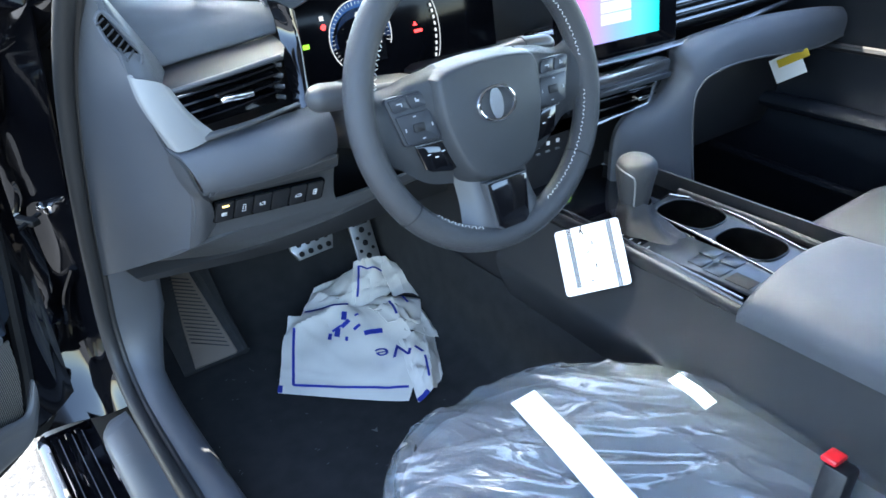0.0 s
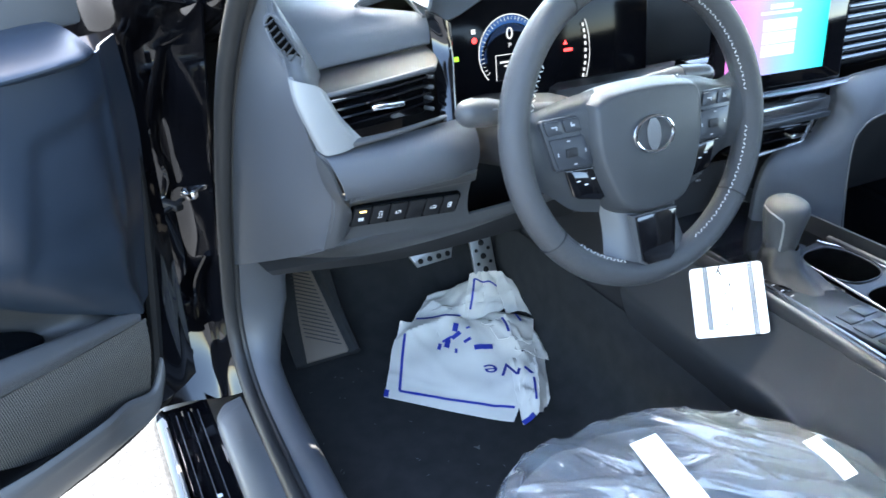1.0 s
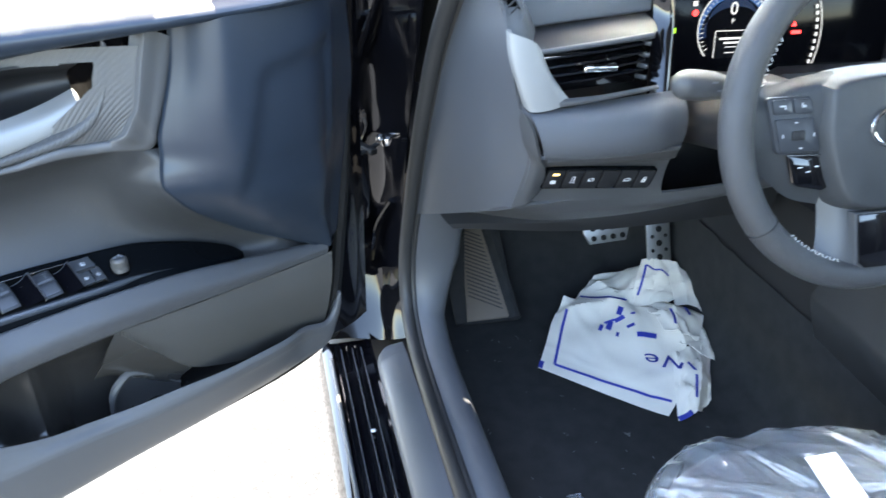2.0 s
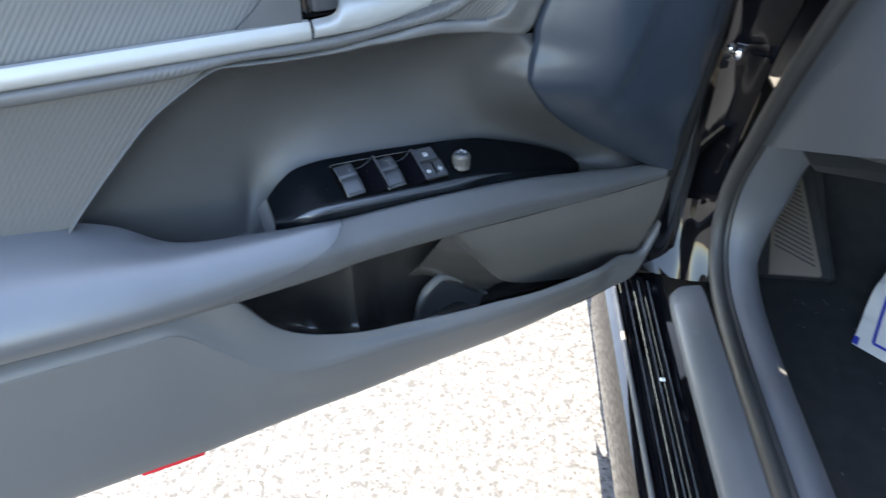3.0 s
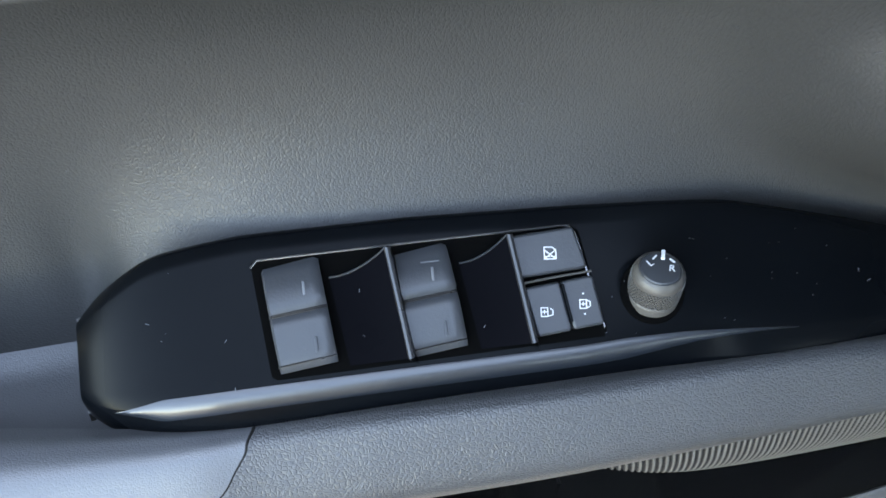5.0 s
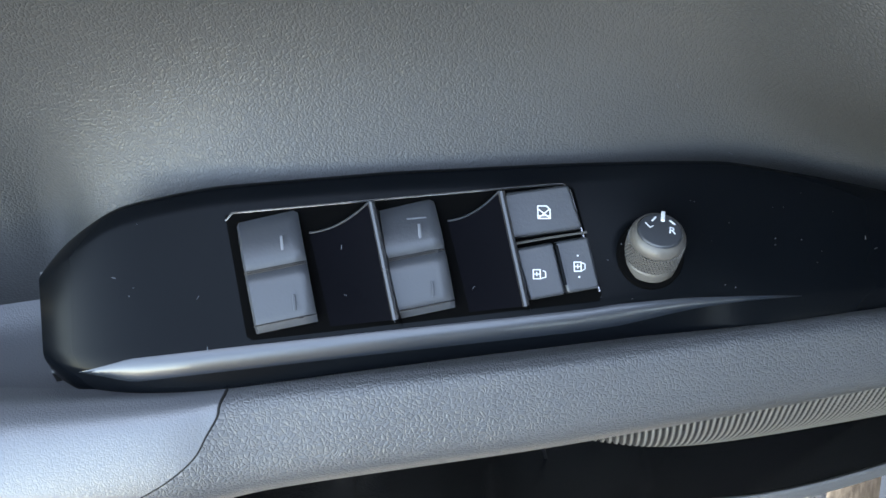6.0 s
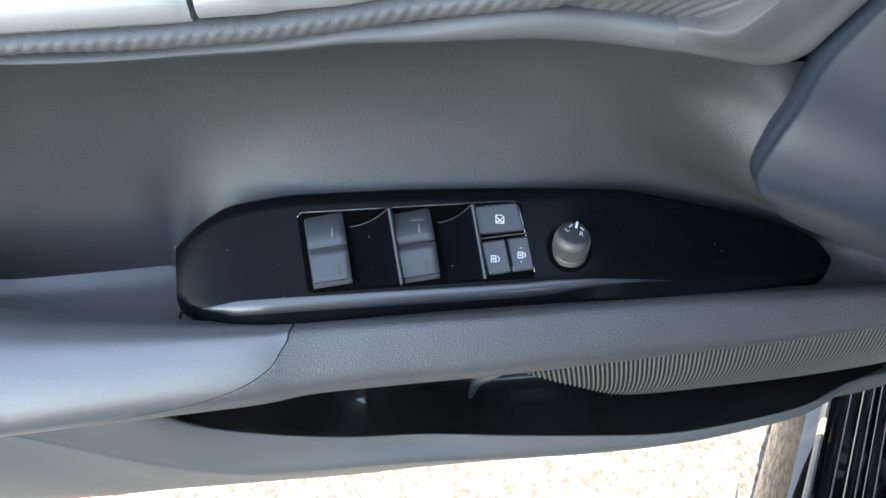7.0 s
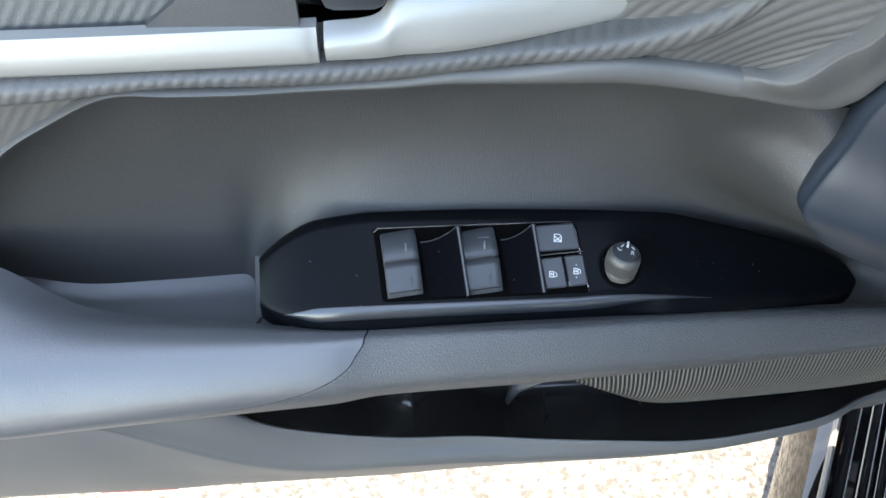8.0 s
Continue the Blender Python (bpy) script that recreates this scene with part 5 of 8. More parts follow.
    # door check strap, hinges and stickers
    chk = part("door_check", block((0.016, 0.05, 0.012), (0.222, 1.358, 0.729), 0.003, Matrix.Rotation(radians(30), 3, "Z")), M_RUBBER, body, "door check arm with bright bolt")
    part("strap", tube([(0.245, 1.37, 0.731), (0.20, 1.33, 0.727), (0.12, 1.24, 0.72)], 0.006, 8, 0.5), M_RUBBER, chk)
    for dx, dz, r in ((0.0, 0.0, 0.010), (0.014, 0.008, 0.008), (0.012, -0.009, 0.007), (-0.012, 0.007, 0.006)):
        part("bolt", rod(r, 0.012, 12, r * 0.8, Matrix.Translation((0.262 + dx, 1.378 - dx * 0.3, 0.731 + dz)) @ pose(0, 0, 0, 90, 0, -20), 0.002), M_CHROME, chk, "bright zinc bolt")
    for z in (0.47, 0.92):
        hg = part("hinge", block((0.05, 0.04, 0.07), (0.205, 1.415, z), 0.010, Matrix.Rotation(radians(20), 3, "Z")), M_PAINT, body, "black painted door hinge")
        part("hinge_pin", rod(0.010, 0.09, 14, None, Matrix.Translation((0.175, 1.395, z)), 0.003), M_PAINT, hg)
        part("hinge_leaf", block((0.09, 0.012, 0.06), (0.13, 1.365, z), 0.005, Matrix.Rotation(radians(35), 3, "Z")), M_PAINT, hg)
    part("sticker", block((0.012, 0.002, 0.016), (0.236, 1.394, 0.935), 0, Matrix.Rotation(radians(20), 3, "Z")), M_YELLOW, body, "small yellow sticker")
    part("splash_guard", block((0.10, 0.02, 0.10), (0.16, 1.395, 0.345), 0.012, Matrix.Rotation(radians(25), 3, "Z")), M_RUBBER, body, "crumpled black rubber guard")
    # seal round the opening
    p = catmull(SEAL, 160)
    part("door_seal", tube(p, 0.0125, 12, 1.0, (1, 0, 0)), M_SEAL, body, "grey-black rubber door seal")
    part("seal_lip", tube(p + np.array((0.016, 0, 0)), 0.006, 8, 1.0, (1, 0, 0)), M_SEAL, body)
    # kick and sill trim inside the seal
    low = catmull(SEAL, 160)[61:]
    g = along(low, 99, [(0.298, -0.002), (0.310, 0.010), (0.330, 0.012), (0.347, 0.006), (0.356, -0.010), (0.360, -0.05), (0.361, -0.11)])
    wide = np.interp(np.arange(99), [0, 14, 30, 98], [1.72, 1.72, 1.05, 1.0])[:, None]
    g[..., 0] = 0.298 + (g[..., 0] - 0.298) * wide
    part("kick_trim", sheet(g, 0.003), M_TRIMK, body, "scuffed grey plastic kick and sill trim", angle=60)
    # roof, windscreen edge, pillars and the far side: plain and dark
    g = net([[(0.52, -0.6, 1.42), (0.75, -0.6, 1.45), (1.09, -0.6, 1.46), (1.45, -0.6, 1.45), (1.68, -0.6, 1.42)], [(0.50, 0.3, 1.42), (0.75, 0.3, 1.46), (1.09, 0.3, 1.47), (1.45, 0.3, 1.46), (1.70, 0.3, 1.42)], [(0.48, 0.85, 1.35), (0.75, 0.88, 1.40), (1.09, 0.9, 1.41), (1.45, 0.88, 1.40), (1.72, 0.85, 1.35)]], 16, 16)
    part("roof", sheet(g, 0.03), M_PAINT, body, "black car roof")
    # out of view; added and kept pale to bounce light into the footwell
    part("headliner", sheet(g * np.array((0.97, 0.97, 1)) + np.array((0.03, 0.0, -0.05)), 0.008), M_LINER, body, "unseen pale cloth headlining, added to bounce light")
    for x in (0.0, 1.0):
        q = [(0.36 + 1.46 * x, 1.5, 1.0), (0.41 + 1.36 * x, 1.15, 1.2), (0.48 + 1.22 * x, 0.84, 1.36), (0.51 + 1.16 * x, 0.3, 1.42), (0.53 + 1.12 * x, -0.6, 1.42)]
        part("roof_rail", tube(catmull(q, 30), 0.035, 10), M_PAINT, body)
    part("windscreen_pillar", tube(catmull([(0.33, 0.66, 1.42), (0.335, 0.84, 1.345), (0.33, 1.0, 1.235), (0.325, 1.14, 1.13), (0.30, 1.30, 1.06), (0.27, 1.5, 0.99)], 30), 0.05, 12), M_PAINT, body, "black painted windscreen pillar")
    # lining, header, cowl and its corner: mostly unseen, added to stop sun leaks
    part("pillar_lining", tube(catmull([(0.378, 0.80, 1.355), (0.380, 0.92, 1.285), (0.380, 1.03, 1.21), (0.375, 1.13, 1.14)], 20), 0.026, 10), M_LINER, body, "unseen cloth pillar lining, added to block stray sun")
    part("roof_header", tube(catmull([(0.46, 0.85, 1.36), (0.75, 0.89, 1.395), (1.09, 0.905, 1.408), (1.45, 0.89, 1.395), (1.72, 0.85, 1.36)], 24), 0.035, 10), M_PAINT, body, "unseen black front edge of the roof, added to block stray sun")
    part("cowl", block((1.66, 0.30, 0.04), (1.08, 1.80, 0.985), 0.01), M_DARK, body)
    part("cowl_corner", tube(catmull([(0.27, 1.16, 1.17), (0.24, 1.34, 1.12), (0.20, 1.52, 1.02), (0.22, 1.8, 0.96)], 20), 0.075, 12), M_PAINT, body, "black painted corner at the pillar's foot, added to block stray sun")
    part("far_side", block((0.05, 3.2, 1.0), (1.97, 0.7, 0.55), 0.02), M_PAINT, body)
    part("rear_wall", block((1.5, 0.08, 1.0), (1.10, -0.75, 0.75), 0.03), M_DARK, body)
    part("underbody", block((1.84, 3.2, 0.05), (1.05, 0.7, 0.185), 0.02), M_DARK, body)
    part("bonnet", sheet(net([[(0.25, 1.75, 0.98), (1.09, 1.75, 1.02), (1.93, 1.75, 0.98)], [(0.28, 2.6, 0.85), (1.09, 2.6, 0.88), (1.9, 2.6, 0.85)]], 8, 10), 0.01), M_PAINT, body, "black bonnet")
    part("firewall", block((1.8, 0.05, 0.86), (1.06, 1.88, 0.60), 0.01), M_DARK, body)
    return body


build_body()


def build_windscreen():
    g = net([[(0.38, 1.62, 1.02), (1.09, 1.72, 1.04), (1.80, 1.62, 1.02)], [(0.43, 1.2, 1.22), (1.09, 1.28, 1.25), (1.75, 1.2, 1.22)], [(0.49, 0.86, 1.37), (1.09, 0.91, 1.41), (1.69, 0.86, 1.37)]], 10, 14)
    solid("windscreen", sheet(g, 0.005), M_GLASS, "clear raked windscreen above the dashboard", "windscreen")


build_windscreen()

# ---- floor ----
def build_carpet():
    rows = []
    for y, zz in ((-0.4, 0.24), (0.3, 0.24), (0.8, 0.235), (1.15, 0.232), (1.42, 0.245), (1.58, 0.30), (1.72, 0.42), (1.80, 0.60)):
        rows.append([(0.362, y, zz + 0.02), (0.40, y, zz + 0.004), (0.6, y, zz), (0.80, y, zz + 0.002), (0.90, y, zz + 0.02), (0.958, y, zz + 0.08), (0.966, y, zz + 0.25)])
    g = net(rows, 70, 60)
    rnd = np.random.default_rng(3)
    g[..., 2] += 0.0016 * rnd.standard_normal(g.shape[:2])
    solid("carpet", sheet(g, 0.0), M_CARPET, "black fibrous footwell carpet with lint", "carpet", kind="structure", angle=80)
    rows = [[(1.22, y, 0.35), (1.5, y, 0.24), (1.85, y, 0.24)] for y in (-0.4, 0.6, 1.8)]
    solid("far_carpet", sheet(net(rows, 10, 10), 0.0), M_CARPET, "black carpet on the passenger side", "carpet", kind="structure")
    # lint on the carpet
    rnd = random.Random(5)
    bits = []
    for k in range(70):
        x, y = rnd.uniform(0.40, 0.92), rnd.uniform(0.75, 1.40)
        a = rnd.uniform(0, 3.14)
        bits.append(block((rnd.uniform(0.002, 0.007), 0.0007, 0.0005), (x, y, 0.2385 if y < 1.2 else 0.246), 0, Matrix.Rotation(a, 3, "Z")))
    solid("lint", merged(*bits), M_WHITE_DIM, "scattered pale lint on the carpet", "lint", kind="stuff")
    part_leaf = prism([(0, 0), (0.006, 0.012), (0.0, 0.009), (-0.007, 0.013), (-0.002, 0.003)], 0.001, Matrix.Translation((0.665, 1.03, 0.238)))
    solid("leaf_scrap", part_leaf, M_LOWER, "tiny grey scrap lying on the carpet", "scrap")
    solid("clear_blob", block((0.03, 0.02, 0.012), (0.502, 0.905, 0.243), 0.005), M_FILM, "small clear plastic clip on the carpet", "clip")


build_carpet()


def build_footrest():
    o, r = Vector((0.443, 1.418, 0.262)), Vector((0.536, 1.398, 0.276))
    up = (Vector((0.548, 1.61, 0.395)) - r)
    x = (r - o).normalized()
    n = x.cross(up).normalized()
    if n.z < 0:
        n = -n
    y = n.cross(x)
    m = axes(o - x * 0.05, x, y, n)
    rest = thing("footrest", "brown-grey ribbed rubber footrest at the carpet's edge", "footrest", m=m)
    L = up.length
    part("base", prism([(0.03, -0.002), (0.160, -0.002), (0.165, 0.004), (0.158, L - 0.01), (0.15, L), (0.0, L), (0.02, 0.1)], 0.014, None, 0.003), M_CARPET, rest, "dark surround", own=True)
    part("plate", prism([(0.056, 0.0), (0.147, 0.0), (0.151, 0.005), (0.113, L), (0.074, L), (0.060, 0.1)], 0.018, None, 0.003), M_REST, rest, own=True)
    for k in range(18):
        y0 = 0.020 + k * 0.0115
        x1 = 0.140 - 0.037 * (y0 - 0.015) / L
        wide = min(0.078, x1 - 0.066)
        # dark strip draws the shading line of each moulded rib
        part("rib_shade", block((wide / math.cos(radians(30)), 0.0022, 0.003), (x1 - wide / 2, y0 + 0.3 * wide, 0.0182), 0.0008, Matrix.Rotation(radians(-30), 3, "Z")), M_DARK, rest, own=True)
    part("edge", tube([(0.166, 0.0, 0.004), (0.150, L * 0.5, 0.006), (0.132, L, 0.006)], 0.012, 8), M_CARPET, rest, "dark carpet edge", own=True)


build_footrest()


def build_pedals():
    gas = thing("accelerator_pedal", "drilled aluminium accelerator pedal in the footwell", "pedal", at=(0.912, 1.45, 0.40))
    m = Matrix.Translation((0.912, 1.45, 0.405)) @ pose(0, 0, 0, 68, 0, 2)
    part("plate", prism(rounded(0.060, 0.17, 0.008), 0.006, m, 0.002), M_STEEL, gas, own=False)
    for k in range(5):
        for dx, r in ((0.0, 0.0075), (0.017, 0.0045), (-0.017, 0.0045)):
            part("rubber_stud", rod(r, 0.004, 14, r * 0.9, m @ Matrix.Translation((dx, -0.066 + 0.033 * k + (0.0165 if dx else 0), 0.0075)), 0.001), M_RUBBER, gas)
    part("arm", tube([(0.912, 1.46, 0.45), (0.905, 1.56, 0.60), (0.9, 1.65, 0.75)], 0.012, 8), M_DARK, gas)
    br = thing("brake_pedal", "drilled aluminium brake pedal half hidden below the dashboard", "pedal", at=(0.772, 1.45, 0.43))
    m = Matrix.Translation((0.772, 1.45, 0.463)) @ pose(0, 0, 0, 62, 0, 4)
    part("plate", prism([(-0.055, 0.03), (-0.058, -0.01), (-0.045, -0.036), (0.045, -0.036), (0.055, -0.01), (0.058, 0.03)], 0.008, m, 0.003), M_STEEL, br)
    for k in range(4):
        for row in range(2):
            part("rubber_stud", rod(0.0065, 0.005, 14, 0.006, m @ Matrix.Translation((-0.036 + 0.024 * k, -0.024 + 0.022 * row, 0.0095)), 0.001), M_RUBBER, br)
    part("arm", tube([(0.775, 1.46, 0.47), (0.775, 1.55, 0.62), (0.775, 1.62, 0.8)], 0.011, 8), M_DARK, br)


build_pedals()

# ---- dashboard ----
def up_sheet(rows, nu, nv, thick=0.004):
    g = net(rows, nu, nv)
    n = net_normals(g)
    if (-n[..., 1] + 0.5 * n[..., 2]).mean() < 0:
        g = g[:, ::-1]
    return sheet(g, thick)


def build_dash():
    dash = thing("dashboard", "dark grey soft-skinned car dashboard with silver trim", "dashboard", at=(1.09, 1.1, 0.6))
    rows = [[(0.302, 0.99, 1.15), (0.308, 0.985, 1.145), (0.318, 0.98, 1.14), (0.335, 0.98, 1.135)],
            [(0.298, 1.09, 1.02), (0.304, 1.05, 1.025), (0.314, 0.985, 1.03), (0.331, 0.917, 1.04)],
            [(0.297, 1.17, 0.88), (0.305, 1.09, 0.90), (0.325, 0.99, 0.92), (0.350, 0.912, 0.95)],
            [(0.297, 1.23, 0.75), (0.308, 1.12, 0.79), (0.335, 1.0, 0.83), (0.374, 0.92, 0.87)],
            [(0.297, 1.283, 0.625), (0.312, 1.18, 0.675), (0.338, 1.06, 0.735), (0.366, 0.955, 0.79)]]
    part("end_panel", sheet(net(rows, 40, 30), 0.004), M_DASH, dash, "smooth grey end panel of the dashboard")
    # demister outlet in the end panel
    slot = [np.array(p) for p in ((0.3150, 0.945, 1.1040), (0.3230, 0.941, 1.1110), (0.3510, 0.934, 1.064), (0.3440, 0.934, 1.055))]
    # black plate on the panel stands for the slot's shaded inside
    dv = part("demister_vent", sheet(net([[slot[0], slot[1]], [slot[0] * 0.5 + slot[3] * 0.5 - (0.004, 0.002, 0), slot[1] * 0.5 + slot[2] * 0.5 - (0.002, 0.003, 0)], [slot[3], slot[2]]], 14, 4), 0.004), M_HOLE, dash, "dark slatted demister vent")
    for k in range(7):
        t = (k + 0.6) / 7.4
        a, b = slot[0] * (1 - t) + slot[3] * t - (0.003, 0.005, 0), slot[1] * (1 - t) + slot[2] * t - (0.002, 0.005, 0)
        part("slat", tube([a, (a + b) / 2 - (0, 0.001, 0), b], 0.0013, 6), M_DARK, dv)
    ring = [slot[0], (slot[0] + slot[1]) / 2 + (0, 0, 0.004), slot[1] + (0.003, 0, 0.001), (slot[1] + slot[2]) / 2 + (0.003, -0.002, 0.002), slot[2] + (0.003, 0, -0.001), slot[3] + (0.001, 0, -0.004), (slot[0] + slot[3]) / 2 - (0.007, 0.002, 0.002), slot[0]]
    part("vent_rim", tube(catmull([p - np.array((0, 0.003, 0)) for p in ring], 40), 0.0024, 8), M_DASH, dv)
    # raised surround that carries the outlet over to the pad
    rows = [[(0.331, 0.982, 1.137), (0.340, 0.985, 1.122), (0.362, 1.052, 1.104)],
            [(0.326, 0.958, 1.098), (0.350, 0.950, 1.086), (0.376, 1.008, 1.066)],
            [(0.330, 0.922, 1.046), (0.360, 0.932, 1.042), (0.392, 0.992, 1.028)],
            [(0.340, 0.918, 1.022), (0.366, 0.930, 1.016), (0.394, 0.992, 1.012)]]
    part("outlet_surround", up_sheet(rows, 24, 20, 0.003), M_DASH, dash, "raised grey surround of the outlet")
    # upper pad with the shelf below
    rows = [[(0.335, 1.6, 1.06), (0.6, 1.65, 1.07), (1.2, 1.66, 1.08), (1.85, 1.55, 1.05)],
            [(0.345, 1.25, 1.105), (0.6, 1.25, 1.115), (1.2, 1.3, 1.11), (1.85, 1.25, 1.08)],
            [(0.352, 1.06, 1.10), (0.46, 1.06, 1.10), (0.52, 1.06, 1.10), (0.565, 1.07, 1.10)],
            [(0.372, 1.01, 1.06), (0.44, 1.01, 1.068), (0.50, 1.012, 1.072), (0.560, 1.02, 1.076)],
            [(0.385, 0.995, 1.030), (0.44, 0.995, 1.036), (0.50, 0.997, 1.041), (0.556, 1.0, 1.046)],
            [(0.388, 1.005, 1.024), (0.44, 1.005, 1.030), (0.50, 1.007, 1.034), (0.556, 1.01, 1.038)]]
    part("upper_pad", up_sheet(rows, 40, 30, 0.006), M_DASH, dash, "padded grey dash top")
    rows = [[(0.375, 1.03, 1.020), (0.47, 1.03, 1.030), (0.56, 1.03, 1.036)], [(0.362, 0.955, 1.018), (0.46, 0.955, 1.028), (0.545, 0.96, 1.034)], [(0.366, 0.925, 1.012), (0.46, 0.925, 1.022), (0.528, 0.928, 1.028)]]
    part("shelf", up_sheet(rows, 14, 14, 0.004), M_LEDGE, dash, "grey ledge above the air vent")
    # air vent at the end of the dash
    vent = part("air_vent", block((0.165, 0.02, 0.056), (0.452, 0.967, 0.982), 0.004, Matrix.Rotation(radians(12), 3, "Z")), M_GLOSS, dash, "gloss black air vent with silver trim")
    part("vent_brow", tube([(0.372, 0.918, 1.016), (0.45, 0.918, 1.024), (0.523, 0.926, 1.030)], 0.0030, 8), M_TRIMK, vent, "satin upper edge")
    for k in range(4):
        z = 0.972 + 0.0112 * k
        part("slat", sheet(net([[(0.382 - 0.002 * k, 0.918, z), (0.45, 0.922, z + 0.005), (0.525, 0.938, z + 0.009)], [(0.382 - 0.002 * k, 0.945, z + 0.006), (0.45, 0.950, z + 0.010), (0.525, 0.962, z + 0.014)]], 4, 12), 0.0028), M_GLOSS, vent, "gloss black vent blade")
    part("vane_tab", block((0.045, 0.014, 0.008), (0.452, 0.916, 0.994), 0.003), M_CHROME, vent, "bright sliding tab")
    for k in range(4):
        part("vane_tip", block((0.004, 0.016, 0.006), (0.522, 0.938, 0.973 + 0.0145 * k), 0.002, Matrix.Rotation(radians(30), 3, "Z")), M_KEY, vent)
    # silver trim: a wedge at the outer end running on below the vent
    rows = [[(0.327, 0.912, 1.046), (0.333, 0.905, 1.043), (0.358, 0.903, 1.034), (0.372, 0.912, 1.022)],
            [(0.331, 0.909, 1.015), (0.338, 0.900, 1.012), (0.370, 0.899, 1.004), (0.384, 0.910, 0.996)],
            [(0.342, 0.905, 0.982), (0.350, 0.895, 0.976), (0.384, 0.896, 0.976), (0.398, 0.907, 0.976)],
            [(0.352, 0.903, 0.955), (0.362, 0.893, 0.950), (0.392, 0.894, 0.953), (0.412, 0.905, 0.960)]]
    part("vent_corner_trim", up_sheet(rows, 24, 16, 0.005), M_VENTTRIM, dash, "satin silver corner of the vent")
    rows = [[(0.372, 0.903, 0.961), (0.372, 0.896, 0.958), (0.372, 0.896, 0.951), (0.372, 0.905, 0.948)], [(0.45, 0.905, 0.963), (0.45, 0.899, 0.961), (0.45, 0.900, 0.957), (0.45, 0.908, 0.955)], [(0.537, 0.920, 0.967), (0.537, 0.915, 0.966), (0.537, 0.915, 0.963), (0.537, 0.922, 0.961)]]
    part("vent_lower_trim", up_sheet(rows, 20, 8, 0.003), M_BRUSHLINE, dash, "satin silver strip below the vent")
    # padded roll with its stitched hem
    rows = [[(0.352, 0.915, 0.953), (0.36, 0.890, 0.944), (0.370, 0.878, 0.918), (0.378, 0.884, 0.892), (0.38, 0.905, 0.884)],
            [(0.45, 0.915, 0.952), (0.45, 0.886, 0.944), (0.45, 0.872, 0.916), (0.45, 0.880, 0.889), (0.45, 0.905, 0.882)],
            [(0.52, 0.92, 0.955), (0.52, 0.890, 0.947), (0.52, 0.876, 0.918), (0.52, 0.884, 0.889), (0.52, 0.91, 0.882)],
            [(0.572, 0.93, 0.955), (0.575, 0.905, 0.945), (0.576, 0.895, 0.918), (0.574, 0.90, 0.890), (0.572, 0.92, 0.882)]]
    pad = part("knee_pad", up_sheet(rows, 34, 24, 0.005), M_DASH, dash, "padded roll with a stitched hem")
    hem = []
    for k in range(52):
        x = 0.384 + k * 0.0036
        y = 0.8825 + 0.00045 * max(0, k - 32)
        hem.append(block((0.0012, 0.0035, 0.007), (x, y, 0.8905), 0.0004, Matrix.Rotation(radians(25), 3, "Y")))
    part("stitching", merged(*hem), M_DASHLOW, pad, stuff=True)
    rows = [[(0.348, 0.916, 0.952), (0.356, 0.903, 0.942), (0.364, 0.894, 0.925)], [(0.360, 0.919, 0.905), (0.367, 0.907, 0.897), (0.377, 0.897, 0.886)], [(0.371, 0.923, 0.872), (0.382, 0.917, 0.862), (0.396, 0.920, 0.858)], [(0.364, 0.953, 0.792), (0.384, 0.946, 0.800), (0.406, 0.956, 0.812)]]
    part("pad_end", up_sheet(rows, 14, 12, 0.004), M_DASHLOW, dash, "smooth end of the roll")
    # switch row
    rows = [[(0.378, 0.918, 0.880), (0.48, 0.918, 0.879), (0.596, 0.935, 0.872)], [(0.392, 0.928, 0.862), (0.48, 0.930, 0.860), (0.598, 0.945, 0.852)], [(0.398, 0.944, 0.850), (0.48, 0.948, 0.847), (0.600, 0.962, 0.840)], [(0.402, 0.958, 0.812), (0.48, 0.962, 0.806), (0.602, 0.975, 0.798)], [(0.395, 0.962, 0.795), (0.48, 0.966, 0.786), (0.61, 0.98, 0.776)]]
    part("switch_surround", up_sheet(rows, 24, 24, 0.004), M_DASHLOW, dash, "hard grey plastic round the switch row")
    m = axes((0.489, 0.9515, 0.829), Vector((0.985, 0.11, -0.130)).normalized(), Vector((0.1, -0.28, 0.95)).normalized(), Vector((0.985, 0.11, -0.130)).normalized().cross(Vector((0.1, -0.28, 0.95)).normalized()).normalized())
    m = axes(m.translation, m.to_3x3().col[0], m.to_3x3().col[2].cross(m.to_3x3().col[0]), m.to_3x3().col[2])
    row = part("switch_panel", prism(rounded(0.178, 0.036, 0.005), 0.006, m @ Matrix.Translation((0, 0, -0.002)), 0.001), M_BEZEL, dash, "row of small black switches")
    for k in range(6):
        x = -0.074 + 0.0292 * k
        sw = part("dash_switch", prism(rounded(0.0265, 0.030, 0.002), 0.003, m @ Matrix.Translation((x, 0, 0.0035)), 0.0008), M_DARK, row, "small black switch")
    HOME[row.name] = HOME[dash.name]
    for k, items in ((0, ((0, -2, 7, 1.2), (0, -4, 7, 1.2), (0, -6, 7, 1.2), (-4, -4, 1.2, 5))), (1, ((-2, 0, 1.2, 6), (2, 0, 1.2, 6), (-2, -5, 3, 1.2), (2, -5, 3, 1.2), (0, 5, 5, 1.2))), (2, ((-2, -2, 5, 1.2), (1, 2, 5, 1.2), (3, 0, 1.2, 5), (-4, 0, 1.2, 4))), (4, ((0, -2, 10, 1.2), (1, 2, 6, 1.2), (-4, 0, 1.2, 3), (5, 0, 1.2, 3))), (5, ((-3, 0, 1.2, 8), (2, 0, 1.2, 8), (0, 4, 5, 1.2), (0, -4, 5, 1.2), (0, 0, 3, 3)))):
        x = -0.074 + 0.0292 * k
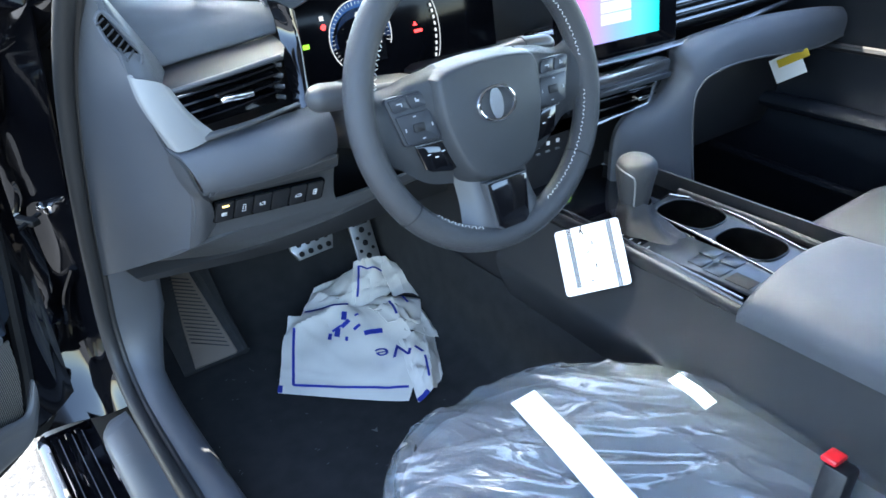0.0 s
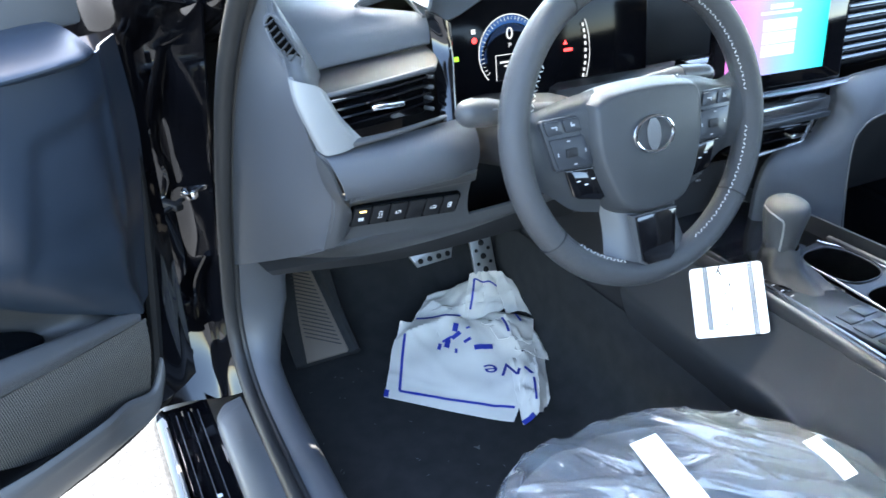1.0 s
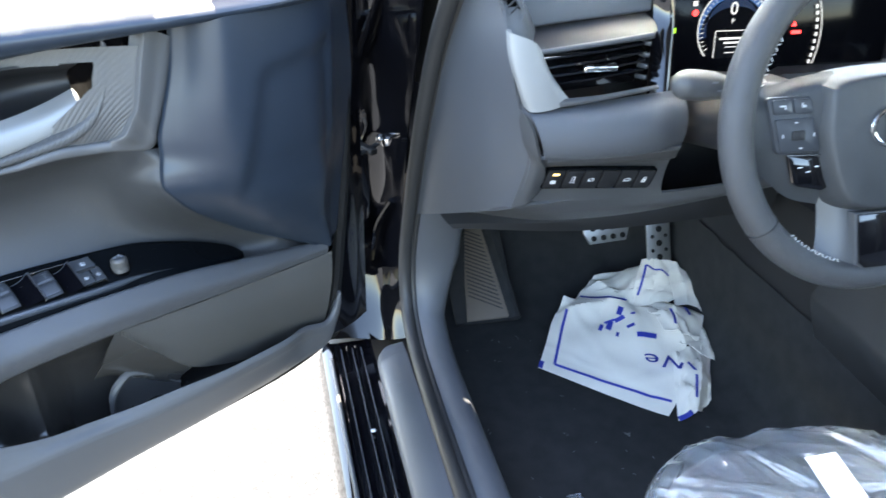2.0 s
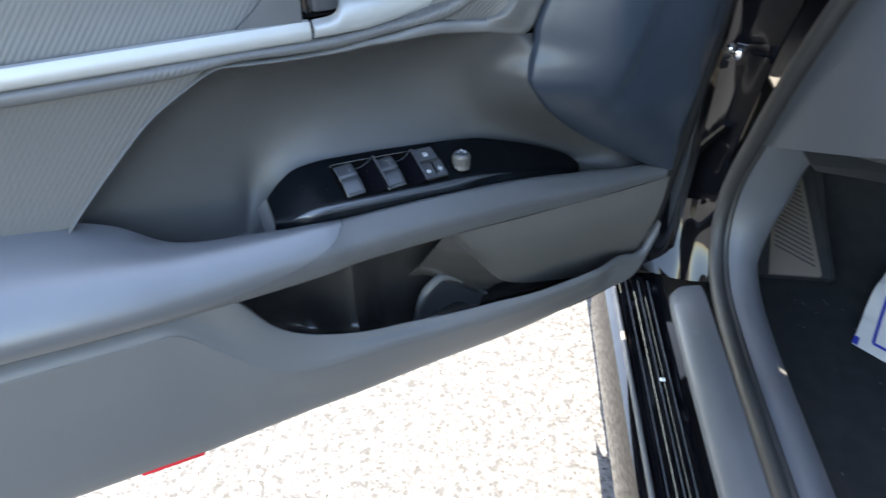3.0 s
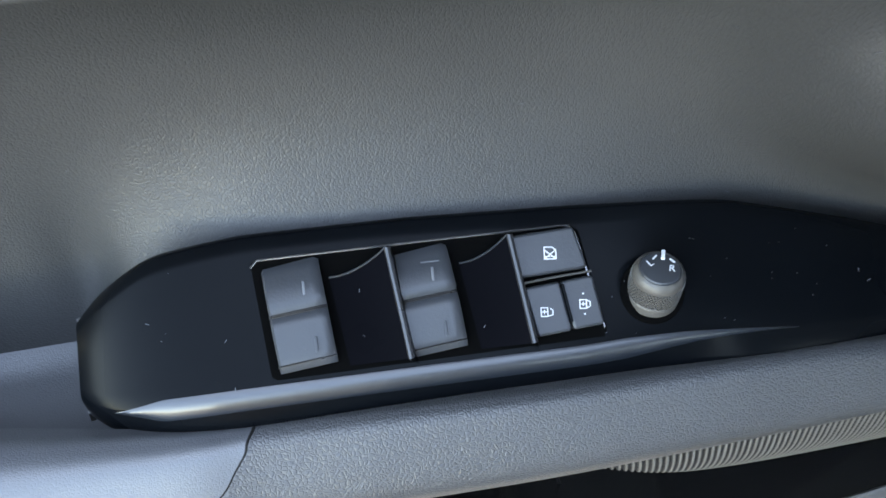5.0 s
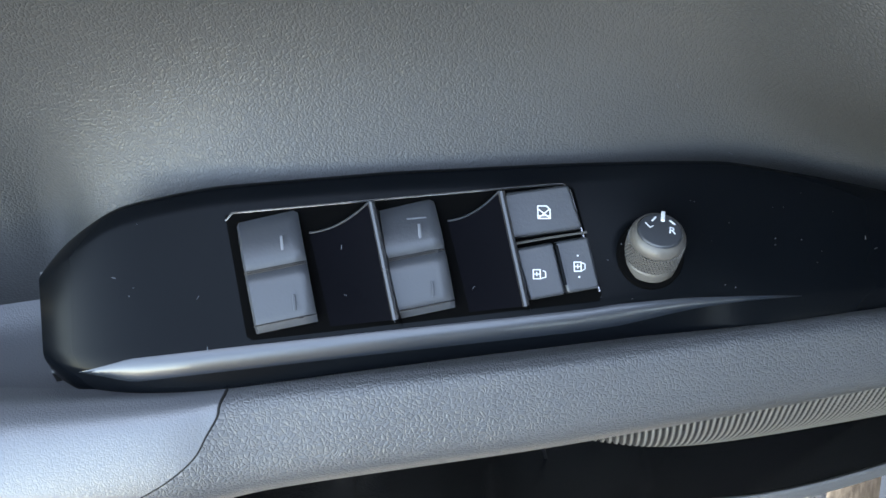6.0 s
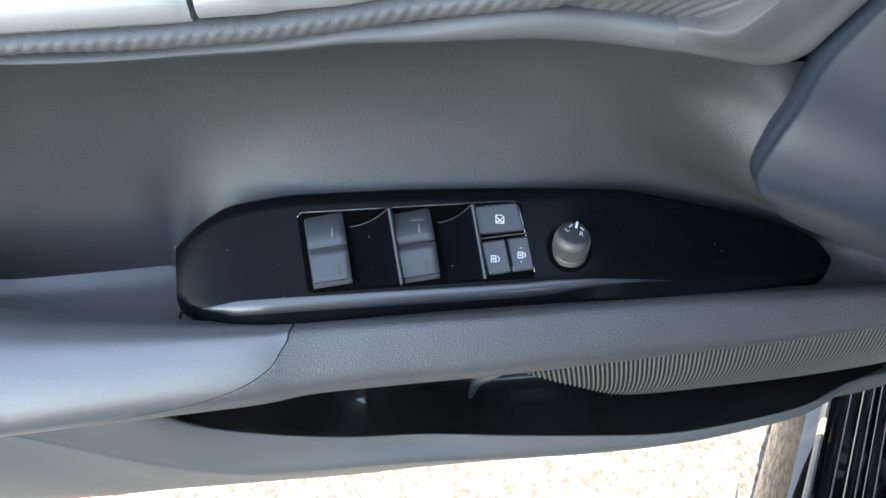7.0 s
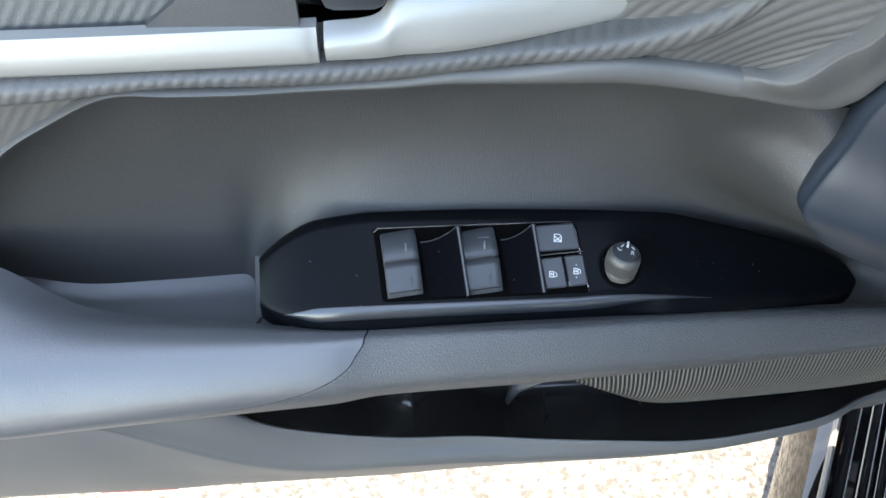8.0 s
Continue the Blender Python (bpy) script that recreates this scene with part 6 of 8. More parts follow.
        bs = [block((w / 1000, h / 1000, 0.0003), (a / 1000, b / 1000, 0), 0) for a, b, w, h in items]
        bm = merged(*bs)
        bmesh.ops.transform(bm, matrix=m @ Matrix.Translation((x, 0, 0.0068)), verts=bm.verts)
        part("sign", bm, M_WHITE, row, "white switch sign")
    bm = block((0.010, 0.003, 0.0006), (0, 0, 0), 0)
    bmesh.ops.transform(bm, matrix=m @ Matrix.Translation((-0.074, 0.009, 0.0068)), verts=bm.verts)
    part("lamp", bm, M_AMBER, row, "lit amber lamp")
    # lower panel to the knees, sagging towards the pedals
    rows = [[(0.366, 0.955, 0.79), (0.48, 0.966, 0.790), (0.61, 0.98, 0.780), (0.74, 0.97, 0.790), (0.86, 0.98, 0.80)],
            [(0.352, 1.0, 0.765), (0.46, 0.985, 0.758), (0.60, 0.99, 0.752), (0.74, 0.985, 0.765), (0.87, 0.99, 0.775)],
            [(0.338, 1.08, 0.728), (0.45, 1.05, 0.715), (0.60, 1.04, 0.718), (0.74, 1.04, 0.735), (0.88, 1.05, 0.75)],
            [(0.318, 1.19, 0.675), (0.43, 1.17, 0.675), (0.60, 1.16, 0.668), (0.75, 1.16, 0.678), (0.9, 1.16, 0.70)]]
    part("knee_panel", up_sheet(rows, 30, 34, 0.005), M_DASHLOW, dash, "sagging grey lower dash panel")
    part("underside", sheet(net([[(0.32, 1.18, 0.675), (0.6, 1.16, 0.680), (0.95, 1.16, 0.72)], [(0.34, 1.20, 0.655), (0.6, 1.19, 0.628), (0.95, 1.19, 0.630)], [(0.32, 1.75, 0.72), (0.6, 1.75, 0.72), (0.95, 1.75, 0.72)]], 6, 10), 0.004), M_DARK, dash, "dark underside")
    # instrument panel: hood, black glass, gloss pillar
    rows = [[(0.556, 1.0, 1.085), (0.60, 1.02, 1.115), (0.80, 1.02, 1.135), (1.0, 1.03, 1.115), (1.045, 1.0, 1.09)], [(0.556, 1.12, 1.09), (0.60, 1.13, 1.115), (0.80, 1.14, 1.135), (1.0, 1.13, 1.115), (1.045, 1.12, 1.09)]]
    part("hood", sheet(net(rows, 8, 40), 0.006), M_DASH, dash, "hood over the instruments")
    rows = [[(0.36, 1.07, 1.094), (0.5, 1.07, 1.095), (0.70, 1.08, 1.10)], [(0.36, 1.3, 1.098), (0.5, 1.3, 1.10), (0.75, 1.3, 1.10)]]
    part("pad_rear", up_sheet(rows, 6, 10, 0.004), M_DASH, dash)
    rows = [[(0.545, 1.08, 1.105), (0.60, 1.08, 1.12), (0.70, 1.06, 1.125)], [(0.553, 1.014, 1.078), (0.600, 1.030, 1.064), (0.662, 1.040, 1.086)]]
    part("hood_side", up_sheet(rows, 8, 12, 0.004), M_DASH, dash, "grey side of the instrument hood")
    gp = [[(0.545, 0.992, 1.088), (0.565, 0.975, 1.078), (0.584, 0.990, 1.066), (0.592, 1.02, 1.056)], [(0.552, 0.985, 1.045), (0.572, 0.968, 1.032), (0.580, 0.978, 1.02), (0.586, 1.01, 1.01)], [(0.545, 0.962, 0.995), (0.560, 0.945, 0.990), (0.572, 0.955, 0.985), (0.584, 1.00, 0.975)], [(0.540, 0.94, 0.955), (0.552, 0.925, 0.950), (0.566, 0.935, 0.945), (0.582, 0.99, 0.935)]]
    part("gloss_pillar", up_sheet(gp, 24, 16, 0.004), M_GLOSS, dash, "mirror-black trim beside the instruments")
    glass = part("instrument_glass", block((0.40, 0.006, 0.19), (0.797, 1.062, 1.000), 0.003, Matrix.Rotation(radians(-8), 3, "X")), M_IGLASS, dash, "black glass instrument panel")

    def onglass(x, z, dy=0.0):
        return (x, 1.0585 + (z - 1.0) * 0.14 - 0.0012 - dy, z)
    def flat(bm, x, z, dy=0.0):
        bmesh.ops.transform(bm, matrix=Matrix.Translation(onglass(x, z, dy)) @ pose(0, 0, 0, 90 - 8, 0, 0), verts=bm.verts)
        return bm
    arc = [(0.056 * math.cos(a), 0.056 * math.sin(a), 0) for a in np.linspace(radians(-20), radians(222), 60)]
    part("gauge_face", flat(rod(0.055, 0.0006, 48), 0.723, 0.999), M_IGLASS, glass, "black dial face")
    fan = np.linspace(radians(-8), radians(196), 50)
    for r0, r1, lit in ((0.030, 0.043, M_DIAL), (0.043, 0.0545, M_DIALRIM)):
        crescent = sheet(np.array([[((r0 + (r1 - r0) * v + (0.0545 - r0) * (1 - v) * (1 - math.sin(max(0.0, min(math.pi, (a + 0.14) * 0.88))))) * math.cos(a), (r0 + (r1 - r0) * v + (0.0545 - r0) * (1 - v) * (1 - math.sin(max(0.0, min(math.pi, (a + 0.14) * 0.88))))) * math.sin(a), 0.0009) for v in (0, 0.5, 1)] for a in fan]))
        part("blue_crescent", flat(crescent, 0.723, 0.999), lit, glass, "blue lit crescent of the dial")
    ticks = [block((0.004 if k % 4 else 0.007, 0.0007, 0.0003), (0.0505 * math.cos(a), 0.0505 * math.sin(a), 0.0014), 0, Matrix.Rotation(a, 3, "Z")) for k, a in enumerate(np.linspace(radians(-15), radians(215), 33))]
    part("gauge_ticks", flat(merged(*ticks), 0.723, 0.999), M_WHITEGLOW, glass, "fine white ticks", stuff=True)
    part("gauge_ring", flat(tube(arc, 0.0008, 6), 0.723, 0.999, 0.001), M_WHITEGLOW, glass, "white dial ring")
    part("readout_box", flat(block((0.070, 0.040, 0.0004), (0, 0, 0), 0), 0.731, 0.977, 0.0006), M_SCREEN, glass, "black message box")
    for dx, dz, w, h in ((0.0, 0.019, 0.070, 0.001), (-0.035, 0.0, 0.001, 0.038), (0.0, 0.008, 0.055, 0.0028), (0.0, 0.002, 0.040, 0.0026), (-0.002, -0.012, 0.03, 0.001), (-0.002, -0.004, 0.03, 0.001)):
        part("message_line", flat(block((w, h, 0.0004), (0, 0, 0), 0), 0.731 + dx, 0.977 + dz, 0.0012), M_WHITEGLOW, glass)
    lettering("digit", "0", 0.026, HOME[dash.name].inverted() @ Matrix.Translation(onglass(0.722, 1.026, 0.0016)) @ pose(0, 0, 0, 82, 0, 0), M_WHITEGLOW, glass)
    lettering("letter", "P", 0.010, HOME[dash.name].inverted() @ Matrix.Translation(onglass(0.722, 1.009, 0.0016)) @ pose(0, 0, 0, 82, 0, 0), M_WHITEGLOW, glass)
    for k in range(9):
        a = radians(-32 + 8 * k)
        part("scale_mark", flat(block((0.0036, 0.0056, 0.0004), (0, 0, 0), 0, Matrix.Rotation(a * 0.3, 3, "Z")), 0.832 + 0.034 * math.cos(a), 0.986 + 0.075 * math.sin(a), 0.001), M_WHITEGLOW, glass)
    part("scale_line", flat(tube([(0.044 * math.cos(a), 0.078 * math.sin(a), 0) for a in np.linspace(radians(-34), radians(38), 24)], 0.0006, 6), 0.830, 0.986, 0.001), M_WHITEGLOW, glass)
    part("telltale", flat(rod(0.005, 0.0006, 3), 0.826, 1.001, 0.001), M_REDGLOW, glass, "red warning sign")
    part("telltale", flat(block((0.016, 0.005, 0.0005), (0, 0, 0), 0), 0.831, 0.990, 0.001), M_REDGLOW, glass, "red warning bar")
    part("telltale", flat(rod(0.0045, 0.0006, 20), 0.660, 1.022, 0.001), M_REDGLOW, glass, "red round sign")
    part("telltale", flat(block((0.007, 0.007, 0.0005), (0, 0, 0), 0), 0.659, 1.035, 0.001), M_WHITEGLOW, glass, "white square sign")
    part("telltale", flat(block((0.011, 0.007, 0.0005), (0, 0, 0), 0), 0.626, 0.999, 0.001), M_GREENGLOW, glass, "green lamp sign")
    # centre screen
    sm = Matrix.Translation((1.205, 0.955, 0.990)) @ pose(0, 0, 0, 84, 0, -3)
    scr = part("centre_screen", prism(rounded(0.30, 0.19, 0.012), 0.012, sm @ Matrix.Translation((0, 0, -0.010)), 0.002), M_SCREEN, dash, "large touch screen showing a violet and turquoise page")
    part("picture", prism(rounded(0.225, 0.128, 0.002), 0.0008, sm @ Matrix.Translation((-0.012, 0.002, 0.0022))), M_PICTURE, scr, "lit screen page")
    for dz, h, w in ((0.050, 0.008, 0.05), (0.040, 0.005, 0.09), (0.020, 0.019, 0.075), (-0.001, 0.019, 0.075), (-0.022, 0.019, 0.075)):
        part("page_bar", prism(rounded(w, h, 0.001), 0.0006, sm @ Matrix.Translation((-0.012, dz, 0.0032))), M_WHITEGLOW, scr, "white bar on the page")
    # centre stack: gloss facing, knob row, vents
    part("stack_face", block((0.36, 0.05, 0.20), (1.21, 1.0, 0.86), 0.01), M_GLOSS, dash, "gloss black centre stack")
    rows = [[(1.05, 0.945, 0.902), (1.2, 0.937, 0.902), (1.35, 0.935, 0.902), (1.5, 0.940, 0.906), (1.9, 0.985, 0.915)], [(1.05, 0.932, 0.898), (1.2, 0.924, 0.898), (1.35, 0.922, 0.898), (1.5, 0.930, 0.902), (1.9, 0.978, 0.911)], [(1.05, 0.935, 0.893), (1.2, 0.927, 0.893), (1.33, 0.925, 0.893), (1.5, 0.935, 0.897), (1.9, 0.980, 0.906)]]
    part("stack_trim", up_sheet(rows, 8, 24, 0.004), M_CHROME_DIM, dash, "satin silver line across the dash")
    part("climate_panel", block((0.20, 0.03, 0.026), (1.215, 0.928, 0.868), 0.006), M_CHROME_DIM, dash, "silver climate control row")
    part("climate_bar", block((0.20, 0.03, 0.012), (1.215, 0.922, 0.850), 0.004), M_KEY, dash, "row of climate keys")
    for z in (0.833, 0.815, 0.798):
        part("vent_blade", block((0.19, 0.03, 0.0035), (1.195, 0.935, z), 0.001), M_GLOSS, dash, "gloss vent blade")
    part("vent_tab", block((0.032, 0.02, 0.008), (1.245, 0.922, 0.817), 0.003), M_CHROME, dash, "bright vent tab")
    part("vent_frame", tube(polyline([(1.09, 0.928, 0.842), (1.29, 0.922, 0.846), (1.27, 0.922, 0.800), (1.09, 0.928, 0.786)], 40), 0.004, 8), M_CHROME_DIM, dash)
    # passenger side: slatted upper strip, arch and glove box
    for k in range(7):
        part("slat", block((0.52, 0.024, 0.010), (1.64, 0.985, 0.919 + 0.019 * k), 0.004, Matrix.Rotation(radians(2), 3, "Z") @ Matrix.Rotation(radians(-45), 3, "X"), 3), M_SLAT, dash, "gloss slat greyed for window glare")
    part("slat_backing", block((0.50, 0.02, 0.16), (1.63, 1.02, 0.970), 0.004), M_GLOSS, dash)
    # out of view; added to keep the sun off the far door
    part("passenger_top", up_sheet([[(1.36, 1.34, 1.09), (1.64, 1.34, 1.09), (1.93, 1.32, 1.07)], [(1.36, 1.15, 1.085), (1.64, 1.15, 1.085), (1.93, 1.14, 1.065)], [(1.36, 0.99, 1.055), (1.64, 0.995, 1.055), (1.93, 1.0, 1.045)]], 10, 10, 0.006), M_DASH, dash, "unseen grey dash top before the passenger, added to block sun")
    inner = [(1.88, 0.885, 0.892), (1.80, 0.905, 0.898), (1.58, 0.930, 0.903), (1.36, 0.920, 0.897), (1.337, 0.915, 0.852), (1.285, 0.910, 0.805), (1.20, 0.906, 0.787), (1.165, 0.90, 0.743), (1.165, 0.90, 0.64)]
    outer = [(1.885, 0.880, 0.832), (1.79, 0.893, 0.818), (1.565, 0.905, 0.833), (1.418, 0.890, 0.835), (1.366, 0.885, 0.815), (1.350, 0.880, 0.783), (1.347, 0.872, 0.719), (1.348, 0.865, 0.662), (1.350, 0.857, 0.61)]
    rows = []
    for a, b in zip(inner, outer):
        a, b = np.array(a), np.array(b)
        rows.append([a + (0, 0.02, 0), a, a * 0.6 + b * 0.4 - (0, 0.012, 0), b - (0.004, 0.006, 0), b + (0.003, 0.004, -0.002), b + (0.004, 0.05, -0.004)])
    part("arch_pad", up_sheet([[tuple(p) for p in r] for r in rows], 60, 24, 0.003), M_DASH, dash, "grey padded arch of the dashboard")
    # pale bead drawn where the arch's edge catches the light
    part("arch_glint", tube(catmull([np.array(p) - (0.001, 0.006, 0) for p in outer], 60), 0.0022, 6), M_LOWER, dash, "pale line for the highlight on the arch's edge")
    part("leg_trim", tube([(1.21, 0.985, 0.668), (1.255, 0.90, 0.660), (1.285, 0.82, 0.652)], 0.007, 8), M_SILVER, dash, "silver strip at the foot of the arch")
    part("glove_box", block((0.48, 0.10, 0.20), (1.66, 1.05, 0.70), 0.03), M_DARK, dash, "dark glove box front")
    part("dash_core", block((1.36, 0.50, 0.36), (1.25, 1.39, 0.87), 0.02), M_DARK, dash)
    part("column_shroud", block((0.30, 0.06, 0.20), (0.94, 1.055, 0.84), 0.02), M_DARK, dash)
    part("tunnel", block((0.25, 0.88, 0.44), (1.095, 1.43, 0.45), 0.03), M_DARK, dash)
    low = part("stack_foot", block((0.32, 0.05, 0.14), (1.12, 1.0, 0.735), 0.01), M_DARK, dash, "black panel with charging ports")
    for x in (1.03, 1.055, 1.08):
        part("port", block((0.010, 0.004, 0.004), (x, 0.974, 0.742), 0.001), M_WHITE_DIM, low, "small charging port")
        part("port_sign", block((0.007, 0.003, 0.007), (x, 0.974, 0.758), 0), M_WHITE, low)
    # steering column cover and stalks
    col = part("column_cover", tube(catmull([(0.671, 0.775, 0.965), (0.672, 0.87, 0.935), (0.674, 0.98, 0.905), (0.676, 1.06, 0.885)], 24), [0.045 + 0.04 * min(1, k / 10) for k in range(24)], 20, 0.62), M_DARK, dash, "black steering column cover")
    st = part("indicator_stalk", tube(catmull([(0.64, 0.82, 0.985), (0.58, 0.825, 0.990), (0.54, 0.832, 0.993), (0.507, 0.838, 0.995)], 24), [max(0.002, (0.010 + 0.008 * min(1, max(0, (k - 5) / 9))) * math.sqrt(max(0.0, 1 - max(0, (k - 18) / 5.05) ** 2))) for k in range(24)], 18), M_DASHLOW, col, "grey indicator stalk with white signs")
    for x, z, w, h in ((0.548, 1.002, 0.007, 0.0022), (0.562, 0.998, 0.004, 0.005), (0.572, 1.000, 0.002, 0.007), (0.556, 0.992, 0.006, 0.0018), (0.583, 0.999, 0.006, 0.002)):
        part("stalk_mark", block((w, 0.001, h), (x, 0.8118, z), 0), M_WHITE_DIM, st)
    part("wiper_stalk", tube(catmull([(0.70, 0.82, 0.990), (0.78, 0.815, 1.002), (0.815, 0.815, 1.003), (0.842, 0.815, 1.003)], 20), [0.008 + 0.005 * min(1, max(0, (k - 5) / 12)) for k in range(20)], 16), M_DASHLOW, col, "dark wiper stalk with white signs")
    part("stalk_cap", tube(catmull([(0.838, 0.815, 1.003), (0.865, 0.815, 1.001), (0.90, 0.815, 0.998)], 20), [0.0145 * math.sqrt(max(0.02, 1 - max(0, (k - 14) / 5.1) ** 2)) for k in range(20)], 18), M_KEY, col, "dark twist end of the wiper stalk")
    for k in range(4):
        part("stalk_mark", block((0.002, 0.001, 0.012), (0.800 + 0.008 * k, 0.8025, 1.004), 0), M_WHITE, col)


M_VENTTRIM = make("satin vent trim", (0.26, 0.26, 0.255), 0.5, metal=0.3, tone=0.06, grain=0.06, grain_size=500)
M_BRUSHLINE = make("dark satin line", (0.10, 0.10, 0.10), 0.45, metal=0.4, tone=0.06)
M_IGLASS = make("anti-glare black glass", (0.003, 0.003, 0.004), 0.10, spec=0.10, tone=0.1, blotch=0.02)
# greyed and half metal, so the black slats carry the window's glare
M_SLAT = make("gloss slat greyed for window glare", (0.10, 0.105, 0.11), 0.22, metal=0.5, spec=1.0, coat=1.0)
M_DIAL = glow("dim blue dial", (0.02, 0.08, 0.30), 0.016)
M_DIALRIM = glow("blue dial rim", (0.04, 0.16, 0.50), 0.055)
build_dash()


# ---- steering wheel, in its own tilted axes: x right, y up the wheel, z to the driver ----
def build_wheel():
    ta = radians(15.6)
    m = axes((0.6675, 0.690, 0.997), Vector((1, 0, 0)), Vector((0, math.sin(ta), math.cos(ta))), Vector((0, -math.cos(ta), math.sin(ta))))
    wh = thing("steering_wheel", "grey leather steering wheel with pale stitching and chrome oval badge", "steering wheel", m=m)
    R, n = 0.1695, 120
    a = np.linspace(0, 2 * np.pi, n + 1)
    ring = np.stack([R * np.cos(a), R * np.sin(a), 0 * a], 1)
    prof = np.linspace(0, 2 * np.pi, 18, endpoint=False)
    g = np.stack([[(p[0] * (1 + 0.0165 * math.cos(q) / R), p[1] * (1 + 0.0165 * math.cos(q) / R), 0.0180 * math.sin(q)) for q in prof] for p in ring])
    rim = part("rim", sheet(g, ring=True), M_LEATHER, wh, "smooth grey leather rim", own=True, angle=80)
    for deg in (58, 122, -38, -142):
        t = radians(deg)
        part("seam", tube([((R + 0.0168 * math.cos(q)) * math.cos(t), (R + 0.0168 * math.cos(q)) * math.sin(t), 0.0183 * math.sin(q)) for q in np.linspace(0, 2 * np.pi, 24)], 0.0009, 6, 1, (0, 0.3, 1)), M_DARK, rim, own=True)
    st = []
    for d0, d1 in ((-66, -8), (8, 62), (148, 166), (228, 254)):
        for k, deg in enumerate(np.arange(d0, d1, 1.9)):
            t = radians(deg)
            r = R - 0.0148
            st.append(block((0.0040, 0.0008, 0.0011), (r * math.cos(t), r * math.sin(t), 0.0105), 0.0004, Matrix.Rotation(t + (0.7 if k % 2 else -0.7), 3, "Z")))
    part("stitching", merged(*st), M_THREAD, rim, "pale zigzag stitching", own=True, stuff=True)

    def dome(outline, z0, z1, inset, name, material, label, n=6):
        """A cushion over an outline, its rim rolled down."""
        o = np.array(outline)
        c = o.mean(0)
        rows = []
        for k in range(n + 1):
            t = k / n
            rows.append([(c[0] + (x - c[0]) * (1 - inset * t), c[1] + (y - c[1]) * (1 - inset * t), z0 + (z1 - z0) * math.sin(t * math.pi / 2)) for x, y in o])
        bm = sheet(np.array(rows), ring=True)
        bm.verts.ensure_lookup_table()
        bm.faces.new([bm.verts[n * len(o) + j] for j in range(len(o))])
        return part(name, bm, material, wh, label, own=True, angle=30)

    outline = [tuple(p) for p in catmull([(-0.083, 0.040), (-0.06, 0.050), (0.0, 0.054), (0.06, 0.050), (0.083, 0.038), (0.082, -0.01), (0.070, -0.055), (0.052, -0.088), (0.03, -0.099), (0.0, -0.102), (-0.03, -0.099), (-0.052, -0.088), (-0.070, -0.055), (-0.082, -0.01), (-0.083, 0.040)], 60)[:-1]]
    hub = dome(outline, -0.012, 0.020, 0.16, "hub_pad", M_HUB, "smooth grey airbag cover")
    badge = part("badge_ring", tube([(0.027 * math.cos(t), -0.008 + 0.0195 * math.sin(t), 0.0215) for t in np.linspace(0, 2 * np.pi, 48)], 0.0022, 8), M_CHROME, hub, "plain chrome oval ring", own=True)
    part("badge_bar", prism([(0.010 * math.cos(t), -0.008 + 0.0185 * math.sin(t)) for t in np.linspace(0, 2 * np.pi, 28, endpoint=False)], 0.0012, Matrix.Translation((0, 0, 0.0205))), M_CHROME_DIM, badge, own=True)
    # spokes
    for sgn in (-1, 1):
        rows = [[(sgn * 0.060, 0.050, -0.004), (sgn * 0.060, 0.030, 0.012), (sgn * 0.060, -0.045, 0.002), (sgn * 0.058, -0.090, -0.014)],
                [(sgn * 0.10, 0.044, -0.010), (sgn * 0.10, 0.024, 0.003), (sgn * 0.10, -0.04, -0.002), (sgn * 0.094, -0.080, -0.016)],
                [(sgn * 0.135, 0.036, -0.014), (sgn * 0.138, 0.018, 0.000), (sgn * 0.138, -0.020, 0.000), (sgn * 0.132, -0.052, -0.014)],
                [(sgn * 0.160, 0.050, -0.006), (sgn * 0.160, 0.02, 0.006), (sgn * 0.160, -0.018, 0.006), (sgn * 0.160, -0.046, -0.006)]]
        g = net(rows, 18, 18)
        g = g if net_normals(g)[..., 2].mean() > 0 else g[:, ::-1]
        sp = part("spoke", sheet(g, 0.012), M_HUB, wh, "grey spoke with keys", own=True, angle=60)
        x0 = sgn * 0.106
        lean = lambda o: [(x + sgn * 0.27 * y, y) for x, y in o]
        part("key_plate", prism(lean(rounded(0.052, 0.058, 0.006)), 0.006, pose(x0, -0.002, -0.001), 0.0015), M_KEY, sp, "dark key plate", own=True)
        for y, x, w, h in ((0.017, -0.012, 0.021, 0.015), (0.017, 0.012, 0.021, 0.015), (-0.012, 0, 0.045, 0.034)):
            part("key", prism(lean(rounded(w, h, 0.003)), 0.0025, pose(x0 + x + sgn * 0.27 * (y + 0.002), y, 0.0048), 0.0008), M_KEY, sp, "dark wheel key", own=True)
        part("key_centre", prism(rounded(0.015, 0.010, 0.002), 0.002, pose(x0 - sgn * 0.003, -0.012, 0.0070), 0.0006), M_DARK, sp, own=True)
        for x, y, w, h in ((-0.012, 0.018, 0.007, 0.0014), (-0.0095, 0.0165, 0.0014, 0.004), (0.012, 0.017, 0.005, 0.0024), (0.0105, 0.0190, 0.0016, 0.003), (0, 0.001, 0.004, 0.0014), (0, -0.025, 0.004, 0.0014), (-0.018, -0.012, 0.0014, 0.004), (0.018, -0.012, 0.0014, 0.004), (0, -0.0135, 0.006, 0.0012), (0, -0.0105, 0.006, 0.0012)):
            part("sign", block((w, h, 0.0003), (x0 + x + sgn * 0.27 * y, y, 0.0078), 0), M_SIGN, sp, own=True)
        part("gloss_keys", prism([(x0 - sgn * x, y) for x, y in ((-0.003, -0.033), (0.040, -0.036), (0.047, -0.069), (0.040, -0.072), (0.012, -0.066), (0.006, -0.062))], 0.005, pose(0, 0, -0.003), 0.001), M_GLOSS, sp, "gloss black key cluster", own=True)
